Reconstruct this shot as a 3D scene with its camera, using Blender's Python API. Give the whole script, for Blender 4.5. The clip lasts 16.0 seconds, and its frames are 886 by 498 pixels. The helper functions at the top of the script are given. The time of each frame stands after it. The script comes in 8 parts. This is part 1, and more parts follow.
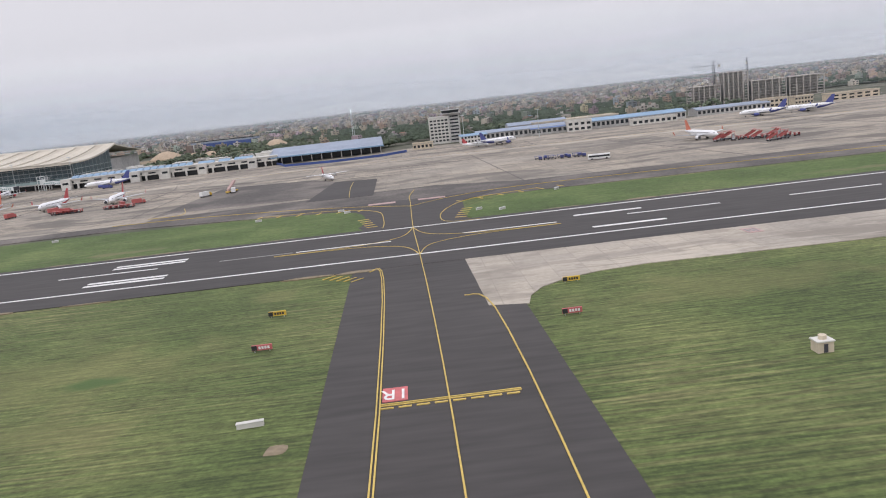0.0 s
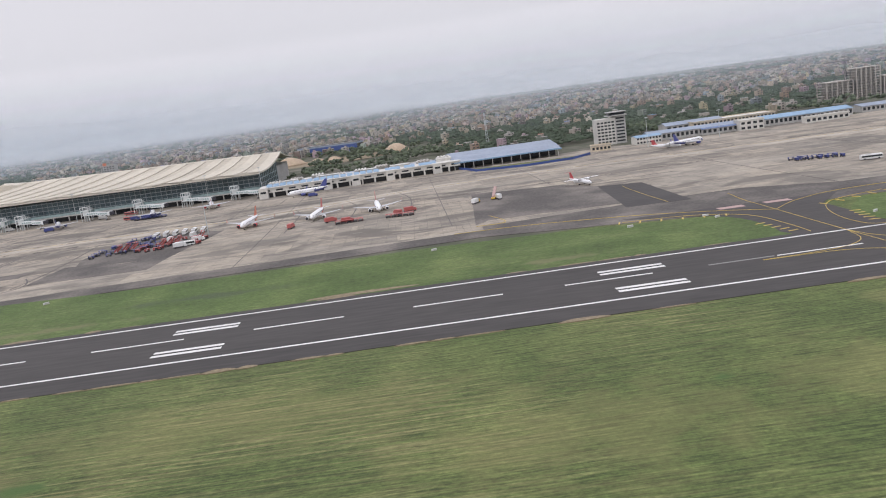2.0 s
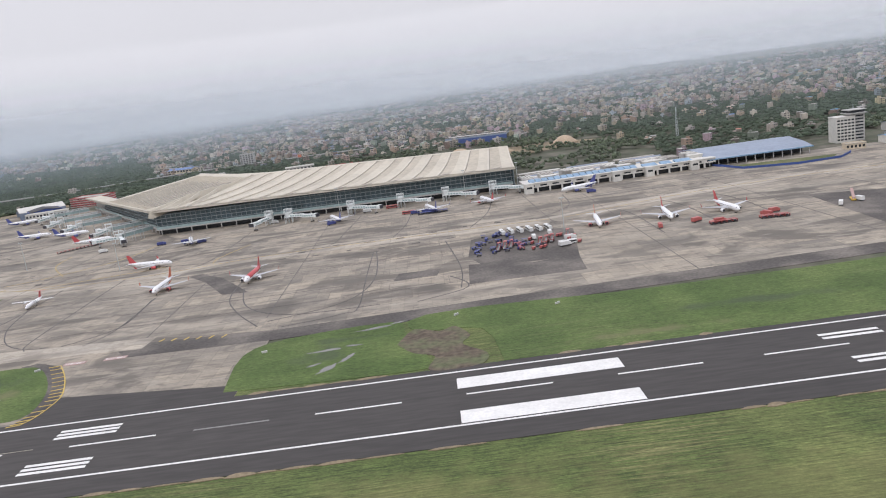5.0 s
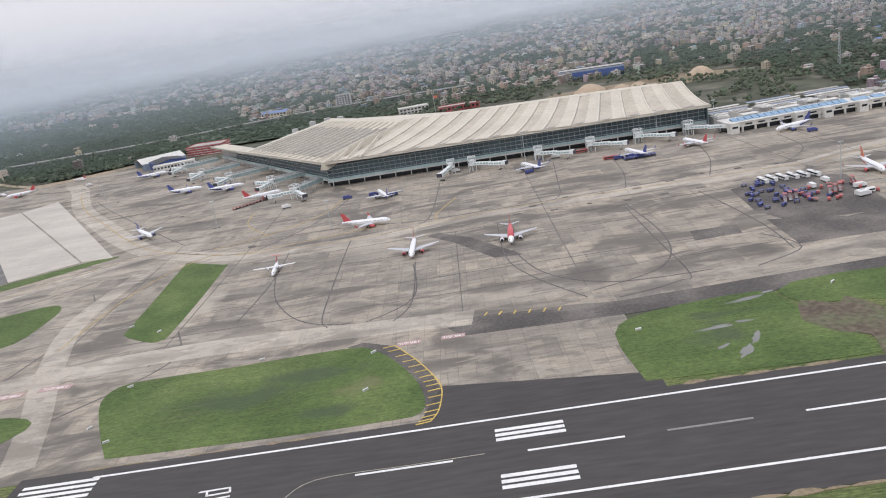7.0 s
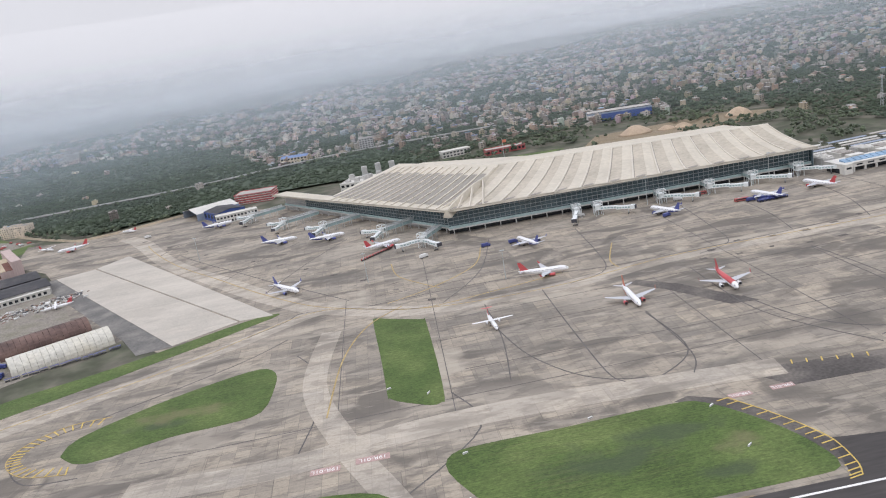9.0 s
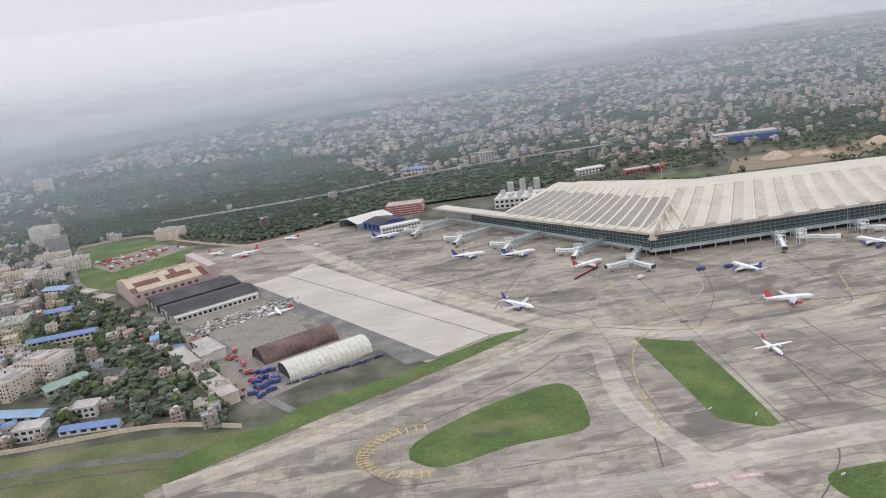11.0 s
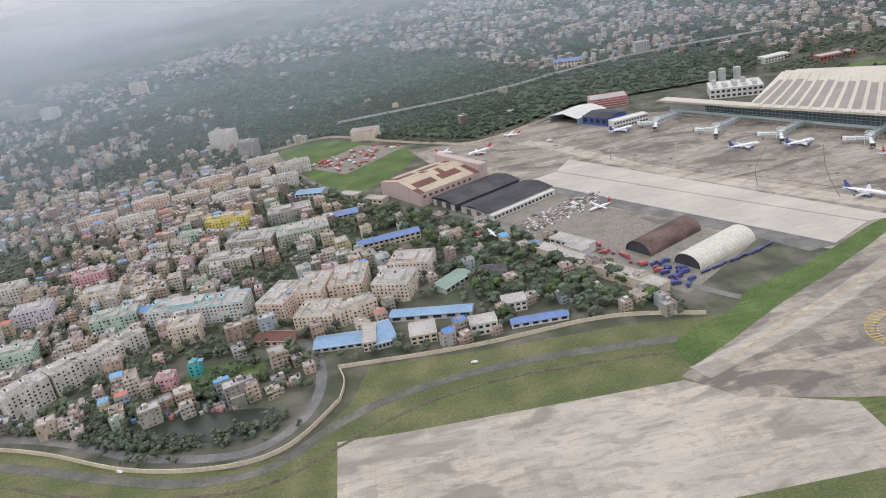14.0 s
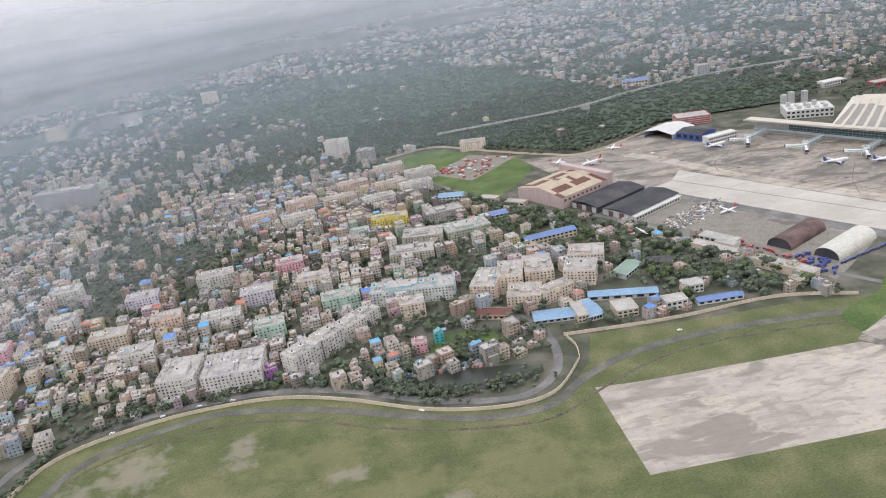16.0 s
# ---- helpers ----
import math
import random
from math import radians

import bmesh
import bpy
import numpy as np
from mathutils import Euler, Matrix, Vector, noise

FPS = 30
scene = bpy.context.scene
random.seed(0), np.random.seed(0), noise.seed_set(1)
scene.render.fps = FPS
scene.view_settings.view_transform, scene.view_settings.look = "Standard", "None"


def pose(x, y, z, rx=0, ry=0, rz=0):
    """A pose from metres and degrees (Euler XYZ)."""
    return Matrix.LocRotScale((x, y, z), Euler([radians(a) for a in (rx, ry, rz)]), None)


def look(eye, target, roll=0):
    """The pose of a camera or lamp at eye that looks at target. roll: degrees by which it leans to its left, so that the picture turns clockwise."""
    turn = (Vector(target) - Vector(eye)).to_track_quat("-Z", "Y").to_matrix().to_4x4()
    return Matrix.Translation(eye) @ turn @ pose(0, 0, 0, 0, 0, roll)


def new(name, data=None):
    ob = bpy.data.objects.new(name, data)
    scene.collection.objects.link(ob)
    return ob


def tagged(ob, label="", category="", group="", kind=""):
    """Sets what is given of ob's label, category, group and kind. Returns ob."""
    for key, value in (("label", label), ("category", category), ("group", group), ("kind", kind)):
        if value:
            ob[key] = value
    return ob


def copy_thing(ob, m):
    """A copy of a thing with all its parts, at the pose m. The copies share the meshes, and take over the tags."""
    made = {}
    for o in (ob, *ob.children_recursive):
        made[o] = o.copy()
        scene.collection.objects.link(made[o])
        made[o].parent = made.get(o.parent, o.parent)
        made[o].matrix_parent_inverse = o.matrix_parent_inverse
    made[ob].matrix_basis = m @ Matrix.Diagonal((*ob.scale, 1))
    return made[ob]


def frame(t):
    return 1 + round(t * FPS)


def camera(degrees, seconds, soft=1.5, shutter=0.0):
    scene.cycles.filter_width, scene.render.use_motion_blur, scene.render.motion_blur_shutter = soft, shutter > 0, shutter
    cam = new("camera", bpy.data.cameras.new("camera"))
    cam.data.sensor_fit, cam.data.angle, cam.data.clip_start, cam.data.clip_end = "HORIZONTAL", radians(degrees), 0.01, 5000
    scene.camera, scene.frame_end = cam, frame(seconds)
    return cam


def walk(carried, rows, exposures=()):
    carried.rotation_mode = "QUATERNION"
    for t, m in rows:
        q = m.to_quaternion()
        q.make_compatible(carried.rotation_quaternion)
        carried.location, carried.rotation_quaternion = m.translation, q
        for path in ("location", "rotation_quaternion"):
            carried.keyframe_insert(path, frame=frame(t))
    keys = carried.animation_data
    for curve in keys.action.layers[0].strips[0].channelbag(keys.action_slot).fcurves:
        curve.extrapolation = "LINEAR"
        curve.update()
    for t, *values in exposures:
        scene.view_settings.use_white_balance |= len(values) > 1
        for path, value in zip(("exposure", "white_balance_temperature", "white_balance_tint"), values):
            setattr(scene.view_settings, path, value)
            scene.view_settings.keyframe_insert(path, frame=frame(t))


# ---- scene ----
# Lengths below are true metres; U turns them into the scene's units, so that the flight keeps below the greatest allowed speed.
U = 0.22
cam = camera(59.9, 16.0, 1.08)
# seconds, eye, target, roll
PATH = [
    (0, (7.0, -17.8, 42.5), (9.88, 80.33, 23.42), -6.39),
    (0.5, (-30.7, -20.9, 48.8), (-30.53, 77.27, 29.51), -7.10),
    (1, (-69.3, -25.6, 55.4), (-67.63, 72.42, 35.81), -7.31),
    (1.5, (-108.9, -29.2, 61.8), (-107.57, 68.87, 42.46), -7.38),
    (2, (-149.6, -33.3, 68.9), (-148.14, 64.79, 49.65), -7.83),
    (2.5, (-190.7, -36.0, 74.8), (-189.81, 61.96, 54.67), -7.17),
    (3, (-229.2, -37.3, 81.5), (-228.53, 60.38, 60.18), -7.41),
    (3.5, (-271.0, -39.1, 89.2), (-268.76, 58.90, 69.37), -7.03),
    (4, (-312.9, -41.1, 96.4), (-309.54, 56.97, 76.96), -7.63),
    (4.2, (-329.3, -42.4, 99.2), (-325.85, 55.69, 79.86), -7.38),
    (6.3, (-457.3, -42.7, 135.2), (-464.65, 53.47, 108.78), -9.52),
    (6.5, (-474.6, -40.1, 137.9), (-481.85, 55.91, 110.87), -9.85),
    (7, (-533.1, -0.9, 141.0), (-537.18, 94.67, 111.91), -9.55),
    (7.5, (-585.7, 27.1, 146.4), (-589.34, 122.95, 118.04), -9.27),
    (8, (-626.1, 21.4, 157.8), (-622.15, 117.49, 130.40), -9.43),
    (8.5, (-669.7, 15.8, 169.5), (-661.96, 112.07, 143.71), -9.44),
    (9, (-713.7, 11.7, 180.2), (-707.62, 108.04, 153.94), -9.69),
    (9.5, (-755.2, 9.8, 190.7), (-748.42, 106.05, 164.45), -9.52),
    (10, (-800.7, 5.9, 202.6), (-796.02, 102.33, 176.39), -9.13),
    (10.2, (-819.2, 4.1, 206.8), (-815.55, 100.82, 181.81), -8.45),
    (12.3, (-1010.0, -0.3, 254.5), (-1006.41, 96.42, 229.28), -7.79),
    (12.5, (-1033.7, 0.8, 259.1), (-1030.30, 96.74, 230.95), -7.84),
    (13, (-1097.4, 2.5, 269.4), (-1093.59, 99.08, 243.51), -7.81),
    (13.5, (-1155.0, 4.8, 274.1), (-1152.69, 101.29, 247.85), -7.06),
    (14, (-1212.8, 9.0, 279.8), (-1209.51, 101.40, 241.66), -9.87),
    (14.5, (-1269.8, 15.4, 284.7), (-1265.16, 104.26, 239.18), -11.16),
    (15, (-1334.7, -5.2, 300.9), (-1327.81, 84.75, 257.87), -10.15),
    (15.5, (-1371.5, -65.3, 309.8), (-1367.02, 26.43, 270.41), -10.73),
    (16, (-1420.4, -100.1, 346.3), (-1414.30, -7.60, 308.85), -8.57),
]
walk(cam, [(t, look(Vector(eye) * U, Vector(target) * U, roll)) for t, eye, target, roll in PATH], [(0.0, 0.22, 6190, 15), (8.0, 0.27, 6100, 13), (13.0, 0.28, 6090, 13), (15.0, 0.38, 6090, 13), (16.0, 0.46, 6080, 13)])

# ---- light: a bright overcast sky and a wide, weak sun ----
world = bpy.data.worlds.new("overcast_sky")
scene.world = world
world.use_nodes = True
wn, wl = world.node_tree.nodes, world.node_tree.links
wn.clear()
sky = wn.new("ShaderNodeTexSky")
sky.sky_type, sky.sun_disc = "NISHITA", False
sky.sun_elevation, sky.sun_rotation, sky.dust_density = radians(48), radians(215), 6.0
sky_level = wn.new("ShaderNodeVectorMath")
sky_level.operation = "SCALE"
sky_level.inputs[3].default_value = 0.10
wl.new(sky.outputs[0], sky_level.inputs[0])
wco = wn.new("ShaderNodeTexCoord")
wsep = wn.new("ShaderNodeSeparateXYZ")
wl.new(wco.outputs["Generated"], wsep.inputs[0])
wramp = wn.new("ShaderNodeValToRGB")
wramp.color_ramp.elements[0].position, wramp.color_ramp.elements[0].color = 0.0, (0.66, 0.645, 0.64, 1)
wramp.color_ramp.elements[1].position, wramp.color_ramp.elements[1].color = 0.75, (1.05, 1.04, 1.08, 1)
high = wramp.color_ramp.elements.new(0.34)
high.color = (0.685, 0.672, 0.67, 1)
mid = wramp.color_ramp.elements.new(0.16)
mid.color = (0.655, 0.642, 0.64, 1)
wl.new(wsep.outputs[2], wramp.inputs[0])
wnoise = wn.new("ShaderNodeTexNoise")
wnoise.inputs["Scale"].default_value, wnoise.inputs["Detail"].default_value = 2.2, 5.0
wl.new(wco.outputs["Generated"], wnoise.inputs["Vector"])
wmap = wn.new("ShaderNodeMapRange")
wmap.inputs[1].default_value, wmap.inputs[2].default_value = 0.3, 0.7
wmap.inputs[3].default_value, wmap.inputs[4].default_value = 0.975, 1.025
wl.new(wnoise.outputs[0], wmap.inputs[0])
wcloud = wn.new("ShaderNodeVectorMath")
wcloud.operation = "SCALE"
wl.new(wramp.outputs[0], wcloud.inputs[0])
wl.new(wmap.outputs[0], wcloud.inputs[3])
wmix = wn.new("ShaderNodeMixRGB")
wmix.inputs[0].default_value = 0.965
wl.new(sky_level.outputs[0], wmix.inputs[1])
wl.new(wcloud.outputs[0], wmix.inputs[2])
wbg = wn.new("ShaderNodeBackground")
wbg.inputs[1].default_value = 1.0
wl.new(wmix.outputs[0], wbg.inputs[0])
wout = wn.new("ShaderNodeOutputWorld")
wl.new(wbg.outputs[0], wout.inputs[0])

sun_data = bpy.data.lights.new("sun", "SUN")
sun_data.energy, sun_data.angle, sun_data.color = 0.6, radians(30), (1.0, 0.97, 0.92)
sun = new("sun", sun_data)
sun.matrix_world = look((0, 0, 300), (120, 170, 0))

# ---- materials ----
def material(name, color, rough=0.8, metal=0.0, spread=0.15, fine=2.0, coarse=0.06, bump=0.0, attribute=False, island=0.0, second=None, stretch=(1, 1, 1)):
    """A surface with grain (fine, per metre) and stains (coarse, per metre) of the given spread."""
    m = bpy.data.materials.new(name)
    m.use_nodes = True
    n, l = m.node_tree.nodes, m.node_tree.links
    b = n["Principled BSDF"]
    b.inputs["Roughness"].default_value, b.inputs["Metallic"].default_value = rough, metal
    geo = n.new("ShaderNodeNewGeometry")
    scl = n.new("ShaderNodeVectorMath")
    scl.operation = "MULTIPLY"
    scl.inputs[1].default_value = [s / U for s in stretch]
    l.new(geo.outputs["Position"], scl.inputs[0])
    a, c = n.new("ShaderNodeTexNoise"), n.new("ShaderNodeTexNoise")
    a.inputs["Scale"].default_value, a.inputs["Detail"].default_value = fine, 4.0
    c.inputs["Scale"].default_value, c.inputs["Detail"].default_value = coarse, 5.0
    l.new(scl.outputs[0], a.inputs["Vector"])
    l.new(scl.outputs[0], c.inputs["Vector"])
    add = n.new("ShaderNodeMath")
    add.operation = "ADD"
    l.new(a.outputs[0], add.inputs[0])
    l.new(c.outputs[0], add.inputs[1])
    rng = n.new("ShaderNodeMapRange")
    rng.inputs[1].default_value, rng.inputs[2].default_value = 0.7, 1.3
    rng.inputs[3].default_value, rng.inputs[4].default_value = 1 - spread, 1 + spread
    l.new(add.outputs[0], rng.inputs[0])
    last = rng.outputs[0]
    if island:
        ir = n.new("ShaderNodeMapRange")
        ir.inputs[3].default_value, ir.inputs[4].default_value = 1 - island, 1 + island
        l.new(geo.outputs["Random Per Island"], ir.inputs[0])
        mul = n.new("ShaderNodeMath")
        mul.operation = "MULTIPLY"
        l.new(last, mul.inputs[0])
        l.new(ir.outputs[0], mul.inputs[1])
        last = mul.outputs[0]
    base = n.new("ShaderNodeRGB")
    base.outputs[0].default_value = (*color, 1)
    tint = base.outputs[0]
    if attribute:
        at = n.new("ShaderNodeAttribute")
        at.attribute_name = "tint"
        tint = at.outputs["Color"]
    if second:
        mx = n.new("ShaderNodeMixRGB")
        step = n.new("ShaderNodeMapRange")
        step.inputs[1].default_value, step.inputs[2].default_value = 0.45, 0.65
        l.new(c.outputs[0], step.inputs[0])
        l.new(step.outputs[0], mx.inputs[0])
        l.new(tint, mx.inputs[1])
        mx.inputs[2].default_value = (*second, 1)
        tint = mx.outputs[0]
    out = n.new("ShaderNodeVectorMath")
    out.operation = "SCALE"
    l.new(tint, out.inputs[0])
    l.new(last, out.inputs[3])
    l.new(out.outputs[0], b.inputs["Base Color"])
    if bump:
        bp = n.new("ShaderNodeBump")
        bp.inputs["Strength"].default_value, bp.inputs["Distance"].default_value = bump, 0.1
        l.new(a.outputs[0], bp.inputs["Height"])
        l.new(bp.outputs[0], b.inputs["Normal"])
    return m


def concrete_material(name, light, dark, bay, joint, stain, bays=1.0):
    """Cast concrete in bays, with worn joints, patched bays and long dark stains."""
    m = material(name, light, 0.9, spread=0.14, fine=0.8, coarse=0.02)
    n, l = m.node_tree.nodes, m.node_tree.links
    b = n["Principled BSDF"]
    before = b.inputs["Base Color"].links[0].from_socket
    pos = [x for x in n if x.type == "VECT_MATH" and x.operation == "MULTIPLY"][0].outputs[0]
    br = n.new("ShaderNodeTexBrick")
    br.offset, br.squash = 0.0, 1.0
    br.inputs["Scale"].default_value = 1.0
    br.inputs["Brick Width"].default_value, br.inputs["Row Height"].default_value = bay, bay * 0.8
    br.inputs["Mortar Size"].default_value, br.inputs["Mortar Smooth"].default_value = joint, 0.4
    br.inputs["Color1"].default_value, br.inputs["Color2"].default_value = (1.14, 1.12, 1.08, 1), (0.80, 0.80, 0.82, 1)
    br.inputs["Mortar"].default_value = (0.62, 0.62, 0.62, 1)
    l.new(pos, br.inputs["Vector"])
    mul = n.new("ShaderNodeMixRGB")
    mul.blend_type = "MULTIPLY"
    mul.inputs[0].default_value = 0.8 * bays
    l.new(before, mul.inputs[1])
    l.new(br.outputs[0], mul.inputs[2])
    big = n.new("ShaderNodeTexBrick")
    big.offset, big.squash = 0.37, 1.0
    big.inputs["Scale"].default_value = 1.0
    big.inputs["Brick Width"].default_value, big.inputs["Row Height"].default_value = bay * 4.7, bay * 2.4
    big.inputs["Mortar Size"].default_value = joint * 1.3
    big.inputs["Color1"].default_value, big.inputs["Color2"].default_value = (1.18, 1.15, 1.10, 1), (0.66, 0.67, 0.69, 1)
    big.inputs["Mortar"].default_value = (0.55, 0.54, 0.53, 1)
    wob = n.new("ShaderNodeMapping")
    wob.inputs["Rotation"].default_value = (0, 0, radians(-2.0))
    l.new(pos, wob.inputs[0])
    l.new(wob.outputs[0], big.inputs["Vector"])
    mul2 = n.new("ShaderNodeMixRGB")
    mul2.blend_type = "MULTIPLY"
    mul2.inputs[0].default_value = 0.75 * bays
    l.new(mul.outputs[0], mul2.inputs[1])
    l.new(big.outputs[0], mul2.inputs[2])
    mul = mul2
    # dirt dragged along the lanes, dark oval stains, and sandy worn areas
    last = mul.outputs[0]
    for scale, squash, lo, hi, amount, tone, warp in ((1.0, (0.012, 0.22, 1), 0.52, 0.72, 0.36, dark, 0.3), (0.020, (0.8, 1.5, 1), 0.535, 0.60, stain, dark, 0.9), (0.011, (0.7, 1.6, 1), 0.52, 0.66, 0.55, [v * 1.22 for v in light], 0.6), (0.13, (0.7, 1.3, 1), 0.58, 0.70, stain * 0.6, dark, 0.5), (0.045, (0.7, 1.9, 1), 0.55, 0.62, stain * 0.55, dark, 1.2), (0.34, (0.35, 1.2, 1), 0.57, 0.66, stain * 0.5, dark, 0.4), (0.06, (0.5, 2.2, 1), 0.60, 0.66, stain * 0.5, [v * 1.3 for v in light], 0.8)):
        st = n.new("ShaderNodeTexNoise")
        st.inputs["Scale"].default_value, st.inputs["Detail"].default_value, st.inputs["Distortion"].default_value = scale, 5.0, warp
        sq = n.new("ShaderNodeVectorMath")
        sq.operation = "MULTIPLY"
        sq.inputs[1].default_value = squash
        l.new(pos, sq.inputs[0])
        l.new(sq.outputs[0], st.inputs["Vector"])
        rg = n.new("ShaderNodeMapRange")
        rg.inputs[1].default_value, rg.inputs[2].default_value, rg.inputs[4].default_value = lo, hi, amount
        l.new(st.outputs[0], rg.inputs[0])
        mx = n.new("ShaderNodeMixRGB")
        l.new(rg.outputs[0], mx.inputs[0])
        l.new(last, mx.inputs[1])
        mx.inputs[2].default_value = (*tone, 1)
        last = mx.outputs[0]
    l.new(last, b.inputs["Base Color"])
    return m


def grass_material(name, a, b2, dry, rows=1.0):
    """Mown grass: swathes across the field, worn dry spots and a fine grain."""
    m = material(name, a, 0.95, spread=0.3, fine=1.5, coarse=0.03, bump=0.3, second=b2)
    n, l = m.node_tree.nodes, m.node_tree.links
    b = n["Principled BSDF"]
    before = b.inputs["Base Color"].links[0].from_socket
    pos = [x for x in n if x.type == "VECT_MATH" and x.operation == "MULTIPLY"][0].outputs[0]
    rot = n.new("ShaderNodeMapping")
    rot.inputs["Rotation"].default_value, rot.inputs["Scale"].default_value = (0, 0, radians(4)), (0.03, 0.85, 1)
    l.new(pos, rot.inputs[0])
    sw = n.new("ShaderNodeTexNoise")
    sw.inputs["Scale"].default_value, sw.inputs["Detail"].default_value = 1.0, 3.0
    l.new(rot.outputs[0], sw.inputs["Vector"])
    big = n.new("ShaderNodeTexNoise")
    big.inputs["Scale"].default_value, big.inputs["Detail"].default_value = 0.013, 4.0
    l.new(pos, big.inputs["Vector"])
    r1, r2 = n.new("ShaderNodeMapRange"), n.new("ShaderNodeMapRange")
    r1.inputs[1].default_value, r1.inputs[2].default_value = 0.46, 0.62
    r2.inputs[1].default_value, r2.inputs[2].default_value = 0.42, 0.62
    l.new(sw.outputs[0], r1.inputs[0])
    l.new(big.outputs[0], r2.inputs[0])
    mul = n.new("ShaderNodeMath")
    mul.operation = "MULTIPLY"
    r1.inputs[4].default_value = 0.75 * rows
    l.new(r1.outputs[0], mul.inputs[0])
    l.new(r2.outputs[0], mul.inputs[1])
    mx = n.new("ShaderNodeMixRGB")
    l.new(mul.outputs[0], mx.inputs[0])
    l.new(before, mx.inputs[1])
    mx.inputs[2].default_value = (*dry, 1)
    # broken light and dark rows left by the mower, and tufts
    last = mx.outputs[0]
    for scale, lo, hi in (((0.10, 1.5, 1), 1 - 0.42 * rows, 1 + 0.42 * rows), ((0.5, 1.1, 1), 0.74, 1.26)):
        rm = n.new("ShaderNodeMapping")
        rm.inputs["Rotation"].default_value, rm.inputs["Scale"].default_value = (0, 0, radians(4)), scale
        l.new(pos, rm.inputs[0])
        rn = n.new("ShaderNodeTexNoise")
        rn.inputs["Scale"].default_value, rn.inputs["Detail"].default_value = 1.0, 4.0
        l.new(rm.outputs[0], rn.inputs["Vector"])
        rr = n.new("ShaderNodeMapRange")
        rr.inputs[1].default_value, rr.inputs[2].default_value = 0.32, 0.68
        rr.inputs[3].default_value, rr.inputs[4].default_value = lo, hi
        l.new(rn.outputs[0], rr.inputs[0])
        sc = n.new("ShaderNodeVectorMath")
        sc.operation = "SCALE"
        l.new(last, sc.inputs[0])
        l.new(rr.outputs[0], sc.inputs[3])
        last = sc.outputs[0]
    l.new(last, b.inputs["Base Color"])
    return m


def worn_spots(m, spots, color, amount=0.85, ragged=0.09):
    """Ground worn to another colour round each spot (x, y, radii in metres), with ragged soft edges."""
    n, l = m.node_tree.nodes, m.node_tree.links
    b = n["Principled BSDF"]
    before = b.inputs["Base Color"].links[0].from_socket
    pos = [x for x in n if x.type == "VECT_MATH" and x.operation == "MULTIPLY"][0].outputs[0]
    near = None
    for x, y, rx, ry in spots:
        mp = n.new("ShaderNodeMapping")
        mp.vector_type = "POINT"
        mp.inputs["Scale"].default_value = (1 / rx, 1 / ry, 0)
        mp.inputs["Location"].default_value = (-x / rx, -y / ry, 0)
        l.new(pos, mp.inputs[0])
        ln = n.new("ShaderNodeVectorMath")
        ln.operation = "LENGTH"
        l.new(mp.outputs[0], ln.inputs[0])
        last = ln.outputs["Value"]
        if near is not None:
            mn = n.new("ShaderNodeMath")
            mn.operation = "MINIMUM"
            l.new(near, mn.inputs[0])
            l.new(last, mn.inputs[1])
            last = mn.outputs[0]
        near = last
    nz = n.new("ShaderNodeTexNoise")
    nz.inputs["Scale"].default_value, nz.inputs["Detail"].default_value = ragged, 8.0
    l.new(pos, nz.inputs["Vector"])
    ad = n.new("ShaderNodeMath")
    ad.operation = "MULTIPLY_ADD"
    l.new(nz.outputs[0], ad.inputs[0])
    ad.inputs[1].default_value = -3.0
    l.new(near, ad.inputs[2])
    rg = n.new("ShaderNodeMapRange")
    rg.inputs[1].default_value, rg.inputs[2].default_value = -0.45, -1.15
    rg.inputs[3].default_value, rg.inputs[4].default_value = 0.0, amount
    l.new(ad.outputs[0], rg.inputs[0])
    mx = n.new("ShaderNodeMixRGB")
    l.new(rg.outputs[0], mx.inputs[0])
    l.new(before, mx.inputs[1])
    mx.inputs[2].default_value = (*color, 1)
    l.new(mx.outputs[0], b.inputs["Base Color"])


ASPHALT = material("runway_asphalt", (0.054, 0.049, 0.046), 0.85, spread=0.3, fine=0.5, coarse=0.012, stretch=(0.15, 1, 1))
ASPHALT_OLD = material("worn_asphalt", (0.098, 0.088, 0.080), 0.95, spread=0.35, fine=0.6, coarse=0.03, second=(0.155, 0.138, 0.12))
ROAD = material("road_asphalt", (0.15, 0.145, 0.135), 0.9, spread=0.25, fine=0.6, coarse=0.05, second=(0.2, 0.19, 0.17))
ROAD_DUSTY = material("dusty_road_asphalt", (0.115, 0.112, 0.092), 0.95, spread=0.3, fine=0.5, coarse=0.05, second=(0.145, 0.138, 0.11))
CONCRETE = concrete_material("apron_concrete", (0.325, 0.29, 0.238), (0.13, 0.116, 0.098), 7.5, 0.16, 0.85)
CONCRETE_LANE = concrete_material("sandy_concrete_lane", (0.42, 0.378, 0.315), (0.22, 0.195, 0.16), 7.5, 0.16, 0.75, 0.55)
CONCRETE_NEW = concrete_material("new_concrete", (0.47, 0.435, 0.375), (0.36, 0.33, 0.285), 6.0, 0.06, 0.3, 0.2)
GRASS = grass_material("mown_grass", (0.080, 0.110, 0.030), (0.108, 0.128, 0.040), (0.20, 0.185, 0.08))
GRASS_LUSH = grass_material("lush_grass", (0.074, 0.118, 0.028), (0.098, 0.134, 0.038), (0.165, 0.165, 0.075), 0.35)
GRASS_DULL = grass_material("rough_meadow", (0.10, 0.118, 0.042), (0.135, 0.13, 0.06), (0.22, 0.2, 0.11), 0.25)
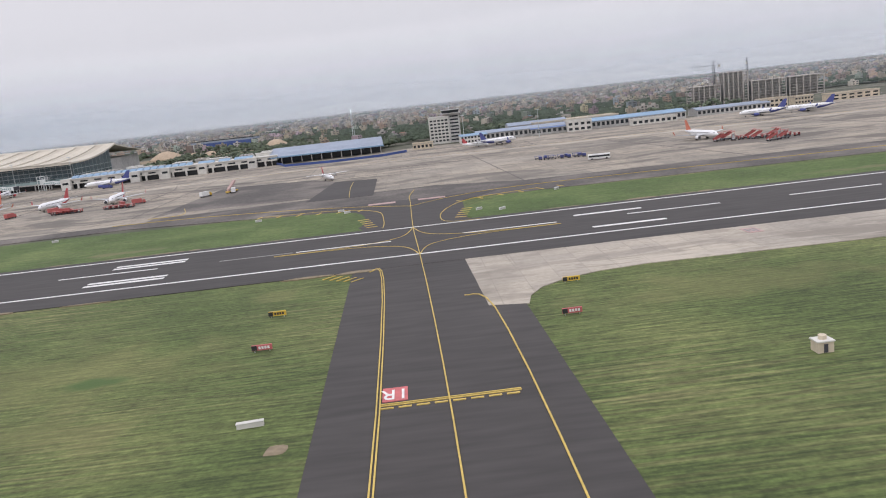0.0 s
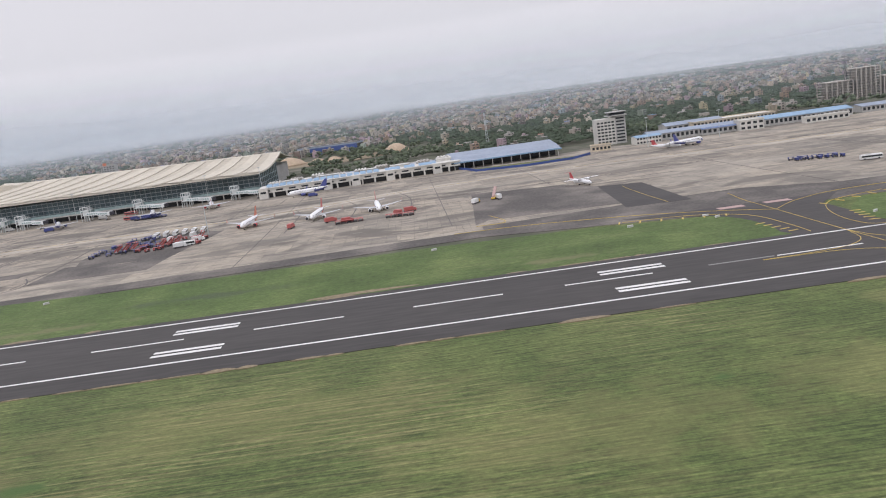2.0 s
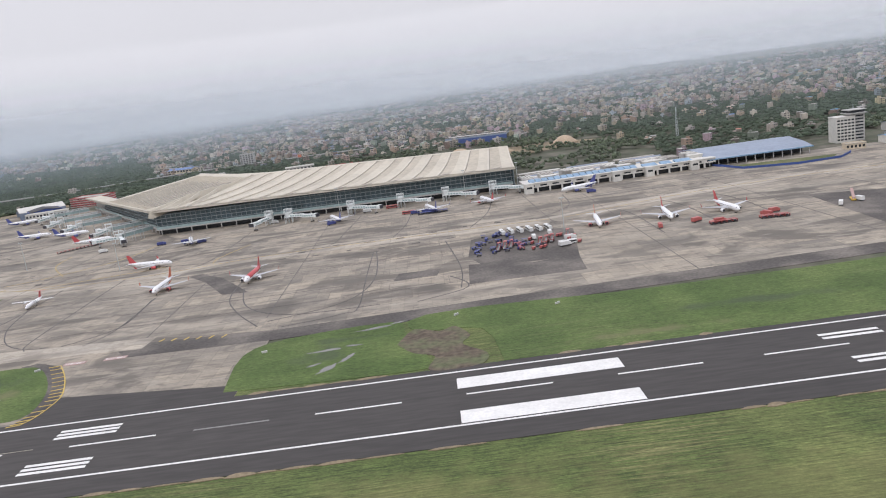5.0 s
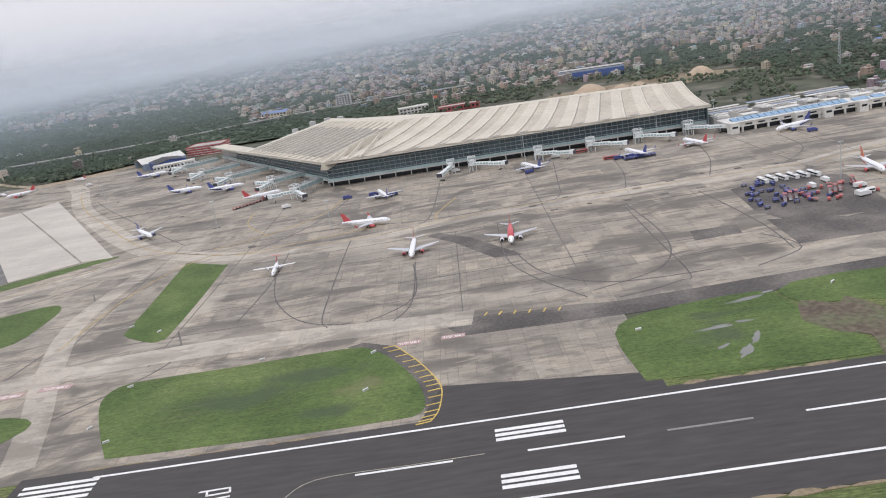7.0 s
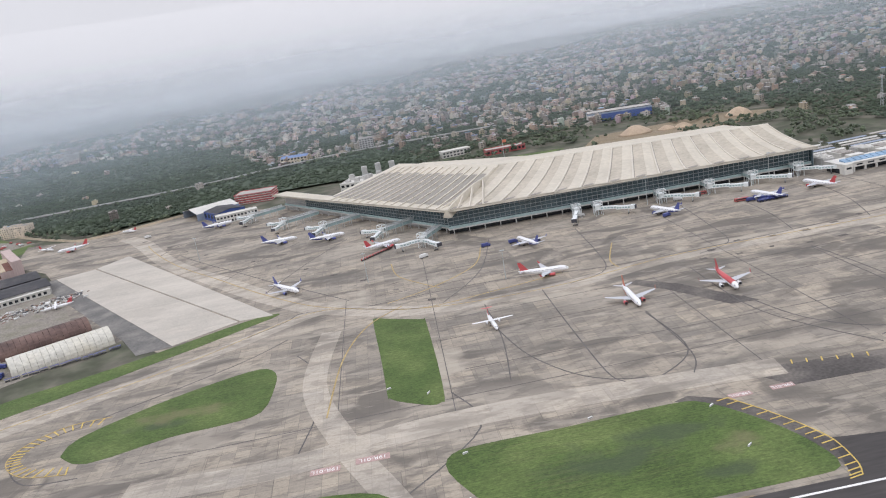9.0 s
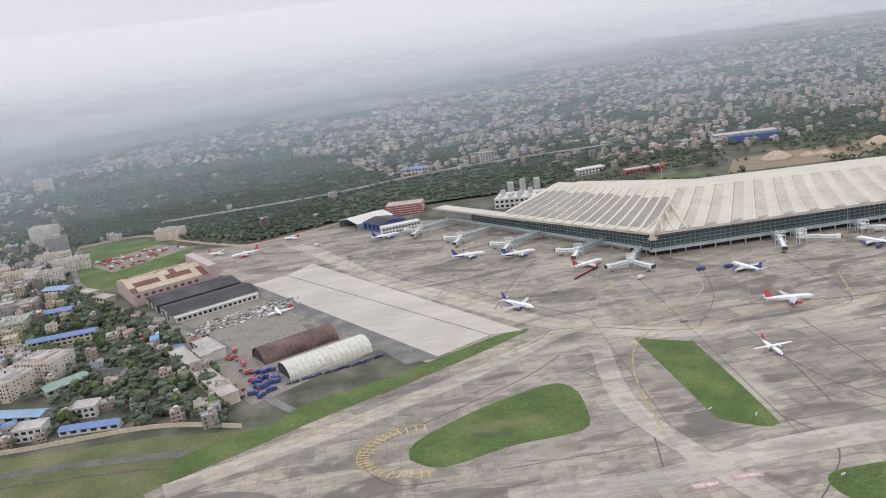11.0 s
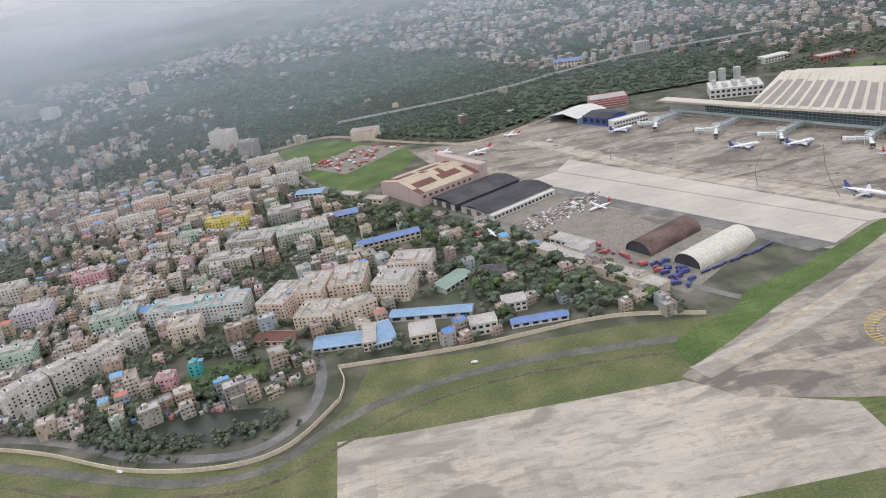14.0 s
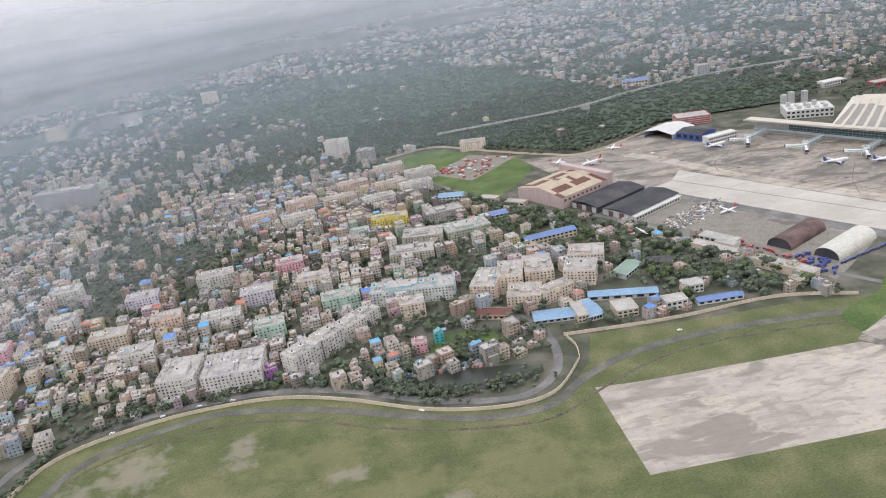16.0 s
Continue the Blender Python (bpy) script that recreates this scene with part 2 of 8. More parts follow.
EARTH = material("bare_earth", (0.25, 0.20, 0.125), 0.95, spread=0.35, fine=0.7, coarse=0.05, bump=0.4, second=(0.2, 0.16, 0.11))
RUBBLE = material("rubble_ground", (0.26, 0.235, 0.20), 0.95, spread=0.4, fine=0.5, coarse=0.06, bump=0.5, second=(0.16, 0.15, 0.11))
DUG_EARTH = material("dug_earth", (0.125, 0.098, 0.07), 0.95, spread=0.5, fine=0.4, coarse=0.08, bump=0.6, second=(0.09, 0.10, 0.05))
SAND = material("sand", (0.45, 0.35, 0.25), 0.95, spread=0.2, fine=0.6, coarse=0.08, bump=0.4)
GROUND = material("open_land", (0.075, 0.082, 0.05), 0.95, spread=0.4, fine=0.05, coarse=0.03, second=(0.12, 0.11, 0.085))
FAR_LAND = material("far_green_land", (0.055, 0.072, 0.045), 0.95, spread=0.35, fine=0.03, coarse=0.006, second=(0.16, 0.15, 0.13))
WATER = material("pond_water", (0.03, 0.036, 0.026), 0.35, spread=0.2, fine=0.1, coarse=0.03)
PUDDLE = material("shallow_water", (0.17, 0.17, 0.15), 0.25, spread=0.2, fine=0.1, coarse=0.03)
PAINT_WHITE = material("white_marking", (0.74, 0.73, 0.70), 0.7, spread=0.12, fine=0.9, coarse=0.1)
PAINT_GREY = material("faded_marking", (0.24, 0.235, 0.225), 0.8, spread=0.25, fine=0.9, coarse=0.1)
PAINT_YELLOW = material("yellow_marking", (0.55, 0.40, 0.10), 0.7, spread=0.2, fine=0.9, coarse=0.1)
PAINT_RED = material("red_marking", (0.50, 0.13, 0.13), 0.75, spread=0.2, fine=0.9, coarse=0.1)
PAINT_FADED = material("thin_faded_marking", (0.40, 0.37, 0.30), 0.8, spread=0.25, fine=0.9, coarse=0.1)
PAINT_OCHRE = material("dirty_ochre_marking", (0.40, 0.30, 0.13), 0.85, spread=0.35, fine=0.4, coarse=0.1)
PAINT_PINK = material("faded_red_marking", (0.42, 0.29, 0.265), 0.75, spread=0.2, fine=0.9, coarse=0.1)
RUBBER = material("tyre_rubber_streak", (0.115, 0.105, 0.10), 0.9, spread=0.3, fine=0.3, coarse=0.05)
ROOF_CREAM = material("cream_sheet_roof", (0.53, 0.485, 0.395), 0.7, spread=0.12, fine=0.25, coarse=0.03, island=0.06)
# darker copy of the cream sheet, painting the shaded half of each bay
ROOF_SHADED = material("shaded_sheet_roof", (0.455, 0.41, 0.33), 0.8, spread=0.18, fine=0.25, coarse=0.03)
ROOF_RIB = material("roof_rib", (0.58, 0.535, 0.45), 0.55, spread=0.1, fine=0.3, coarse=0.03)
ROOF_GAP = material("roof_skylight", (0.29, 0.27, 0.235), 0.95, spread=0.15, fine=0.3, coarse=0.03)
GLASS_TEAL = material("teal_curtain_glass", (0.075, 0.11, 0.125), 0.18, spread=0.3, fine=0.4, coarse=0.05)
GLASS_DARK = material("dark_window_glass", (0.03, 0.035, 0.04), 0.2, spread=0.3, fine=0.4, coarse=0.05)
MULLION = material("facade_steel", (0.33, 0.37, 0.38), 0.5, 0.3, spread=0.1)
STEEL = material("galvanised_steel", (0.50, 0.53, 0.53), 0.45, 0.4, spread=0.15, fine=1.0, coarse=0.1)
BRIDGE_WHITE = material("jet_bridge_white", (0.70, 0.73, 0.72), 0.5, spread=0.1, fine=0.7, coarse=0.1)
BRIDGE_TEAL = material("jet_bridge_glass", (0.32, 0.42, 0.42), 0.25, spread=0.2, fine=0.7, coarse=0.1)
WALL_WHITE = material("white_render", (0.60, 0.585, 0.54), 0.85, spread=0.15, fine=0.5, coarse=0.06)
WALL_GREY = material("grey_render", (0.45, 0.44, 0.42), 0.9, spread=0.2, fine=0.5, coarse=0.06)
WALL_CREAM = material("cream_wall", (0.58, 0.50, 0.38), 0.9, spread=0.18, fine=0.5, coarse=0.08)
WALL_PINK = material("pinkish_sheet_wall", (0.47, 0.37, 0.34), 0.8, spread=0.15, fine=0.3, coarse=0.05, stretch=(4, 4, 0.3))
ROOF_BLUE = material("blue_sheet_roof", (0.13, 0.20, 0.38), 0.5, spread=0.18, fine=0.3, coarse=0.05)
ROOF_SKY = material("pale_blue_sheet_roof", (0.21, 0.33, 0.46), 0.5, spread=0.15, fine=0.3, coarse=0.05)
ROOF_SLATE = material("grey_blue_sheet_roof", (0.25, 0.295, 0.37), 0.5, spread=0.15, fine=0.3, coarse=0.05)
ROOF_BLACK = material("black_sheet_roof", (0.035, 0.035, 0.04), 0.7, spread=0.35, fine=0.3, coarse=0.04, second=(0.06, 0.055, 0.055))
ROOF_BROWN = material("rusty_sheet_roof", (0.095, 0.06, 0.052), 0.8, spread=0.3, fine=0.3, coarse=0.05, second=(0.14, 0.09, 0.075))
ROOF_TAN = material("tan_sheet_roof", (0.50, 0.41, 0.29), 0.7, spread=0.15, fine=0.3, coarse=0.05, island=0.25)
ROOF_RUST = material("rust_red_sheet_roof", (0.17, 0.075, 0.055), 0.8, spread=0.25, fine=0.3, coarse=0.05, island=0.3)
ROOF_WHITE = material("white_corrugated_roof", (0.60, 0.58, 0.50), 0.6, spread=0.2, fine=0.4, coarse=0.05, second=(0.50, 0.47, 0.38))
ROOF_GREEN = material("green_sheet_roof", (0.22, 0.30, 0.24), 0.6, spread=0.15)
ROOF_FLAT = material("flat_roof_felt", (0.40, 0.375, 0.34), 0.9, spread=0.25, fine=0.4, coarse=0.06)
BARE_CONCRETE = material("bare_concrete_frame", (0.42, 0.385, 0.345), 0.95, spread=0.25, fine=0.5, coarse=0.08)
RED_BRICK = material("red_painted_wall", (0.42, 0.10, 0.10), 0.8, spread=0.15)
PLANE_WHITE = material("aircraft_white", (0.80, 0.80, 0.80), 0.3, spread=0.04)
PLANE_GREY = material("aircraft_grey", (0.48, 0.49, 0.51), 0.4, spread=0.06)
PLANE_RED = material("aircraft_red", (0.50, 0.085, 0.09), 0.35, spread=0.08)
PLANE_BLUE = material("aircraft_blue", (0.075, 0.09, 0.27), 0.35, spread=0.08)
PLANE_ORANGE = material("aircraft_orange_red", (0.55, 0.17, 0.10), 0.35, spread=0.08)
PLANE_DARK = material("aircraft_dark", (0.03, 0.03, 0.035), 0.4, spread=0.1)
TYRE = material("tyre", (0.03, 0.03, 0.03), 0.9, spread=0.2)
GSE_RED = material("red_vehicle_paint", (0.42, 0.11, 0.10), 0.45, spread=0.15)
GSE_BLUE = material("blue_vehicle_paint", (0.06, 0.075, 0.23), 0.45, spread=0.2)
GSE_WHITE = material("white_vehicle_paint", (0.72, 0.72, 0.70), 0.4, spread=0.1)
GSE_YELLOW = material("yellow_vehicle_paint", (0.62, 0.42, 0.06), 0.45, spread=0.15)
GSE_DARK = material("dark_machinery", (0.05, 0.05, 0.06), 0.7, spread=0.25)
BLUE_FENCE = material("blue_hoarding", (0.05, 0.09, 0.28), 0.7, spread=0.2)
TOWN = material("painted_house_walls", (0.5, 0.5, 0.5), 0.9, spread=0.3, fine=0.5, coarse=0.08, attribute=True, stretch=(1, 1, 0.3))
LEAF = material("tree_foliage", (0.078, 0.098, 0.056), 0.9, spread=0.35, fine=0.7, coarse=0.05, island=0.45, bump=0.4)
# darker and more even in tone than the near foliage
LEAF_FAR = material("far_foliage", (0.058, 0.078, 0.050), 0.95, spread=0.3, fine=0.5, coarse=0.02, island=0.22)
LEAF_B = material("tree_foliage_bright", (0.07, 0.10, 0.03), 0.9, spread=0.35, fine=0.7, coarse=0.05, island=0.4, bump=0.4)
BARK = material("bark", (0.12, 0.09, 0.065), 0.95, spread=0.25)

# pale bluish sheen at flat angles on foliage and house surfaces, standing in for haze
for m, w in ((LEAF, 0.1), (LEAF_B, 0.1), (TOWN, 0.1)):
    bsdf = m.node_tree.nodes["Principled BSDF"]
    bsdf.inputs["Sheen Weight"].default_value, bsdf.inputs["Sheen Roughness"].default_value = w, 0.55
    bsdf.inputs["Sheen Tint"].default_value = (0.80, 0.86, 0.95, 1)
worn_spots(GRASS_DULL, [(-1500, 385, 50, 26), (-1440, 335, 60, 20), (-1590, 350, 60, 36), (-1350, 330, 60, 36), (-1250, 380, 50, 26), (-1690, 440, 30, 20)], (0.19, 0.18, 0.085), 0.5, 0.07)
worn_spots(GRASS_DULL, [(-1648, 412, 30, 30), (-1565, 412, 15, 22), (-1690, 380, 26, 30), (-1410, 312, 14, 10), (-1480, 360, 16, 10)], (0.25, 0.225, 0.165), 0.75)
worn_spots(GRASS, [(-60, 120, 30, 18), (-120, 110, 46, 24), (-200, 140, 70, 20), (-300, 130, 70, 26), (70, 130, 34, 12), (-30, 165, 10, 8), (-400, 150, 70, 20), (-48, 92, 20, 8)], (0.19, 0.175, 0.07), 0.34, 0.10)
worn_spots(GRASS, [(-55, 114, 9, 3), (-90, 126, 5, 3), (-240, 120, 8, 3)], (0.06, 0.11, 0.028), 0.9, 0.1)
worn_spots(CONCRETE, [(-449, 502, 22, 11), (-375, 562, 20, 8), (-402, 496, 24, 9), (-492, 503, 20, 8), (-546, 565, 20, 8), (-455, 567, 18, 6), (-436, 589, 14, 6), (-537, 475, 20, 9), (-350, 495, 18, 10)], (0.125, 0.114, 0.098), 0.75, 0.05)
worn_spots(CONCRETE, [(-555, 511, 18, 7), (-200, 470, 26, 9), (-130, 492, 30, 8), (-60, 600, 30, 9), (-260, 580, 26, 9), (-640, 600, 24, 9), (-760, 640, 24, 16), (-850, 800, 22, 26), (-900, 880, 18, 24), (60, 600, 40, 9), (-640, 420, 18, 9)], (0.125, 0.114, 0.098), 0.7, 0.05)
worn_spots(CONCRETE, [(-480, 380, 30, 10), (-450, 345, 26, 7), (-560, 360, 24, 9), (-700, 360, 24, 9), (-440, 420, 16, 9), (-80, 520, 60, 7), (-180, 445, 34, 6), (150, 500, 60, 9), (300, 560, 70, 10), (-930, 960, 22, 28)], (0.14, 0.128, 0.11), 0.65, 0.07)
worn_spots(CONCRETE, [(-470, 545, 60, 7), (-360, 525, 40, 8), (-620, 500, 40, 7), (-760, 570, 20, 24), (-700, 420, 16, 30), (-250, 505, 50, 7), (-60, 470, 60, 7), (-340, 560, 30, 7)], (0.44, 0.395, 0.32), 0.6, 0.06)
worn_spots(CONCRETE, [(-166, 568, 36, 9), (-112, 570, 26, 7), (-122, 522, 30, 9), (-203, 522, 28, 10), (-248, 518, 30, 9), (-239, 577, 24, 8), (-232, 399, 22, 6), (-158, 463, 16, 6)], (0.105, 0.094, 0.079), 0.8, 0.06)
worn_spots(CONCRETE, [(-353, 484, 16, 14), (-313, 490, 26, 9), (-372, 551, 16, 8), (-398, 474, 22, 10), (-442, 497, 18, 8), (-388, 374, 20, 9), (-440, 371, 24, 8), (-477, 382, 18, 11), (-300, 541, 24, 7), (-525, 380, 22, 9), (-420, 507, 16, 9)], (0.115, 0.103, 0.088), 0.75, 0.06)
worn_spots(GRASS_LUSH, [(-640, 292, 34, 12), (-612, 304, 24, 8), (-600, 268, 14, 6), (-440, 285, 16, 12), (-425, 305, 20, 5), (-860, 415, 20, 6), (-240, 285, 40, 6)], (0.055, 0.075, 0.04), 0.7, 0.06)
worn_spots(GRASS_LUSH, [(-590, 285, 10, 8), (-850, 425, 30, 8), (-300, 262, 30, 4), (-100, 262, 24, 4), (200, 262, 60, 5)], (0.17, 0.155, 0.08), 0.6, 0.08)

# ---- building blocks ----
def at(x, y, z=0.0, rz=0.0):
    return pose(x * U, y * U, z * U, 0, 0, rz)


def box(bm, x0, x1, y0, y1, z0, z1, m=None):
    v = [bm.verts.new(p) for p in ((x0, y0, z0), (x1, y0, z0), (x1, y1, z0), (x0, y1, z0), (x0, y0, z1), (x1, y0, z1), (x1, y1, z1), (x0, y1, z1))]
    if m is not None:
        for p in v:
            p.co = m @ p.co
    for f in ((3, 2, 1, 0), (4, 5, 6, 7), (0, 1, 5, 4), (1, 2, 6, 5), (2, 3, 7, 6), (3, 0, 4, 7)):
        bm.faces.new([v[i] for i in f])
    return v


def prism(bm, poly, z0, z1):
    """A slab on an outline of x, y."""
    area = sum(a[0] * b[1] - b[0] * a[1] for a, b in zip(poly, poly[1:] + poly[:1]))
    if area < 0:
        poly = poly[::-1]
    low, top = [bm.verts.new((x, y, z0)) for x, y in poly], [bm.verts.new((x, y, z1)) for x, y in poly]
    bm.faces.new(top)
    n = len(poly)
    for i in range(n):
        bm.faces.new((low[i], low[(i + 1) % n], top[(i + 1) % n], top[i]))


def tube(bm, a, b, r0, r1=None, n=8, caps=True):
    a, b = Vector(a), Vector(b)
    q = (b - a).to_track_quat("Z", "Y")
    rings = []
    for p, r in ((a, r0), (b, r0 if r1 is None else r1)):
        rings.append([bm.verts.new(p + q @ Vector((r * math.cos(2 * math.pi * i / n), r * math.sin(2 * math.pi * i / n), 0))) for i in range(n)])
    for i in range(n):
        bm.faces.new((rings[0][i], rings[0][(i + 1) % n], rings[1][(i + 1) % n], rings[1][i]))
    if caps:
        bm.faces.new(rings[0][::-1])
        bm.faces.new(rings[1])


def loft(bm, rings, caps=True):
    """A skin over closed rings of points of one count."""
    made = [[bm.verts.new(p) for p in ring] for ring in rings]
    n = len(made[0])
    for a, b in zip(made, made[1:]):
        for i in range(n):
            bm.faces.new((a[i], a[(i + 1) % n], b[(i + 1) % n], b[i]))
    if caps:
        bm.faces.new(made[0][::-1])
        bm.faces.new(made[-1])


def ribbon(bm, line, width, z0, z1):
    """A strip of constant width along a line of x, y."""
    pts = [Vector(p) for p in line]
    left, right = [], []
    for i, p in enumerate(pts):
        d = (pts[min(i + 1, len(pts) - 1)] - pts[max(i - 1, 0)]).normalized()
        s = Vector((-d.y, d.x)) * width / 2
        left.append(p + s)
        right.append(p - s)
    n = len(pts)
    lt, rt = [bm.verts.new((p.x, p.y, z1)) for p in left], [bm.verts.new((p.x, p.y, z1)) for p in right]
    lb, rb = [bm.verts.new((p.x, p.y, z0)) for p in left], [bm.verts.new((p.x, p.y, z0)) for p in right]
    for i in range(n - 1):
        bm.faces.new((lt[i], rt[i], rt[i + 1], lt[i + 1]))
        bm.faces.new((lt[i + 1], lb[i + 1], lb[i], lt[i]))
        bm.faces.new((rt[i], rb[i], rb[i + 1], rt[i + 1]))
    bm.faces.new((lt[0], lb[0], rb[0], rt[0]))
    bm.faces.new((rt[-1], rb[-1], lb[-1], lt[-1]))


def smooth(line, steps=6):
    """A rounded line through points (Catmull-Rom)."""
    out, p = [], [Vector(q) for q in line]
    for i in range(len(p) - 1):
        a, b, c, d = p[max(i - 1, 0)], p[i], p[i + 1], p[min(i + 2, len(p) - 1)]
        for k in range(steps):
            t = k / steps
            out.append(tuple(0.5 * ((2 * b) + (c - a) * t + (2 * a - 5 * b + 4 * c - d) * t * t + (3 * b - a - 3 * c + d) * t ** 3)))
    out.append(tuple(p[-1]))
    return out


def rounded(poly, steps=4):
    return smooth(list(poly) + [poly[0]], steps)[:-1]


def part(name, bm, mat, parent=None, label="", shade=False):
    """Links a bmesh, made in true metres, as one mesh object under a thing or a part."""
    bmesh.ops.recalc_face_normals(bm, faces=bm.faces[:])
    bm.transform(Matrix.Scale(U, 4))
    me = bpy.data.meshes.new(name)
    bm.to_mesh(me)
    bm.free()
    me.materials.append(mat)
    if shade:
        me.polygons.foreach_set("use_smooth", [True] * len(me.polygons))
    ob = new(name, me)
    if parent is not None:
        ob.parent = parent
    if label:
        ob["label"] = label
    return ob


def share(name, mesh, parent, m):
    """One more piece on a mesh that is there already."""
    ob = new(name, mesh)
    ob.parent = parent
    ob.matrix_basis = m
    return ob


def thing(name, m, label, category, group="", kind=""):
    ob = new(name)
    ob.matrix_basis = m
    ob.empty_display_size = 0.5
    return tagged(ob, label, category, group, kind)


def sheet(name, poly, z, mat, label, category, kind="structure"):
    bm = bmesh.new()
    prism(bm, list(poly), z - 0.4, z)
    return tagged(part(name, bm, mat), label, category, "", kind)


def inside(x, y, poly):
    hit = False
    for (ax, ay), (bx, by) in zip(poly, poly[1:] + poly[:1]):
        if (ay > y) != (by > y) and x < (bx - ax) * (y - ay) / (by - ay) + ax:
            hit = not hit
    return hit

# ---- ground: land, grass, runway, taxiways, aprons ----
bm = bmesh.new()
rings = [0.0, 600.0, 1500.0, 3000.0, 6000.0, 14000.0]
made = []
for r in rings[1:]:
    made.append([bm.verts.new((-600 + r * math.cos(2 * math.pi * i / 64), 700 + r * math.sin(2 * math.pi * i / 64), 0.0)) for i in range(64)])
bm.faces.new(made[0])
for a, b in zip(made, made[1:]):
    for i in range(64):
        bm.faces.new((a[i], a[(i + 1) % 64], b[(i + 1) % 64], b[i]))
tagged(part("ground", bm, GROUND), "flat green and brown land reaching the hazy horizon", "ground", "", "structure")

WALL_LINE = [(-1762, 380), (-1740, 452), (-1670, 484), (-1590, 492), (-1536, 487), (-1484, 466), (-1412, 425), (-1350, 408), (-1310, 416), (-1279, 456)]
WALL_STRAIGHT = [(-1281, 499), (-1170, 491), (-1079, 489), (-1013, 467)]
TRACK = [(-1748, 330), (-1728, 410), (-1711, 443), (-1674, 465), (-1614, 481), (-1562, 477), (-1509, 461), (-1458, 438), (-1410, 415), (-1367, 400), (-1320, 400), (-1280, 430), (-1230, 452), (-1150, 458), (-1040, 444)]
DRAIN = [(-1742, 330), (-1726, 396), (-1713, 426), (-1684, 446), (-1640, 460), (-1591, 463), (-1541, 456), (-1506, 442), (-1456, 417), (-1409, 398), (-1368, 387), (-1320, 384), (-1268, 412), (-1215, 436), (-1150, 442), (-1040, 430)]
sheet("meadow", [(-1800, -400), (-1000, -400), (-1000, 470), (-1079, 484), (-1170, 486), (-1262, 494)] + [(x + 3, y - 6) for x, y in reversed(WALL_LINE)], 0.10, GRASS_DULL, "rough green meadow with dry patches inside the airport wall", "grass")
sheet("airfield_grass", [(-1000, -400), (1500, -400), (1500, 320), (-420, 320), (-700, 245), (-930, 350), (-1000, 372)], 0.14, GRASS, "mown green airfield grass with dry swathes", "grass")
RUN_Y, RUN_A, RUN_B = 221.5, -714, 1400
sheet("runway", [(RUN_A, 182), (RUN_B, 182), (RUN_B, 250), (RUN_A, 250)], 0.34, ASPHALT, "dark asphalt runway with white markings", "runway")
APRON = [(-735, 247), (-560, 250), (-540, 326), (-125, 330), (420, 312), (900, 330), (900, 760), (420, 700), (150, 672), (40, 720), (-110, 700), (-300, 720), (-640, 760), (-830, 1020), (-985, 1105), (-1094, 1052), (-1190, 1085), (-1150, 960), (-1090, 880), (-1045, 790), (-985, 640), (-925, 580), (-880, 520), (-990, 452), (-1062, 404), (-1040, 375), (-985, 356), (-955, 348), (-915, 340), (-880, 330)]
sheet("apron", APRON, 0.22, CONCRETE, "stained grey concrete apron in cast bays", "apron")
sheet("pavement_10", [(-1280, 411), (-1243, 407), (-1062, 400), (-1035, 375), (-985, 352), (-985, 300), (-1279, 300)], 0.20, CONCRETE_LANE, "pale worn concrete pad at the edge of the meadow", "pavement")
sheet("taxiway", [(-14, 40), (24, 40), (24, 184), (-14, 184)], 0.28, ASPHALT, "dark asphalt taxiway crossing the runway", "taxiway")
sheet("taxiway_1", [(-15, 248), (24, 248), (26, 300), (45, 322), (-60, 322), (-22, 305)], 0.30, ASPHALT, "dark asphalt taxiway with yellow guide lines", "taxiway")
sheet("pavement", [(16, 192), (16, 136), (24, 134), (25.5, 140), (29, 145.5), (35, 150), (44, 153.5), (56, 155), (108, 153), (330, 160), (700, 165), (700, 192)], 0.30, CONCRETE_LANE, "pale worn concrete pavement beside the runway", "pavement")
sheet("taxiway_2", [(-470, 318), (-125, 321), (-20, 306), (45, 306), (420, 292), (900, 300), (900, 336), (420, 332), (60, 345), (20, 362), (-42, 358), (-125, 346), (-125, 336), (-470, 334), (-560, 345), (-545, 322)], 0.26, ASPHALT_OLD, "worn dark asphalt taxiway along the apron", "taxiway")
sheet("taxiway_3", [(-572, 246), (-472, 246), (-472, 328), (-550, 334)], 0.245, CONCRETE, "stained concrete runway exit", "taxiway")
sheet("taxiway_4", [(-563, 249), (-554.8, 276), (-472, 262), (-472, 249)], 0.30, ASPHALT, "dark asphalt exit beside the runway", "taxiway")
sheet("taxiway_5", [(-560, 250), (-555.6, 258), (-554.8, 274), (-558.4, 287), (-566, 304.6), (-577, 322), (-592, 331), (-600, 328), (-587, 322), (-571, 298), (-562.5, 275)], 0.29, ASPHALT_OLD, "dark asphalt shoulder round the grass island", "taxiway")
sheet("pavement_1", [(-117, 478), (-52, 456), (-20, 408), (-8, 412), (-35, 362), (-120, 362), (-128, 352)], 0.27, ASPHALT_OLD, "dark asphalt stand beside the concrete apron", "pavement")
sheet("pavement_2", [(-46, 350), (-12, 350), (-10, 424), (-36, 428)], 0.31, ASPHALT, "dark asphalt parking stand", "pavement")
sheet("pavement_3", [(-371, 365), (-304, 365), (-302, 402), (-330, 398), (-367, 419)], 0.27, ASPHALT_OLD, "dark asphalt patch in the apron", "pavement")
sheet("pavement_4", [(-413, 404), (-387, 403), (-384, 420), (-410, 422)], 0.27, ASPHALT_OLD, "dark asphalt repair patch", "pavement")
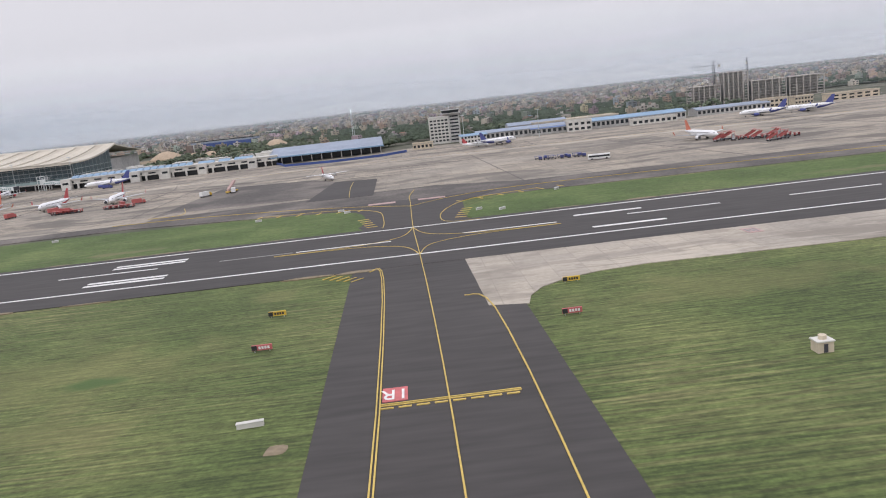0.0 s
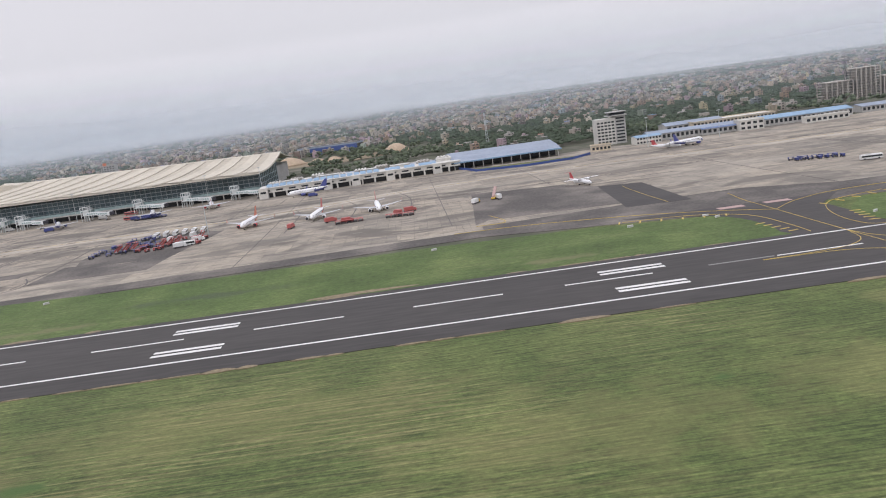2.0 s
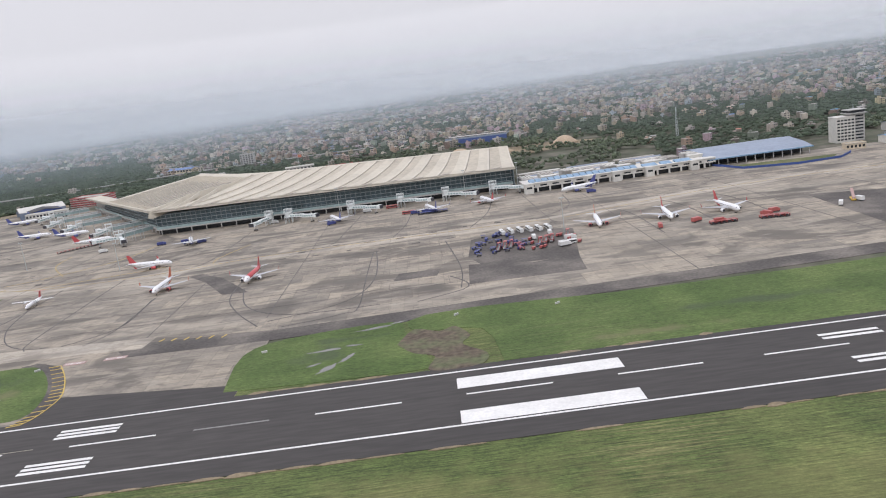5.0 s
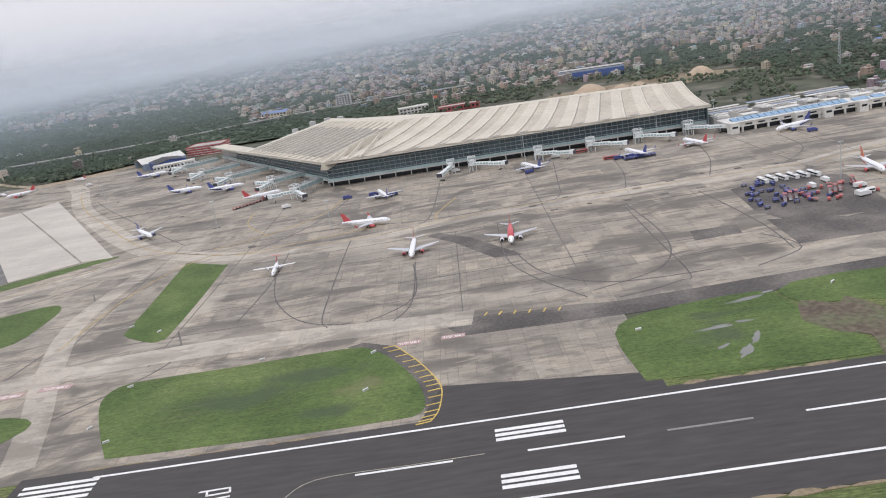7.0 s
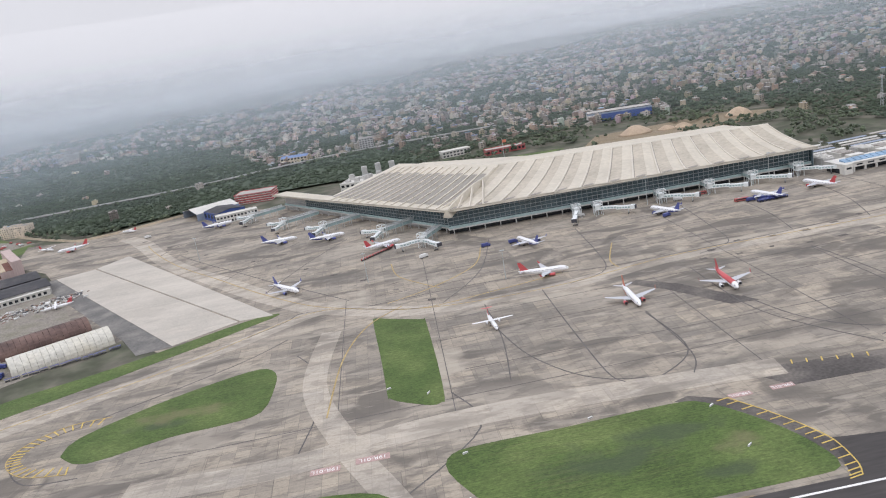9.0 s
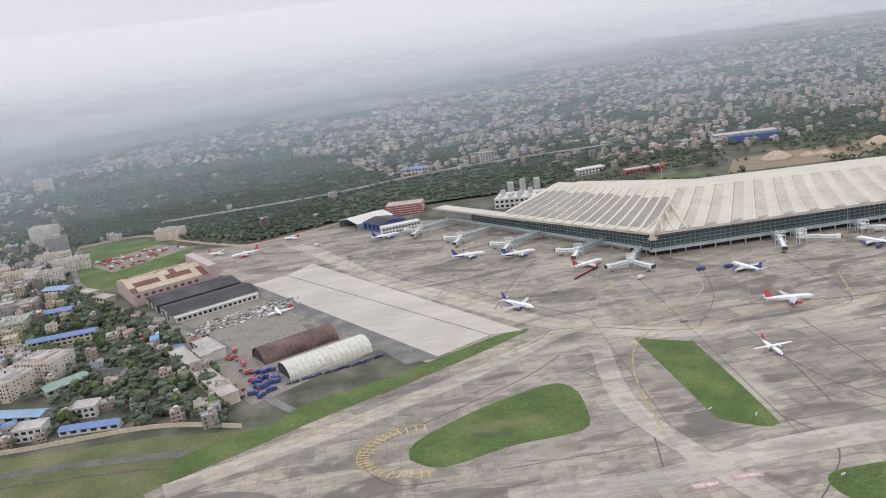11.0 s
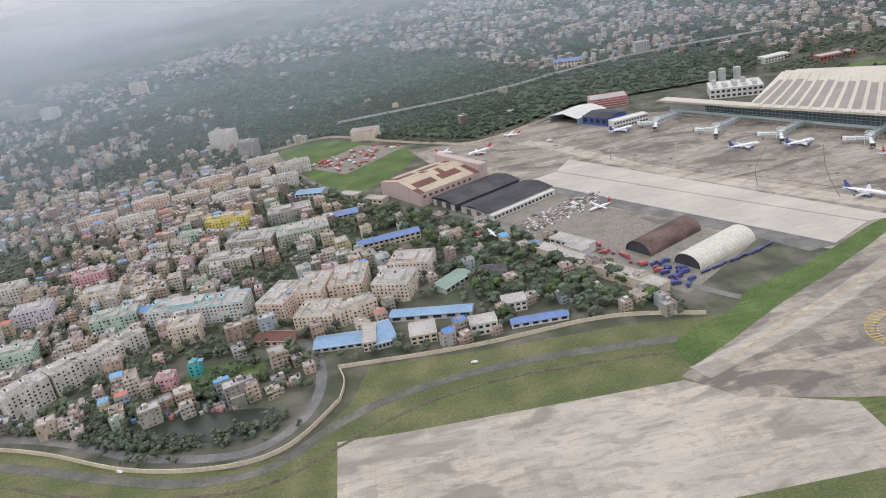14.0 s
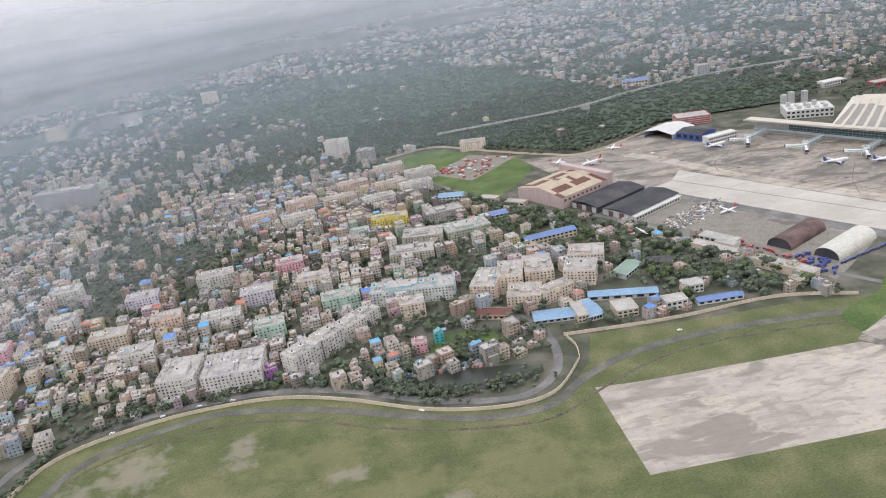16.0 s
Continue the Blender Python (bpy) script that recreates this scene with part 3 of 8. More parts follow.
sheet("pavement_5", [(-558, 502), (-537, 478), (-508, 427), (-525, 429), (-548, 472), (-566, 497)], 0.27, ASPHALT_OLD, "dark asphalt repair strip", "pavement")
sheet("pavement_6", [(-358, 405), (-302, 398), (-292, 480), (-325, 500), (-362, 490), (-366, 440)], 0.255, ASPHALT_OLD, "oil-stained equipment parking area", "pavement")


lane_z = 0.255
for line, w in (([(-300, 520), (-333, 524), (-418, 530), (-521, 535), (-600, 522), (-680, 512), (-745, 530), (-800, 570), (-860, 670), (-930, 800), (-985, 920), (-1040, 1010)], 20), ([(-300, 520), (-200, 545), (-80, 560), (60, 552), (240, 540), (420, 530), (700, 530)], 22), ([(-1050, 404), (-960, 440), (-900, 474), (-830, 515), (-780, 545), (-745, 530)], 16), ([(-540, 342), (-640, 350), (-720, 350), (-790, 340), (-860, 345)], 18), ([(-720, 256), (-735, 300), (-755, 350), (-775, 420), (-770, 500)], 14), ([(60, 200), (60, 186), (160, 184), (420, 182)], 10)):
    bm = bmesh.new()
    lane_z += 0.012
    ribbon(bm, smooth(line, 8), w, 0.1, lane_z)
    tagged(part("taxi_lane", bm, CONCRETE_LANE), "sandy worn concrete taxi lane", "pavement", "", "structure")


def grass_island(poly, label, mat=GRASS_LUSH, steps=4):
    return sheet("grass_island", rounded(poly, steps), 0.33, mat, label, "grass")


grass_island([(-362, 250), (-200, 248), (-30, 246), (-15, 256), (-14, 284), (-24, 303), (-60, 309), (-200, 317), (-300, 319), (-395, 321), (-398, 300), (-368, 292)], "green grass strip between runway and apron", GRASS_LUSH, 3)
grass_island([(26, 248), (24, 262), (25, 276), (38, 294), (60, 303), (215, 291), (480, 284), (900, 288), (900, 236), (500, 236), (200, 238)], "green grass strip beside the taxiway", GRASS_LUSH, 3)
grass_island([(-478, 256), (-480, 300), (-462, 316), (-412, 318), (-404, 300), (-392, 262), (-400, 252)], "wet green grass with puddles", GRASS_LUSH, 3)
grass_island([(-685, 257), (-697, 280), (-709, 308), (-706, 322), (-690, 325), (-652, 325), (-603, 327), (-587, 322), (-571, 298), (-562.5, 275), (-562.5, 257), (-580, 254.5), (-620, 254.5)], "green grass island with darker wet patches", GRASS_LUSH, 3)
grass_island([(-733, 388), (-734, 392), (-737, 450), (-741, 508), (-740, 511), (-737, 512), (-709, 498), (-706, 497), (-705, 494), (-704, 440), (-704, 378), (-706, 372), (-712, 371), (-728, 382)], "narrow green grass island", GRASS_LUSH, 3)
grass_island([(-908, 396), (-904, 414), (-870, 438), (-838, 453), (-812, 460), (-801, 450), (-799, 430), (-803, 402), (-822, 396), (-850, 394), (-890, 383)], "green grass island inside a taxiway loop", GRASS_LUSH, 3)
grass_island([(-1050, 412), (-1012, 432), (-966, 461), (-910, 496), (-882, 514), (-818, 551), (-820, 560), (-850, 552), (-884, 535), (-930, 510), (-974, 488), (-990, 470), (-1020, 456), (-1050, 440)], "long green grass verge beside the taxiway", GRASS_LUSH, 3)
grass_island([(-760, 262), (-735, 292), (-748, 306), (-790, 312), (-840, 322), (-880, 310), (-890, 262)], "green grass island near the runway end", GRASS_LUSH, 3)
sheet("bare_ground", rounded([(-407, 286), (-400, 303), (-388, 296), (-381, 300), (-374, 286), (-378, 276), (-368, 262), (-371, 250), (-386, 248), (-393, 252), (-390, 266), (-399, 272)], 3), 0.36, DUG_EARTH, "patch of dug earth and rubble in the grass", "earth")
rng = random.Random(14)
for px, py, long, wide, turn in ((-436, 268, 7, 2.2, 50), (-429, 277, 6, 1.8, 60), (-443, 274, 4, 1.2, 30), (-440, 291, 9, 1.4, 5), (-428, 293, 5, 1.0, -8), (-420, 312.5, 9, 1.3, 8), (-408, 316, 4, 0.9, 4)):
    rim = []
    for k in range(14):
        a, q = 2 * math.pi * k / 14, rng.uniform(0.55, 1.15)
        u, v = long * q * math.cos(a), wide * rng.uniform(0.6, 1.2) * math.sin(a)
        rim.append((px + u * math.cos(radians(turn)) - v * math.sin(radians(turn)), py + u * math.sin(radians(turn)) + v * math.cos(radians(turn))))
    sheet("puddle", rounded(rim, 3), 0.36, PUDDLE, "shallow puddle standing in the wet grass", "puddle")
# crumbling earth rims along the runway edges
rng = random.Random(4)
bm = bmesh.new()
for side, y in ((0, 181.5), (1, 250.5)):
    x = -690.0
    while x < 420:
        w = rng.uniform(5, 16)
        if not (side == 0 and -16 < x + w and x < 700 and x > -16) and not (side == 1 and (-590 < x < -470 or -20 < x < 30)) and rng.random() < 0.55:
            d = rng.uniform(0.4, 1.9)
            prism(bm, rounded([(x, y - d / 2), (x + w * 0.4, y - d * 0.8), (x + w, y - d * 0.3), (x + w * 0.8, y + d * 0.6), (x + w * 0.3, y + d * 0.7)], 3), 0.0, 0.37)
        x += w
tagged(part("runway_rim", bm, EARTH), "crumbling bare brown earth along the runway edge", "earth", "", "stuff")
for poly in ([(-200, 251.5), (-186, 251), (-160, 251.5), (-158, 253), (-176, 255), (-196, 254)],):
    sheet("bare_ground", rounded(poly, 3), 0.37, EARTH, "bare brown earth beside the runway", "earth")

# the new light slab beside the hangars, in two cast strips
sheet("pavement_7", [(-1062, 836), (-1024, 849.6), (-842.6, 560), (-881, 540)], 0.62, CONCRETE_NEW, "pale new concrete slab", "pavement")
sheet("pavement_8", [(-1022.8, 851), (-995, 884), (-818, 557), (-841.4, 560.6)], 0.62, CONCRETE_NEW, "pale new concrete slab beside the stands", "pavement")
sheet("pavement_9", [(-1080, 832), (-1062, 836), (-881, 540), (-905, 535), (-925, 575)], 0.30, ROAD, "dark wet asphalt beside the new slab", "pavement")
sheet("yard", [(-1150, 745), (-1060, 800), (-1040, 790), (-925, 578), (-985, 520), (-1012, 500), (-1045, 560), (-1095, 650)], 0.18, RUBBLE, "dusty hangar yard strewn with rubble", "yard")
sheet("pond", rounded([(-1430, 470), (-1400, 480), (-1365, 474), (-1325, 464), (-1318, 448), (-1345, 436), (-1385, 446), (-1420, 458)], 4), 0.20, WATER, "dark green pond behind the wall", "water")
bm = bmesh.new()
ribbon(bm, smooth(TRACK, 5), 8.5, 0.0, 0.24)
tagged(part("perimeter_road", bm, ROAD_DUSTY), "grey perimeter road inside the airport wall", "road", "", "structure")
bm = bmesh.new()
ribbon(bm, smooth(DRAIN, 5), 2.6, 0.0, 0.26)
tagged(part("drain", bm, DUG_EARTH), "dark drain along the perimeter road", "drain", "", "structure")
bm = bmesh.new()
ribbon(bm, smooth([(-1785, 380), (-1760, 466), (-1676, 498), (-1592, 504), (-1536, 500), (-1478, 479), (-1408, 438), (-1350, 420), (-1318, 428), (-1296, 462), (-1298, 520), (-1340, 600), (-1400, 700), (-1470, 850)], 5), 8.0, 0.0, 0.22)
tagged(part("town_road", bm, ROAD), "narrow dusty road along the outside of the wall", "road", "", "structure")
bm = bmesh.new()
ribbon(bm, smooth([(-975, 474), (-1011, 526), (-1067, 654), (-1130, 745), (-1187, 817), (-1250, 915), (-1300, 985), (-1345, 1070), (-1395, 1200)], 5), 7.0, 0.0, 0.24)
tagged(part("service_road", bm, ROAD), "narrow service road past the hangars", "road", "", "structure")
sheet("field", rounded([(-1390, 1195), (-1320, 1228), (-1225, 1130), (-1175, 1070), (-1195, 1000), (-1242, 940), (-1290, 955), (-1335, 1065)], 3), 0.16, GRASS_LUSH, "green field round a vehicle yard", "grass")
sheet("yard_1", [(-1331, 1085), (-1262, 1160), (-1190, 1108), (-1272, 1022)], 0.26, RUBBLE, "pinkish vehicle yard beside the field", "yard")
sheet("field_1", rounded([(-1392, 545), (-1345, 536), (-1338, 510), (-1370, 500), (-1400, 515)], 3), 0.16, GRASS_LUSH, "green plot between houses", "grass")
sheet("field_2", [(-560, 1080), (-470, 1075), (-455, 1098), (-545, 1110)], 0.2, GRASS_LUSH, "green plot behind the terminal", "grass")
sheet("building_site", [(-440, 1060), (-240, 1040), (-130, 1110), (-200, 1160), (-400, 1150)], 0.15, EARTH, "brown cleared ground behind the terminal", "earth")

# ---- painted markings ----
def marking(name, bm, mat, label):
    return tagged(part(name, bm, mat), label, "marking", "", "structure")


def stripe(bm, x0, x1, y0, y1, z=0.40):
    box(bm, x0, x1, y0, y1, z - 0.15, z)


for line in ([(-300, 524), (-418, 534), (-521, 539), (-600, 526), (-680, 516), (-745, 534), (-800, 574), (-860, 674)], [(-730, 540), (-700, 560), (-660, 600), (-650, 640)], [(-720, 530), (-745, 500), (-760, 450), (-766, 380)], [(-745, 534), (-700, 520), (-640, 540), (-600, 552)], [(-860, 674), (-930, 804), (-985, 924)], [(-1030, 410), (-950, 450), (-860, 500), (-790, 545), (-745, 534)], [(-290, 522), (-160, 552), (0, 562), (240, 546), (500, 536)], [(-560, 540), (-560, 560), (-545, 600)], [(-690, 560), (-720, 600), (-728, 640)]):
    bm = bmesh.new()
    ribbon(bm, smooth(line, 6), 0.9, 0.1, 0.345)
    marking("apron_line", bm, PAINT_OCHRE, "dirty ochre guide line across the apron")
for y in (196.0, 244.5):
    bm = bmesh.new()
    stripe(bm, RUN_A + 30, RUN_B, y - 0.55, y + 0.55)
    marking("edge_line", bm, PAINT_WHITE, "white painted runway edge line")
dashes = [(-584, 33, 0), (-526, 32, 0), (-480, 28, 1), (-435, 32, 0), (-379, 32, 0), (-323, 31.5, 0), (-269, 31.5, 0), (-213.5, 31, 0), (-158.5, 31, 0), (-106, 30.5, 0), (-56, 23, 1)]
dashes += [(-32 + 52.8 * k, 30, 0) for k in range(14)]
for x, long, faded in dashes:
    bm = bmesh.new()
    stripe(bm, x, x + long, RUN_Y - 0.5, RUN_Y + 0.5)
    marking("centre_dash", bm, PAINT_GREY if faded else PAINT_WHITE, "white painted runway centre line dash")
for x0 in (-243.5, -92.5, 57.0, 207.0, 357.0):
    for ys in ((205.0, 207.6), (229.0, 231.6)):
        bars = [ys[0] - 1.0, ys[1]] if x0 < 0 else [ys[0]]
        for y in bars:
            bm = bmesh.new()
            stripe(bm, x0, x0 + 22.8, y, y + 1.9)
            marking("touchdown_bar", bm, PAINT_WHITE, "white painted touchdown bar")
for y in (197.5, 227.5):
    bm = bmesh.new()
    stripe(bm, -382, -319, y, y + 10.0)
    marking("aiming_bar", bm, PAINT_WHITE, "broad white painted aiming bar")
for y0 in (204.0, 231.5):
    for k in range(3):
        bm = bmesh.new()
        stripe(bm, -536, -512, y0 + 3.0 * k - 2, y0 + 3.0 * k - 0.2)
        marking("touchdown_bar", bm, PAINT_WHITE, "white painted touchdown bar")
for k in range(14):
    y = 198.5 + 3.25 * k + (1.6 if k > 6 else 0)
    bm = bmesh.new()
    stripe(bm, -710, -681, y, y + 1.8)
    marking("threshold_bar", bm, PAINT_WHITE, "white painted threshold bar")


def letters(text, size, m, mat, name, label, parent=None, deep=0.05):
    """Raised flat lettering; size is the letter height in metres."""
    cu = bpy.data.curves.new(name, "FONT")
    cu.body, cu.size, cu.extrude, cu.align_x, cu.align_y = text, size * 1.4 * U, deep * U, "CENTER", "CENTER"
    tmp = new(name + "_tmp", cu)
    me = bpy.data.meshes.new_from_object(tmp.evaluated_get(bpy.context.evaluated_depsgraph_get()))
    bpy.data.objects.remove(tmp)
    me.materials.append(mat)
    ob = new(name, me)
    ob.matrix_basis = m
    ob.parent = parent
    return ob


bm = bmesh.new()
for line in ([(-638.1, 224.5), (-627.1, 224.9)], [(-636.7, 219.0), (-626.1, 219.8)], [(-635.0, 221.8), (-626.9, 222.2)], [(-635.2, 224.4), (-634.7, 221.8)], [(-627.4, 224.9), (-626.7, 222.0)]):
    ribbon(bm, line, 0.8, 0.2, 0.42)
marking("runway_number", bm, PAINT_WHITE, "white painted runway digit")
bm = bmesh.new()
for line in ([(-654.9, 221.4), (-641.1, 221.8)], [(-653.7, 217.5), (-654.7, 221.0)]):
    ribbon(bm, line, 0.8, 0.2, 0.42)
marking("runway_number", bm, PAINT_WHITE, "white painted runway digit")
# taxiway guide lines
lines = [
    ([(4.5, 40), (4.5, 130), (4.5, 300), (4.5, 330), (8, 352)], 0.24),
    ([(-6.25, 40), (-6.25, 170), (-9.5, 180)], 0.22),
    ([(-5.75, 40), (-5.75, 170), (-9, 180.4)], 0.22),
    ([(17, 40), (17, 134), (12, 146)], 0.26),
    ([(-6, 250), (-6, 268), (-10, 296), (-30, 312), (-60, 316)], 0.24),
    ([(28, 246), (16, 250), (17, 276), (30, 302), (60, 312)], 0.24),
    ([(4.5, 196), (0, 210), (-14, 217), (-40, 218)], 0.24),
    ([(4.5, 244), (0, 228), (-14, 220), (-40, 218.5)], 0.24),
    ([(4.5, 196), (9, 210), (24, 217), (50, 218)], 0.24),
    ([(4.5, 244), (9, 228), (24, 220), (50, 218.5)], 0.24),
    ([(4.5, 300), (-20, 316), (-60, 330), (-140, 336)], 0.24),
    ([(4.5, 300), (24, 316), (60, 326), (160, 322), (400, 312)], 0.24),
    ([(-24, 350), (-24, 416)], 0.24),
    ([(-128, 348), (-112, 350), (-118, 376)], 0.26),
    ([(-540.3, 223.0), (-565.5, 222.6), (-597.8, 221.8), (-609.5, 209.1), (-619.4, 198.2), (-624.8, 192.4)], 0.24),
    ([(-679.1, 222.4), (-668.6, 225.6), (-652.6, 221.6)], 0.24),
    ([(-576.4, 322.2), (-566.2, 304.6), (-558.4, 287.3), (-554.6, 274.3), (-555.6, 257.7), (-558.7, 249.5)], 0.5),
]
for line, w in lines:
    bm = bmesh.new()
    ribbon(bm, smooth(line, 5), w, 0.2, 0.44)
    marking("guide_line", bm, PAINT_FADED if line[0][0] < -530 and line[0][1] < 230 else PAINT_YELLOW, "thin yellow painted taxi guide line")
bm = bmesh.new()
for k in range(5):
    ribbon(bm, [(-18.5 + k * 1.9, 180.5 - k * 1.6), (-21.5 + k * 1.9, 177.5 - k * 1.6)], 0.35, 0.2, 0.42)
marking("shoulder_hatch", bm, PAINT_YELLOW, "short yellow shoulder hatching")
for x0, y0, dx, dy, n in ((-8, 256, -1, 5, 5), (-16, 305, -9, 2.4, 6), (20, 256, 1, 5, 5), (24, 300, 9, 2.6, 6), (-498, 338, -7, 1.5, 6)):
    bm = bmesh.new()
    for k in range(n):
        x, y = x0 + dx * k, y0 + dy * k
        ribbon(bm, [(x, y), (x + (4 if abs(dy) > abs(dx) else 1.5) * (-1 if x0 < 0 else 1), y + (-1 if abs(dy) > abs(dx) else -4))], 0.7, 0.2, 0.42)
    marking("shoulder_hatch", bm, PAINT_YELLOW, "short yellow shoulder hatching")
curve = smooth([(-576.4, 322.2), (-566.2, 304.6), (-558.4, 287.3), (-554.6, 274.3), (-555.6, 257.7), (-558.7, 249.5)], 3)
for k, (x, y) in enumerate(curve):
    bm = bmesh.new()
    ribbon(bm, [(x, y), (x - 5.6, y - 1.0)], 0.6, 0.2, 0.43)
    marking("shoulder_hatch", bm, PAINT_YELLOW, "short yellow shoulder hatching")
loop = smooth([(-892, 434), (-914, 433), (-930, 423), (-938, 409), (-936, 396), (-922, 382), (-898, 376)], 4)
bm = bmesh.new()
ribbon(bm, loop, 0.6, 0.2, 0.42)
marking("guide_line", bm, PAINT_OCHRE, "yellow painted line round a taxiway loop")
for k, (x, y) in enumerate(loop[1:]):
    d = Vector((x + 903, y - 404)).normalized() * 7.5
    bm = bmesh.new()
    ribbon(bm, [(x, y), (x - d.x, y - d.y)], 0.7, 0.2, 0.43)
    marking("shoulder_hatch", bm, PAINT_YELLOW, "short yellow shoulder hatching")
for line in ([(-890, 370), (-918, 374), (-934, 396), (-930, 414), (-910, 428), (-830, 474), (-800, 500)], [(-780, 545), (-797, 548), (-808, 534), (-830, 520)], [(-760, 560), (-790, 600), (-840, 680), (-930, 840)], [(-745, 540), (-640, 560), (-560, 545), (-430, 540), (-330, 545)], [(-662, 450), (-650, 400), (-620, 362), (-560, 352)], [(-574, 440), (-572, 380), (-600, 352)], [(-513, 438), (-500, 390), (-470, 360), (-420, 352)], [(-700, 380), (-690, 340), (-735, 290)], [(-430, 500), (-425, 420), (-440, 370), (-480, 352)], [(-380, 395), (-372, 360), (-400, 345)], [(-790, 470), (-775, 440), (-770, 400), (-778, 350)]):
    bm = bmesh.new()
    ribbon(bm, smooth(line, 6), 0.8, 0.2, 0.30)
    marking("tyre_streak", bm, RUBBER, "dark tyre streaks along a stand line")
for line in ([(-432, 496), (-431, 361), (-440, 345), (-470, 338)], [(-573, 443), (-572, 376), (-580, 352)], [(-621, 520), (-620, 382), (-614, 356)], [(-518, 505), (-518, 426), (-506, 385), (-484, 345)], [(-380, 500), (-372, 420), (-376, 360)], [(-663, 505), (-662, 440), (-668, 380)], [(-455, 668), (-462, 600), (-470, 545), (-500, 530)], [(-405, 655), (-410, 590), (-420, 540)], [(-560, 655), (-562, 590), (-570, 540), (-600, 524)], [(-640, 660), (-655, 590), (-690, 525)], [(-268, 630), (-275, 570), (-310, 530)], [(-330, 650), (-340, 590), (-360, 535)], [(-765, 770), (-800, 700), (-830, 620)], [(-811, 800), (-850, 740), (-872, 690)], [(-900, 980), (-940, 900), (-955, 850)], [(-200, 418), (-200, 500), (-210, 540)], [(-160, 414), (-160, 500), (-170, 552)], [(-240, 420), (-242, 500), (-250, 535)], [(130, 620), (120, 570), (90, 552)], [(320, 600), (310, 560), (280, 540)]):
    bm = bmesh.new()
    ribbon(bm, smooth(line, 6), 0.7, 0.2, 0.31)
    marking("stand_line", bm, RUBBER, "dark worn lead-in line to an aircraft stand")
for y, x0, x1 in ((372, -860, -380), (404, -690, -390), (452, -700, 20), (488, -690, 60), (560, -740, 300), (598, -700, 340), (640, -690, 120)):
    bm = bmesh.new()
    ribbon(bm, [(x0, y), (x1, y + 3)], 0.45, 0.2, 0.30)
    marking("slab_joint", bm, RUBBER, "dark sealed joint between concrete slabs")
for x, y0, y1 in ((-760, 345, 560), (-700, 340, 660), (-545, 350, 500), (-482, 360, 680), (-300, 500, 690), (-250, 335, 660), (-140, 360, 660), (-60, 470, 690), (60, 345, 660), (170, 330, 640), (300, 330, 650)):
    bm = bmesh.new()
    ribbon(bm, [(x, y0), (x - 2, y1)], 0.45, 0.2, 0.30)
    marking("slab_joint", bm, RUBBER, "dark sealed joint between concrete slabs")
# inset manhole plates along the lanes
rng = random.Random(12)
for k in range(0, 60, 2):
    u = k / 60
    p = (-300 - 380 * u, 512 + 13 * (k % 4) + rng.uniform(-6, 6)) if k < 34 else (-700 - 330 * (u - 0.57) / 0.43, 540 + 460 * (u - 0.57) / 0.43 + rng.uniform(-3, 3))
    bm = bmesh.new()
    w, d = rng.uniform(1.6, 3.4), rng.uniform(1.2, 2.2)
    box(bm, p[0] - w, p[0] + w, p[1] - d, p[1] + d, 0.1, 0.315)
    marking("repair_plate", bm, ASPHALT_OLD, "small dark asphalt repair in the concrete")
for x, y, w in ((-8, 318, 12), (14, 318, 12)):
    bm = bmesh.new()
    box(bm, x - w / 2, x + w / 2, y - 2.2, y + 2.2, 0.2, 0.40)
    slab = marking("holding_sign", bm, PAINT_PINK, "faded red painted holding sign on the taxiway")
bm = bmesh.new()
box(bm, -5.3, -1.5, 92.4, 97.6, 0.2, 0.38)
marking("holding_sign", bm, PAINT_RED, "red painted holding sign with white letters")
tagged(letters("1R", 3.9, at(-3.4, 95.0, 0.40, 180) @ Matrix.Diagonal((0.72, 1.0, 1.0, 1.0)), PAINT_WHITE, "holding_letters", ""), "white painted letters on a red ground sign", "marking", "", "structure")
for y in (91.5, 90.9):
    bm = bmesh.new()
    box(bm, -5.7, 15, y, y + 0.25, 0.2, 0.40)
    marking("holding_line", bm, PAINT_YELLOW, "solid yellow painted holding line")
for k in range(8):
    bm = bmesh.new()
    box(bm, -5.5 + 2.6 * k, -3.6 + 2.6 * k, 89.9, 90.3, 0.2, 0.40)
    marking("holding_bar", bm, PAINT_YELLOW, "yellow painted holding bar")
for x, y, w, d in ((-742, 332, 16, 5), (-764, 330, 14, 5), (-570, 323, 11, 4), (-549.5, 323, 11, 4), (92, 176, 4, 6)):
    bm = bmesh.new()
    box(bm, x - w / 2, x + w / 2, y - d / 2, y + d / 2, 0.2, 0.40)
    marking("holding_sign", bm, PAINT_PINK, "faded red painted holding sign")
    if w > 8:
        tagged(letters("19R-01L", d * 0.55, at(x, y, 0.41, 180), PAINT_WHITE, "holding_letters", ""), "white painted runway lettering on faded red", "marking", "", "structure")
        continue
    for k in range(3):
        bm = bmesh.new()
        box(bm, x - w * 0.38 + k * w * 0.27, x - w * 0.22 + k * w * 0.27, y - d * 0.3, y + d * 0.3, 0.2, 0.42)
        marking("holding_letters", bm, PAINT_GREY, "unreadable white painted lettering")

# glowing ring all round, far behind everything, with haze painted as a colour gradient
HAZE_TOP = 380.0
haze = bpy.data.materials.new("painted_haze")
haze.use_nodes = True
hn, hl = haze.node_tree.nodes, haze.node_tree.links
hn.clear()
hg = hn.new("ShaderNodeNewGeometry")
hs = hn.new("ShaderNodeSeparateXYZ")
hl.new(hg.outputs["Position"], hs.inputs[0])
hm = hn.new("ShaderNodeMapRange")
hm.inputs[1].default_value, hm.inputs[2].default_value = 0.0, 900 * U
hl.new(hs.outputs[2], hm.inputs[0])
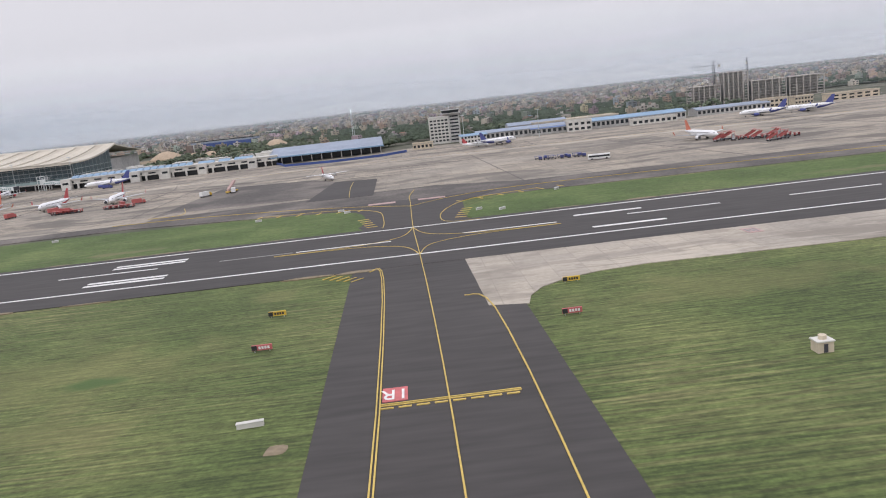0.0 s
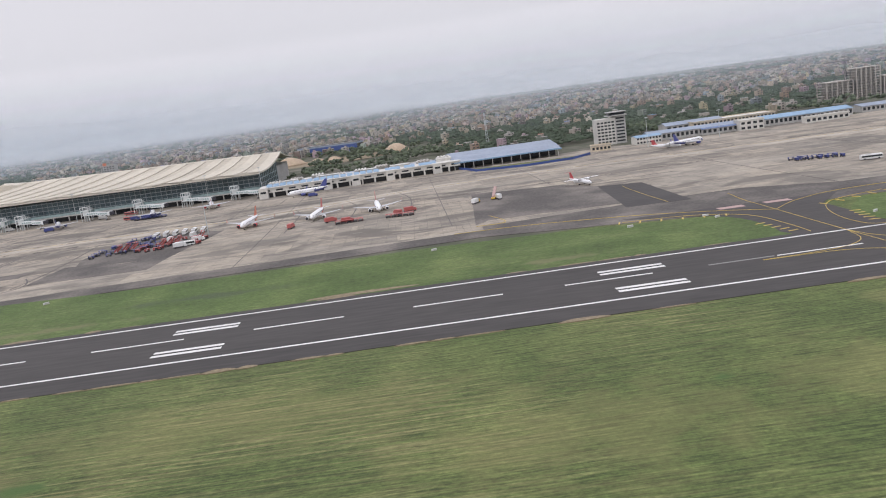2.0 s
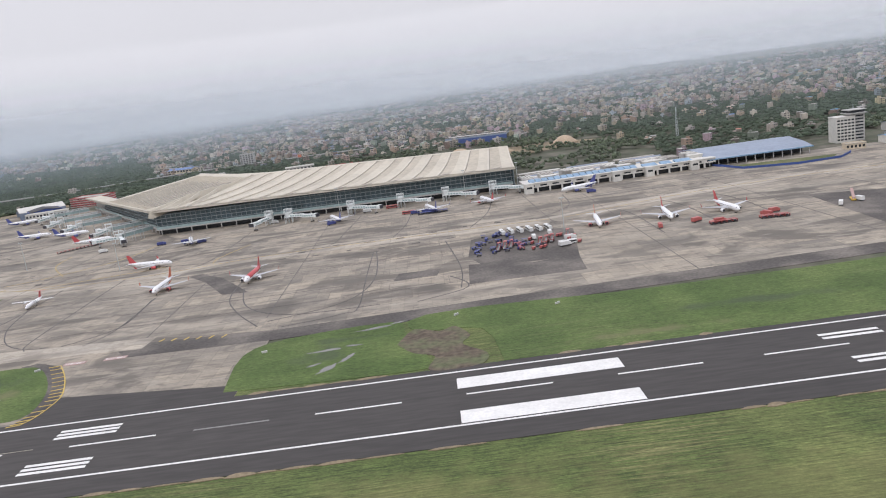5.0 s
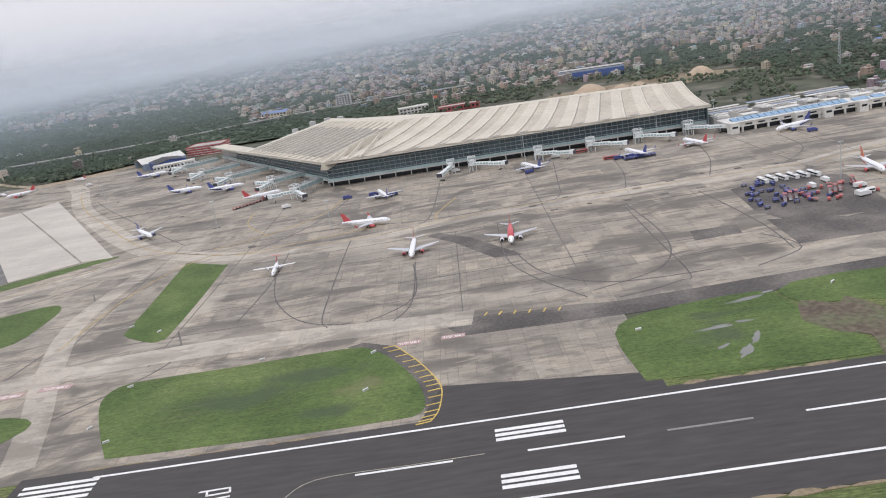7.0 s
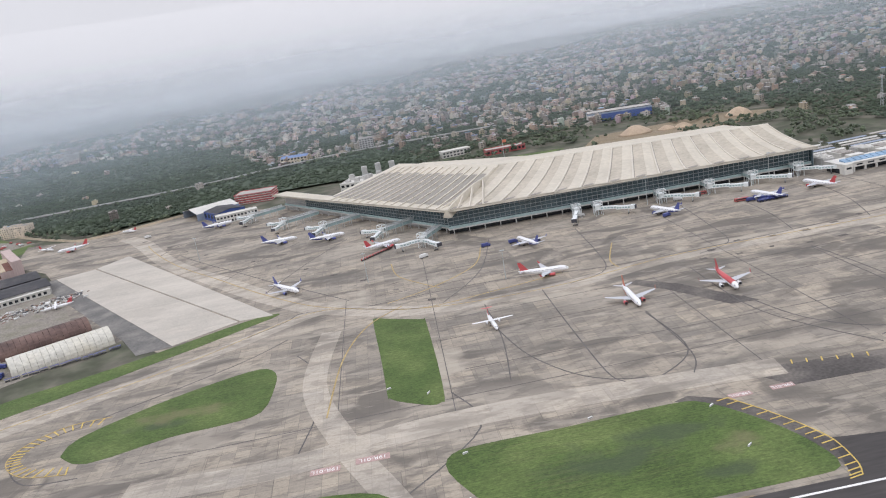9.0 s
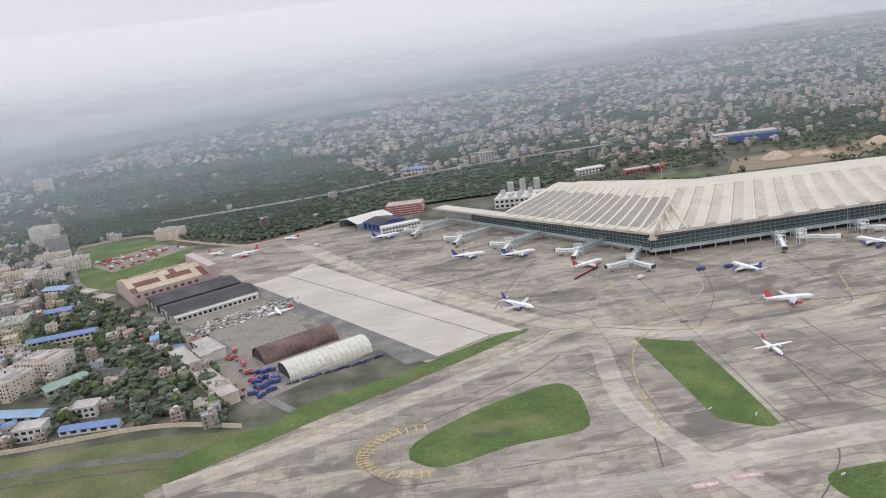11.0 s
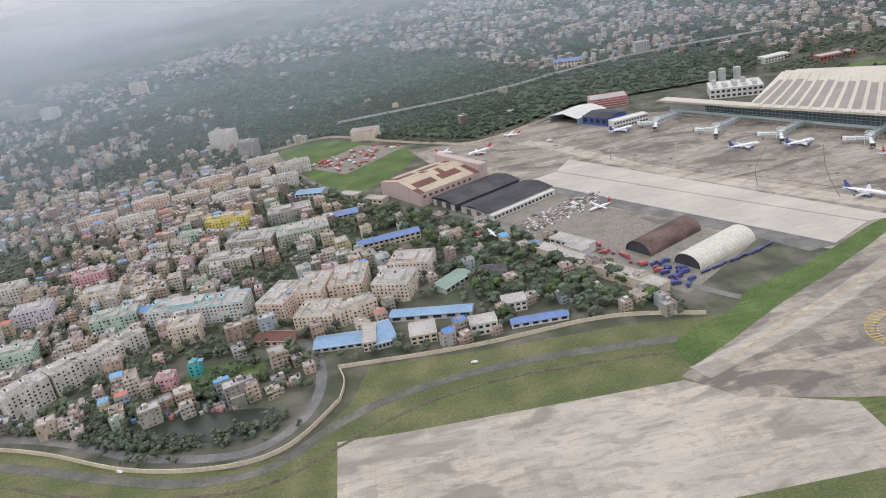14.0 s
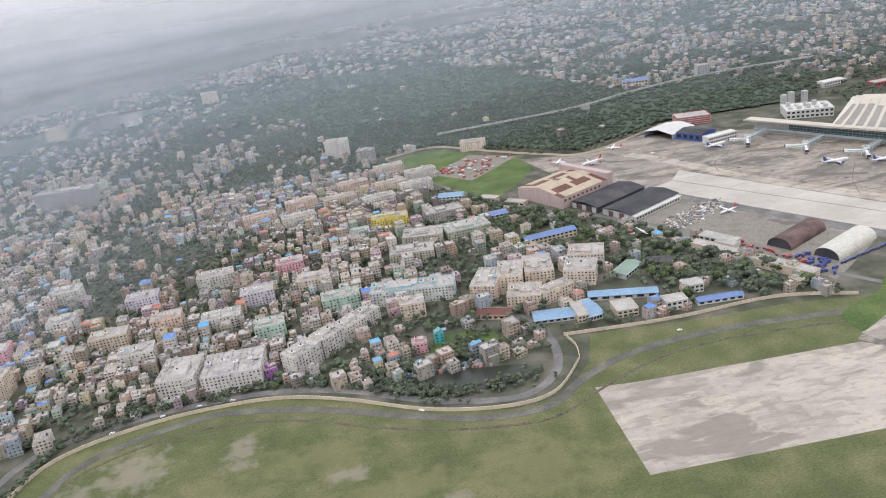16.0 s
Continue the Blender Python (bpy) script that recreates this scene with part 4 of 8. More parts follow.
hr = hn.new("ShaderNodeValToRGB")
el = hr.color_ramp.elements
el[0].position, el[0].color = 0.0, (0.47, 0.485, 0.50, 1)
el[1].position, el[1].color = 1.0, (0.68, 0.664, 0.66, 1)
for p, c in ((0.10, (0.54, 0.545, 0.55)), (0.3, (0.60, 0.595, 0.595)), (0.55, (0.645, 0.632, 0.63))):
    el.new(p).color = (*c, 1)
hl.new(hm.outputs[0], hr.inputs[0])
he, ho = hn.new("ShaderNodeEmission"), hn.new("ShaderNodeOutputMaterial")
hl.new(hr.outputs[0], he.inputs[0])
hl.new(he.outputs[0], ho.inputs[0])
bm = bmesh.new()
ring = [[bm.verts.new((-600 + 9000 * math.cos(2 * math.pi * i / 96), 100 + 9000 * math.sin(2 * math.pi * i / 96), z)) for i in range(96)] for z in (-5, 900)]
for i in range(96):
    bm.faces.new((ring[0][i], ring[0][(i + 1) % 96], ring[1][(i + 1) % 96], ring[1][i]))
tagged(part("backdrop", bm, haze), "far backdrop ring painted with grey haze", "backdrop", "", "structure")
sheet("far_land", [(-8400, 1500), (-1450, 1500), (-700, 1450), (-100, 1300), (200, 1010), (640, 1010), (8200, 950), (6000, 6400), (-600, 8900), (-6800, 6400)], 1.4, FAR_LAND, "dull green land under the far town and woods", "land")
# added see-through sheets, one behind the other over the far country, stand in for haze; sky and sun alone light them
def haze_sheet_material(thick, colour):
    mist = bpy.data.materials.new("see_through_haze")
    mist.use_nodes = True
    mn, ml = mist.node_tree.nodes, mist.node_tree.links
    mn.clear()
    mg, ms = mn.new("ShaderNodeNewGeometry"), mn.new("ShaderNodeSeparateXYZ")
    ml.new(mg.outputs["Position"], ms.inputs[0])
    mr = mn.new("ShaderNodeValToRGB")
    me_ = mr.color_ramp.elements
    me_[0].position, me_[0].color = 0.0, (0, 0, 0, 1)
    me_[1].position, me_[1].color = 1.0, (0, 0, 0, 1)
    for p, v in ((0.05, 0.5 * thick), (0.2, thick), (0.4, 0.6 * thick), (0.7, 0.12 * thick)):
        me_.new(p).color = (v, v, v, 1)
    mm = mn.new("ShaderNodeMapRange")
    mm.inputs[1].default_value, mm.inputs[2].default_value = 0.0, HAZE_TOP * U
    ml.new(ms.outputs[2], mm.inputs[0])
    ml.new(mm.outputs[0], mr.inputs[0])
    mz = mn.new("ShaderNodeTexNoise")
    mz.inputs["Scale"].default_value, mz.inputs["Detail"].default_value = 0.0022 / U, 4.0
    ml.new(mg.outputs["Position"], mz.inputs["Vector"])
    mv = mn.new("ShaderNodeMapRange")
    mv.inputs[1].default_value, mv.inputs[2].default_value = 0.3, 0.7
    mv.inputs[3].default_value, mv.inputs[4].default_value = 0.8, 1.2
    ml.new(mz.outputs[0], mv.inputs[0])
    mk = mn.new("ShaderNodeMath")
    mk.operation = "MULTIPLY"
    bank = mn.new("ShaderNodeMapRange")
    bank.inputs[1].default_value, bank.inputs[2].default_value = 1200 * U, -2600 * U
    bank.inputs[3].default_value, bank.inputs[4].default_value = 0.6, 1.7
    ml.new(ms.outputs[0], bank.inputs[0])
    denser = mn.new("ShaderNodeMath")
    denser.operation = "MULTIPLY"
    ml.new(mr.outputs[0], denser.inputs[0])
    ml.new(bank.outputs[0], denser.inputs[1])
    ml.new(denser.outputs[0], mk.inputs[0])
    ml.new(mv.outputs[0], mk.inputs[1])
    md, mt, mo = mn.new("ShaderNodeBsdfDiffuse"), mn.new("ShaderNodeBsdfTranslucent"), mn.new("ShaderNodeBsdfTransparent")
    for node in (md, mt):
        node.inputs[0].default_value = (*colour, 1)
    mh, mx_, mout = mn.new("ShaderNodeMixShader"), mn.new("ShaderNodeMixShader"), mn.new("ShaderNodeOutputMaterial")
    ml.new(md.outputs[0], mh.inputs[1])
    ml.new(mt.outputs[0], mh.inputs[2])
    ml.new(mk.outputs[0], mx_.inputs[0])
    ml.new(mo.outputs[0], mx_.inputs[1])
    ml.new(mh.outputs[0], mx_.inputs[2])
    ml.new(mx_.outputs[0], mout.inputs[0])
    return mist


# nearer sheets bluer and thinner, farther ones whiter and thicker, to imitate haze
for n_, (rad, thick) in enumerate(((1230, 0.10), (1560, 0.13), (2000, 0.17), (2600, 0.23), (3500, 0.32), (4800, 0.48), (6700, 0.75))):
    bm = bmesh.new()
    ring = [[bm.verts.new((-700 + rad * math.cos(math.pi * i / 48), 60 + rad * math.sin(math.pi * i / 48), z)) for i in range(49)] for z in (1.5, HAZE_TOP)]
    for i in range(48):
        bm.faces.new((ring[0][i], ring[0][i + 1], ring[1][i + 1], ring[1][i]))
    haze_sheet = tagged(part("backdrop_%d" % (n_ + 1), bm, haze_sheet_material(thick, (0.76, 0.87, 0.98) if rad < 2500 else (0.84, 0.89, 0.95) if rad < 4000 else (0.93, 0.94, 0.95))), "added see-through sheet standing in for haze", "mist", "", "structure")
    haze_sheet.visible_shadow = False

# ---- the new terminal ----
def lerp(a, b, t):
    return Vector(a).lerp(Vector(b), t)


def strip_roof(bm, a0, a1, b0, b1, t0, t1, sag, lift=0.0, thick=0.8, steps=8, lean=0.0, s0=0.0, s1=1.0):
    """A curved roof strip from the eave a0-a1 towards the ridge b0-b1, between the fractions t0 and t1 along it and s0 and s1 up it."""
    rows = []
    for k in range(steps + 1):
        s = s0 + (s1 - s0) * k / steps
        p, q = lerp(lerp(a0, a1, t0), lerp(b0, b1, t0), s), lerp(lerp(a0, a1, t1), lerp(b0, b1, t1), s)
        d = -sag * 4 * s * (1 - s) + lift
        rows.append((p + Vector((0, 0, d + lean)), q + Vector((0, 0, d - lean))))
    top = [(bm.verts.new(p), bm.verts.new(q)) for p, q in rows]
    low = [(bm.verts.new(p - Vector((0, 0, thick))), bm.verts.new(q - Vector((0, 0, thick)))) for p, q in rows]
    for i in range(steps):
        bm.faces.new((top[i][0], top[i][1], top[i + 1][1], top[i + 1][0]))
        bm.faces.new((low[i][1], low[i][0], low[i + 1][0], low[i + 1][1]))
        bm.faces.new((top[i][0], top[i + 1][0], low[i + 1][0], low[i][0]))
        bm.faces.new((top[i + 1][1], top[i][1], low[i][1], low[i + 1][1]))
    bm.faces.new((top[0][1], top[0][0], low[0][0], low[0][1]))
    bm.faces.new((top[-1][0], top[-1][1], low[-1][1], low[-1][0]))


EAVE_E, EAVE_C, EAVE_W = (-301, 703, 22.5), (-661, 708, 25.5), (-785, 901, 21.8)
RIDGE_E, RIDGE_C, RIDGE_W = (-296, 804, 34.0), (-586, 839, 37.0), (-690, 992, 34.0)
BACK_E, BACK_C, BACK_W = (-298, 905, 24.0), (-535, 924, 27.0), (-656, 1024, 26.0)
WING_END = (-858, 1014, 20.4)
terminal = thing("airport_terminal", at(0, 0), "large glass airport terminal under a ribbed cream sheet roof", "building", "", "")
N1, N2, SAG, SAG2 = 14, 15, 3.6, 2.2
main_roof, wing_roof = (EAVE_E, EAVE_C, RIDGE_E, RIDGE_C), (EAVE_C, EAVE_W, RIDGE_C, RIDGE_W)
# the main roof: saw-toothed bays, each a bright sheet, a sheet coloured as its shaded half, a pale fin and a smoke vent
# by the eave
for k in range(N1):
    bm = bmesh.new()
    strip_roof(bm, *main_roof, k / N1, (k + 0.5) / N1, SAG, 0.5, lean=-0.55)
    part("roof_panel", bm, ROOF_CREAM, terminal)
    bm = bmesh.new()
    strip_roof(bm, *main_roof, (k + 0.5) / N1, (k + 0.97) / N1, SAG, 0.35, lean=0.6)
    part("roof_panel", bm, ROOF_SHADED, terminal, "tan roof sheet with shade put into its colour")
    bm = bmesh.new()
    strip_roof(bm, *main_roof, (k + 0.955) / N1, (k + 1.0) / N1, SAG, -0.25)
    part("roof_valley", bm, ROOF_GAP, terminal, "dark strip between roof bays")
    bm = bmesh.new()
    strip_roof(bm, *main_roof, (k + 0.01) / N1, (k + 0.075) / N1, SAG, 0.75, 1.2, lean=-0.1)
    part("roof_rib", bm, ROOF_RIB, terminal)
    bm = bmesh.new()
    strip_roof(bm, *main_roof, (k + 0.56) / N1, (k + 0.92) / N1, SAG, 0.75, 0.6, 2, 0.3, 0.025, 0.075)
    part("smoke_vent", bm, ROOF_GAP, terminal, "dark row of vents near the eave")
# the wing: long skylights between pale raised fins, in a cream border
for k in range(N2):
    bm = bmesh.new()
    strip_roof(bm, *wing_roof, k / N2, (k + 1) / N2, SAG2, 0.3)
    part("roof_panel", bm, ROOF_CREAM, terminal)
    bm = bmesh.new()
    strip_roof(bm, *wing_roof, (k + 0.36) / N2, (k + 0.98) / N2, SAG2, 0.55, 0.5, 8, 0.0, 0.10, 0.80 - 0.02 * (k % 3))
    part("roof_skylight", bm, ROOF_GAP, terminal, "grey skylight strip between roof panels")
    bm = bmesh.new()
    strip_roof(bm, *wing_roof, (k + 0.02) / N2, (k + 0.13) / N2, SAG2, 1.5, 1.4, 8, 0.0, 0.02, 0.93)
    part("roof_rib", bm, ROOF_RIB, terminal)
# the corner: a raised hip with fins that fan out from it to both eaves
def crest(s):
    return lerp(EAVE_C, RIDGE_C, s) + Vector((0, 0, -3.0 * 4 * s * (1 - s) + 1.0 + 5.2 * math.sin(math.pi * min(1.0, 1.25 * s))))


def fin(name, a, b, wide, tall, bow=0.0, steps=6):
    bm = bmesh.new()
    a, b = Vector(a), Vector(b)
    side = (b - a).cross(Vector((0, 0, 1))).normalized() * wide
    rows = []
    for k in range(steps + 1):
        p = a.lerp(b, k / steps) + Vector((0, 0, bow * 4 * k / steps * (1 - k / steps)))
        rows.append([p - side * 1.4 - Vector((0, 0, tall)), p - side * 0.5, p + side * 0.5, p + side * 1.4 - Vector((0, 0, tall))])
    loft(bm, rows)
    return part(name, bm, ROOF_RIB, terminal)


bm = bmesh.new()
loft(bm, [[crest(k / 12) + Vector(o) for o in ((-3.6, 2.4, -7.5), (-0.8, 0.5, 0), (0.8, -0.5, 0), (3.6, -2.4, -7.5))] for k in range(13)])
part("roof_hip", bm, ROOF_CREAM, terminal)
for s, t in ((0.30, 0.030), (0.46, 0.062), (0.66, 0.098)):
    fin("hip_fin", crest(s) - Vector((0, 0, 0.4)), lerp(EAVE_C, EAVE_E, t) + Vector((0, 1.0, 1.4)), 1.0, 3.0, -0.6)
fin("hip_fin", crest(0.34) - Vector((0, 0, 0.4)), lerp(EAVE_C, EAVE_W, 0.05) + Vector((1.0, 0.6, 1.4)), 1.0, 3.0, -0.6)
for a, b in ((RIDGE_E, RIDGE_C), (RIDGE_C, RIDGE_W)):
    fin("ridge_cap", Vector(a) + Vector((0, 0, 1.1)), Vector(b) + Vector((0, 0, 1.1)), 1.3, 1.2)
for a0, a1, b0, b1 in ((RIDGE_E, RIDGE_C, BACK_E, BACK_C), (RIDGE_C, RIDGE_W, BACK_C, BACK_W)):
    bm = bmesh.new()
    strip_roof(bm, a0, a1, b0, b1, 0.0, 1.0, 1.5)
    part("back_roof", bm, ROOF_CREAM, terminal)
# the low flat roof at the end of the wing
bm = bmesh.new()
prism(bm, [(-785, 901), (-858, 1014), (-840, 1024), (-767, 913)], 19.6, 20.6)
part("flat_end_roof", bm, ROOF_CREAM, terminal, "low flat roof at the end of the wing")
bm = bmesh.new()
loft(bm, [[(-786, 902, 20.6), (-778, 907, 20.6), (-778, 907, 21.6), (-786, 902, 21.6)], [(-693, 995, 20.6), (-686, 990, 20.6), (-686, 990, 33.6), (-693, 995, 33.6)]])
part("end_gable", bm, ROOF_RIB, terminal)
# eaves: a thin pale fascia
for a, b in ((EAVE_E, EAVE_C), (EAVE_C, EAVE_W), (EAVE_W, WING_END)):
    bm = bmesh.new()
    d = (Vector(b) - Vector(a)).normalized()
    n = Vector((-d.y, d.x, 0)) * -1.2
    loft(bm, [[Vector(p) + o for o in (n + Vector((0, 0, 0.5)), Vector((0, 0, 0.9)), Vector((0, 0, -1.6)), n + Vector((0, 0, -0.6)))] for p in (a, b)])
    part("eave_fascia", bm, ROOF_RIB, terminal)


def facade(a, b, height, inset, storeys, step, parent):
    """A curtain wall from a to b: glass, floor bands, posts, each a part."""
    a, b = Vector((a[0], a[1], 0)), Vector((b[0], b[1], 0))
    d = (b - a).normalized()
    n = Vector((-d.y, d.x, 0))
    length = (b - a).length
    m = Matrix.Translation(a + n * inset) @ Matrix.Rotation(math.atan2(d.y, d.x), 4, "Z")
    bm = bmesh.new()
    box(bm, 0, length, 0, 3.0, 5.2, height, m)
    part("curtain_glass", bm, GLASS_TEAL, parent, "dark teal curtain wall glass")
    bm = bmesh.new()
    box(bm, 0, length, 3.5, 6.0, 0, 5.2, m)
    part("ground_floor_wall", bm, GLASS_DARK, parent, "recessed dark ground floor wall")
    bm = bmesh.new()
    box(bm, -1, length + 1, -3.0, 3.2, 5.0, 6.2, m)
    part("floor_slab", bm, WALL_GREY, parent)
    for z in storeys:
        bm = bmesh.new()
        box(bm, 0, length, -0.35, 0.1, z, z + 0.5, m)
        part("floor_band", bm, MULLION, parent)
    x = 0.0
    while x <= length:
        bm = bmesh.new()
        box(bm, x - 0.14, x + 0.14, -0.3, 0.05, 5.2, height, m)
        part("mullion", bm, MULLION, parent)
        x += step
    x = 4.0
    while x <= length:
        bm = bmesh.new()
        box(bm, x - 0.4, x + 0.4, -2.6, -1.8, 0, 5.0, m)
        part("column", bm, WALL_GREY, parent)
        x += step * 3
    bm = bmesh.new()
    box(bm, 0, length, -2.9, -2.75, 6.2, 8.6, m)
    part("gallery_screen", bm, BRIDGE_TEAL, parent, "pale glazed gallery along the first floor")


facade((-660, 715), (-303, 710), 21.0, 3.0, (9.0, 12.5, 16.0, 19.5), 5.0, terminal)
facade((-844, 1006), (-658, 717), 19.0, 3.5, (9.0, 12.5, 16.0), 5.0, terminal)
# glazed end wall with the swooping roof edge
bm = bmesh.new()
profile = [Vector((-304, 709 + 93 * s, 22.3 + 11.2 * s - SAG * 4 * s * (1 - s) - 1.0)) for s in [k / 10 for k in range(11)]]
loft(bm, [[(p.x, p.y, 0), (p.x + 1.2, p.y, 0), (p.x + 1.2, p.y, p.z), (p.x, p.y, p.z)] for p in profile])
part("end_wall", bm, GLASS_TEAL, terminal, "dark glazed gable wall")
for p in profile:
    bm = bmesh.new()
    box(bm, p.x + 1.2, p.x + 1.5, p.y - 0.2, p.y + 0.2, 0, p.z)
    part("mullion", bm, MULLION, terminal)
for z in (6, 11, 16):
    bm = bmesh.new()
    box(bm, -302.8, -302.4, 709, 802, z, z + 0.5)
    part("floor_band", bm, MULLION, terminal)
bm = bmesh.new()
prism(bm, [(-842, 1008), (-655, 726), (-307, 720), (-307, 900), (-515, 930), (-686, 986), (-768, 925), (-829, 1016)], 0, 19)
part("core", bm, WALL_GREY, terminal)


# ---- jet bridges ----
def jet_bridge(x, y, heading, reach, bends, label):
    """A trussed corridor on legs from the facade, a tall open stair portal at its end, and a tunnel to each stand."""
    ob = thing("jet_bridge", at(x, y, 0.2, heading), label, "jet bridge", "jet bridges along the terminal")
    bm = bmesh.new()
    box(bm, -2.0, 2.0, -reach, 2, 6.0, 6.4)
    part("deck", bm, STEEL, ob)
    for s in (-2.0, 1.85):
        bm = bmesh.new()
        box(bm, s, s + 0.15, -reach, 2, 6.4, 9.4)
        part("side_glazing", bm, BRIDGE_TEAL, ob, "pale greenish glazing")
    bm = bmesh.new()
    box(bm, -2.3, 2.3, -reach, 2, 9.4, 9.8)
    part("gallery_roof", bm, STEEL, ob)
    legs = max(2, int(reach / 9))
    for k in range(legs):
        y2 = -reach + 2 + k * (reach - 3) / legs
        for s in (-2.4, 2.05):
            bm = bmesh.new()
            box(bm, s, s + 0.35, y2, y2 + 0.35, 0, 11.6)
            part("portal_post", bm, STEEL, ob)
        bm = bmesh.new()
        box(bm, -2.4, 2.4, y2, y2 + 0.35, 11.3, 11.7)
        part("portal_beam", bm, STEEL, ob)
    for s in (-2.4, 2.05):
        bm = bmesh.new()
        box(bm, s, s + 0.35, -reach, 0, 11.3, 11.7)
        part("truss_rail", bm, STEEL, ob)
        for k in range(legs):
            y2, step = -reach + k * reach / legs, reach / legs / 2
            bm = bmesh.new()
            loft(bm, [[(x2, y2, 9.7), (x2, y2 + step, 11.3), (x2, y2 + 2 * step, 9.7), (x2, y2 + 2 * step - 0.4, 9.7), (x2, y2 + step, 10.9), (x2, y2 + 0.4, 9.7)] for x2 in (s + 0.05, s + 0.3)])
            part("brace", bm, STEEL, ob)
    # the stair portal
    for sx in (-3.6, 3.2):
        for sy in (-reach - 6.5, -reach - 0.6):
            bm = bmesh.new()
            box(bm, sx, sx + 0.4, sy, sy + 0.4, 0, 13.4)
            part("portal_column", bm, BRIDGE_WHITE, ob)
    for z in (5.6, 9.8, 13.0):
        bm = bmesh.new()
        for q in ((-3.6, 3.6, -reach - 6.5, -reach - 6.1), (-3.6, 3.6, -reach - 0.6, -reach - 0.2), (-3.6, -3.2, -reach - 6.1, -reach - 0.6), (3.2, 3.6, -reach - 6.1, -reach - 0.6)):
            box(bm, *q, z, z + 0.5)
        part("portal_ring", bm, BRIDGE_WHITE, ob)
    bm = bmesh.new()
    for k in range(9):
        box(bm, -3.0, -1.6, -reach - 6 + k * 0.6, -reach - 5.5 + k * 0.6, 0.4 + k * 0.6, 0.55 + k * 0.6)
    part("service_stair", bm, STEEL, ob)
    bm = bmesh.new()
    tube(bm, (0, -reach - 3.2, 5.6), (0, -reach - 3.2, 9.6), 2.6, n=14)
    tube(bm, (0, -reach - 3.2, 9.6), (0, -reach - 3.2, 10.2), 2.8, 1.2, n=14)
    part("rotunda", bm, BRIDGE_WHITE, ob)
    bm = bmesh.new()
    tube(bm, (0, -reach - 3.2, 0), (0, -reach - 3.2, 5.6), 0.7, n=10)
    part("rotunda_column", bm, STEEL, ob)
    for bend, long in bends:
        m = Matrix.Translation((0, -reach - 3.2, 0)) @ Matrix.Rotation(radians(bend), 4, "Z")
        half = 2.4 + (long - 2.4) * 0.52
        for k, (a, b, w) in enumerate(((2.4, half + 1, 1.5), (half, long, 1.75))):
            bm = bmesh.new()
            box(bm, -w, w, -b, -a, 5.4 - 0.65 * k, 8.1 - 0.55 * k, m)
            part("tunnel", bm, BRIDGE_WHITE, ob)
            n = max(2, int((b - a) / 2.6))
            for j in range(n):
                bm = bmesh.new()
                c = a + 0.5 + j * (b - a - 0.6) / n
                box(bm, -w - 0.05, w + 0.05, -c - (b - a) / n * 0.7, -c, 6.2 - 0.65 * k, 7.5 - 0.65 * k, m)
                part("tunnel_glazing", bm, BRIDGE_TEAL, ob, "pale greenish tunnel glazing")
        bm = bmesh.new()
        box(bm, -2.2, 2.2, -long - 3.5, -long, 4.4, 7.9, m)
        part("cab", bm, BRIDGE_WHITE, ob)
        bm = bmesh.new()
        box(bm, -2.4, 2.4, -long - 4.6, -long - 3.5, 4.6, 7.7, m)
        part("bellows", bm, GSE_DARK, ob)
        for s in (-1.6, 1.3):
            bm = bmesh.new()
            box(bm, s, s + 0.3, -long + 2.4, -long + 2.8, 0.8, 4.8, m)
            part("lift_post", bm, STEEL, ob)
        bm = bmesh.new()
        box(bm, -2.0, 2.0, -long + 2.2, -long + 3.0, 0.4, 1.0, m)
        part("bogie", bm, GSE_DARK, ob)
        for s in (-1.8, 1.8):
            bm = bmesh.new()
            tube(bm, m @ Vector((s - 0.25, -long + 2.6, 0.5)), m @ Vector((s + 0.25, -long + 2.6, 0.5)), 0.5, n=10)
            part("wheel", bm, TYRE, ob)
    return ob


first = "pale steel and glass jet bridge with a tall portal"
jet_bridge(-680, 706, -30, 34, ((-52, 22), (58, 24)), "twin jet bridge at the terminal corner")
jet_bridge(-549, 699, 0, 10, ((-20, 28),), first)
lead = jet_bridge(-528, 699, 0, 10, ((62, 30),), first)
for x, y, rz in ((-465, 699, 0), (-416, 699, 2), (-371, 699, 0), (-325, 699, 0)):
    copy_thing(lead, at(x, y, 0.2, rz))
other = jet_bridge(-696, 762, -59, 40, ((-70, 22), (34, 20)), "long twin jet bridge standing off the terminal wing")
for x, y in ((-750, 842), (-796, 908), (-846, 985)):
    copy_thing(other, at(x, y, 0.2, -59))

# ---- the old terminal: a long white arcaded pier ----
pier_label = "long white two-storey pier with open arcade bays"
pier = thing("old_pier", at(-297, 664, 0, 4.5), pier_label, "building")
L = 186
# dark glass colour stands in for the shade behind the arcade
bm = bmesh.new()
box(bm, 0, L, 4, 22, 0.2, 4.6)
part("ground_floor", bm, GLASS_DARK, pier, "ground floor darkened to imitate shade behind the arcade")
bm = bmesh.new()
box(bm, 0, L, 0, 24, 4.6, 8.6)
part("upper_floor", bm, WALL_WHITE, pier)
for k in range(16):
    x = k * L / 16
    bm = bmesh.new()
    box(bm, x, x + 1.5, -0.1, 1.4, 0.2, 4.6)
    part("pier_column", bm, WALL_WHITE, pier)
    bm = bmesh.new()
    box(bm, x + 3.2, x + L / 16 - 2.2, -0.12, 0.2, 5.9, 7.2)
    part("window", bm, GLASS_DARK, pier)
bm = bmesh.new()
box(bm, -0.6, L + 0.6, -0.8, 24.6, 8.6, 9.3)
part("parapet", bm, WALL_WHITE, pier)
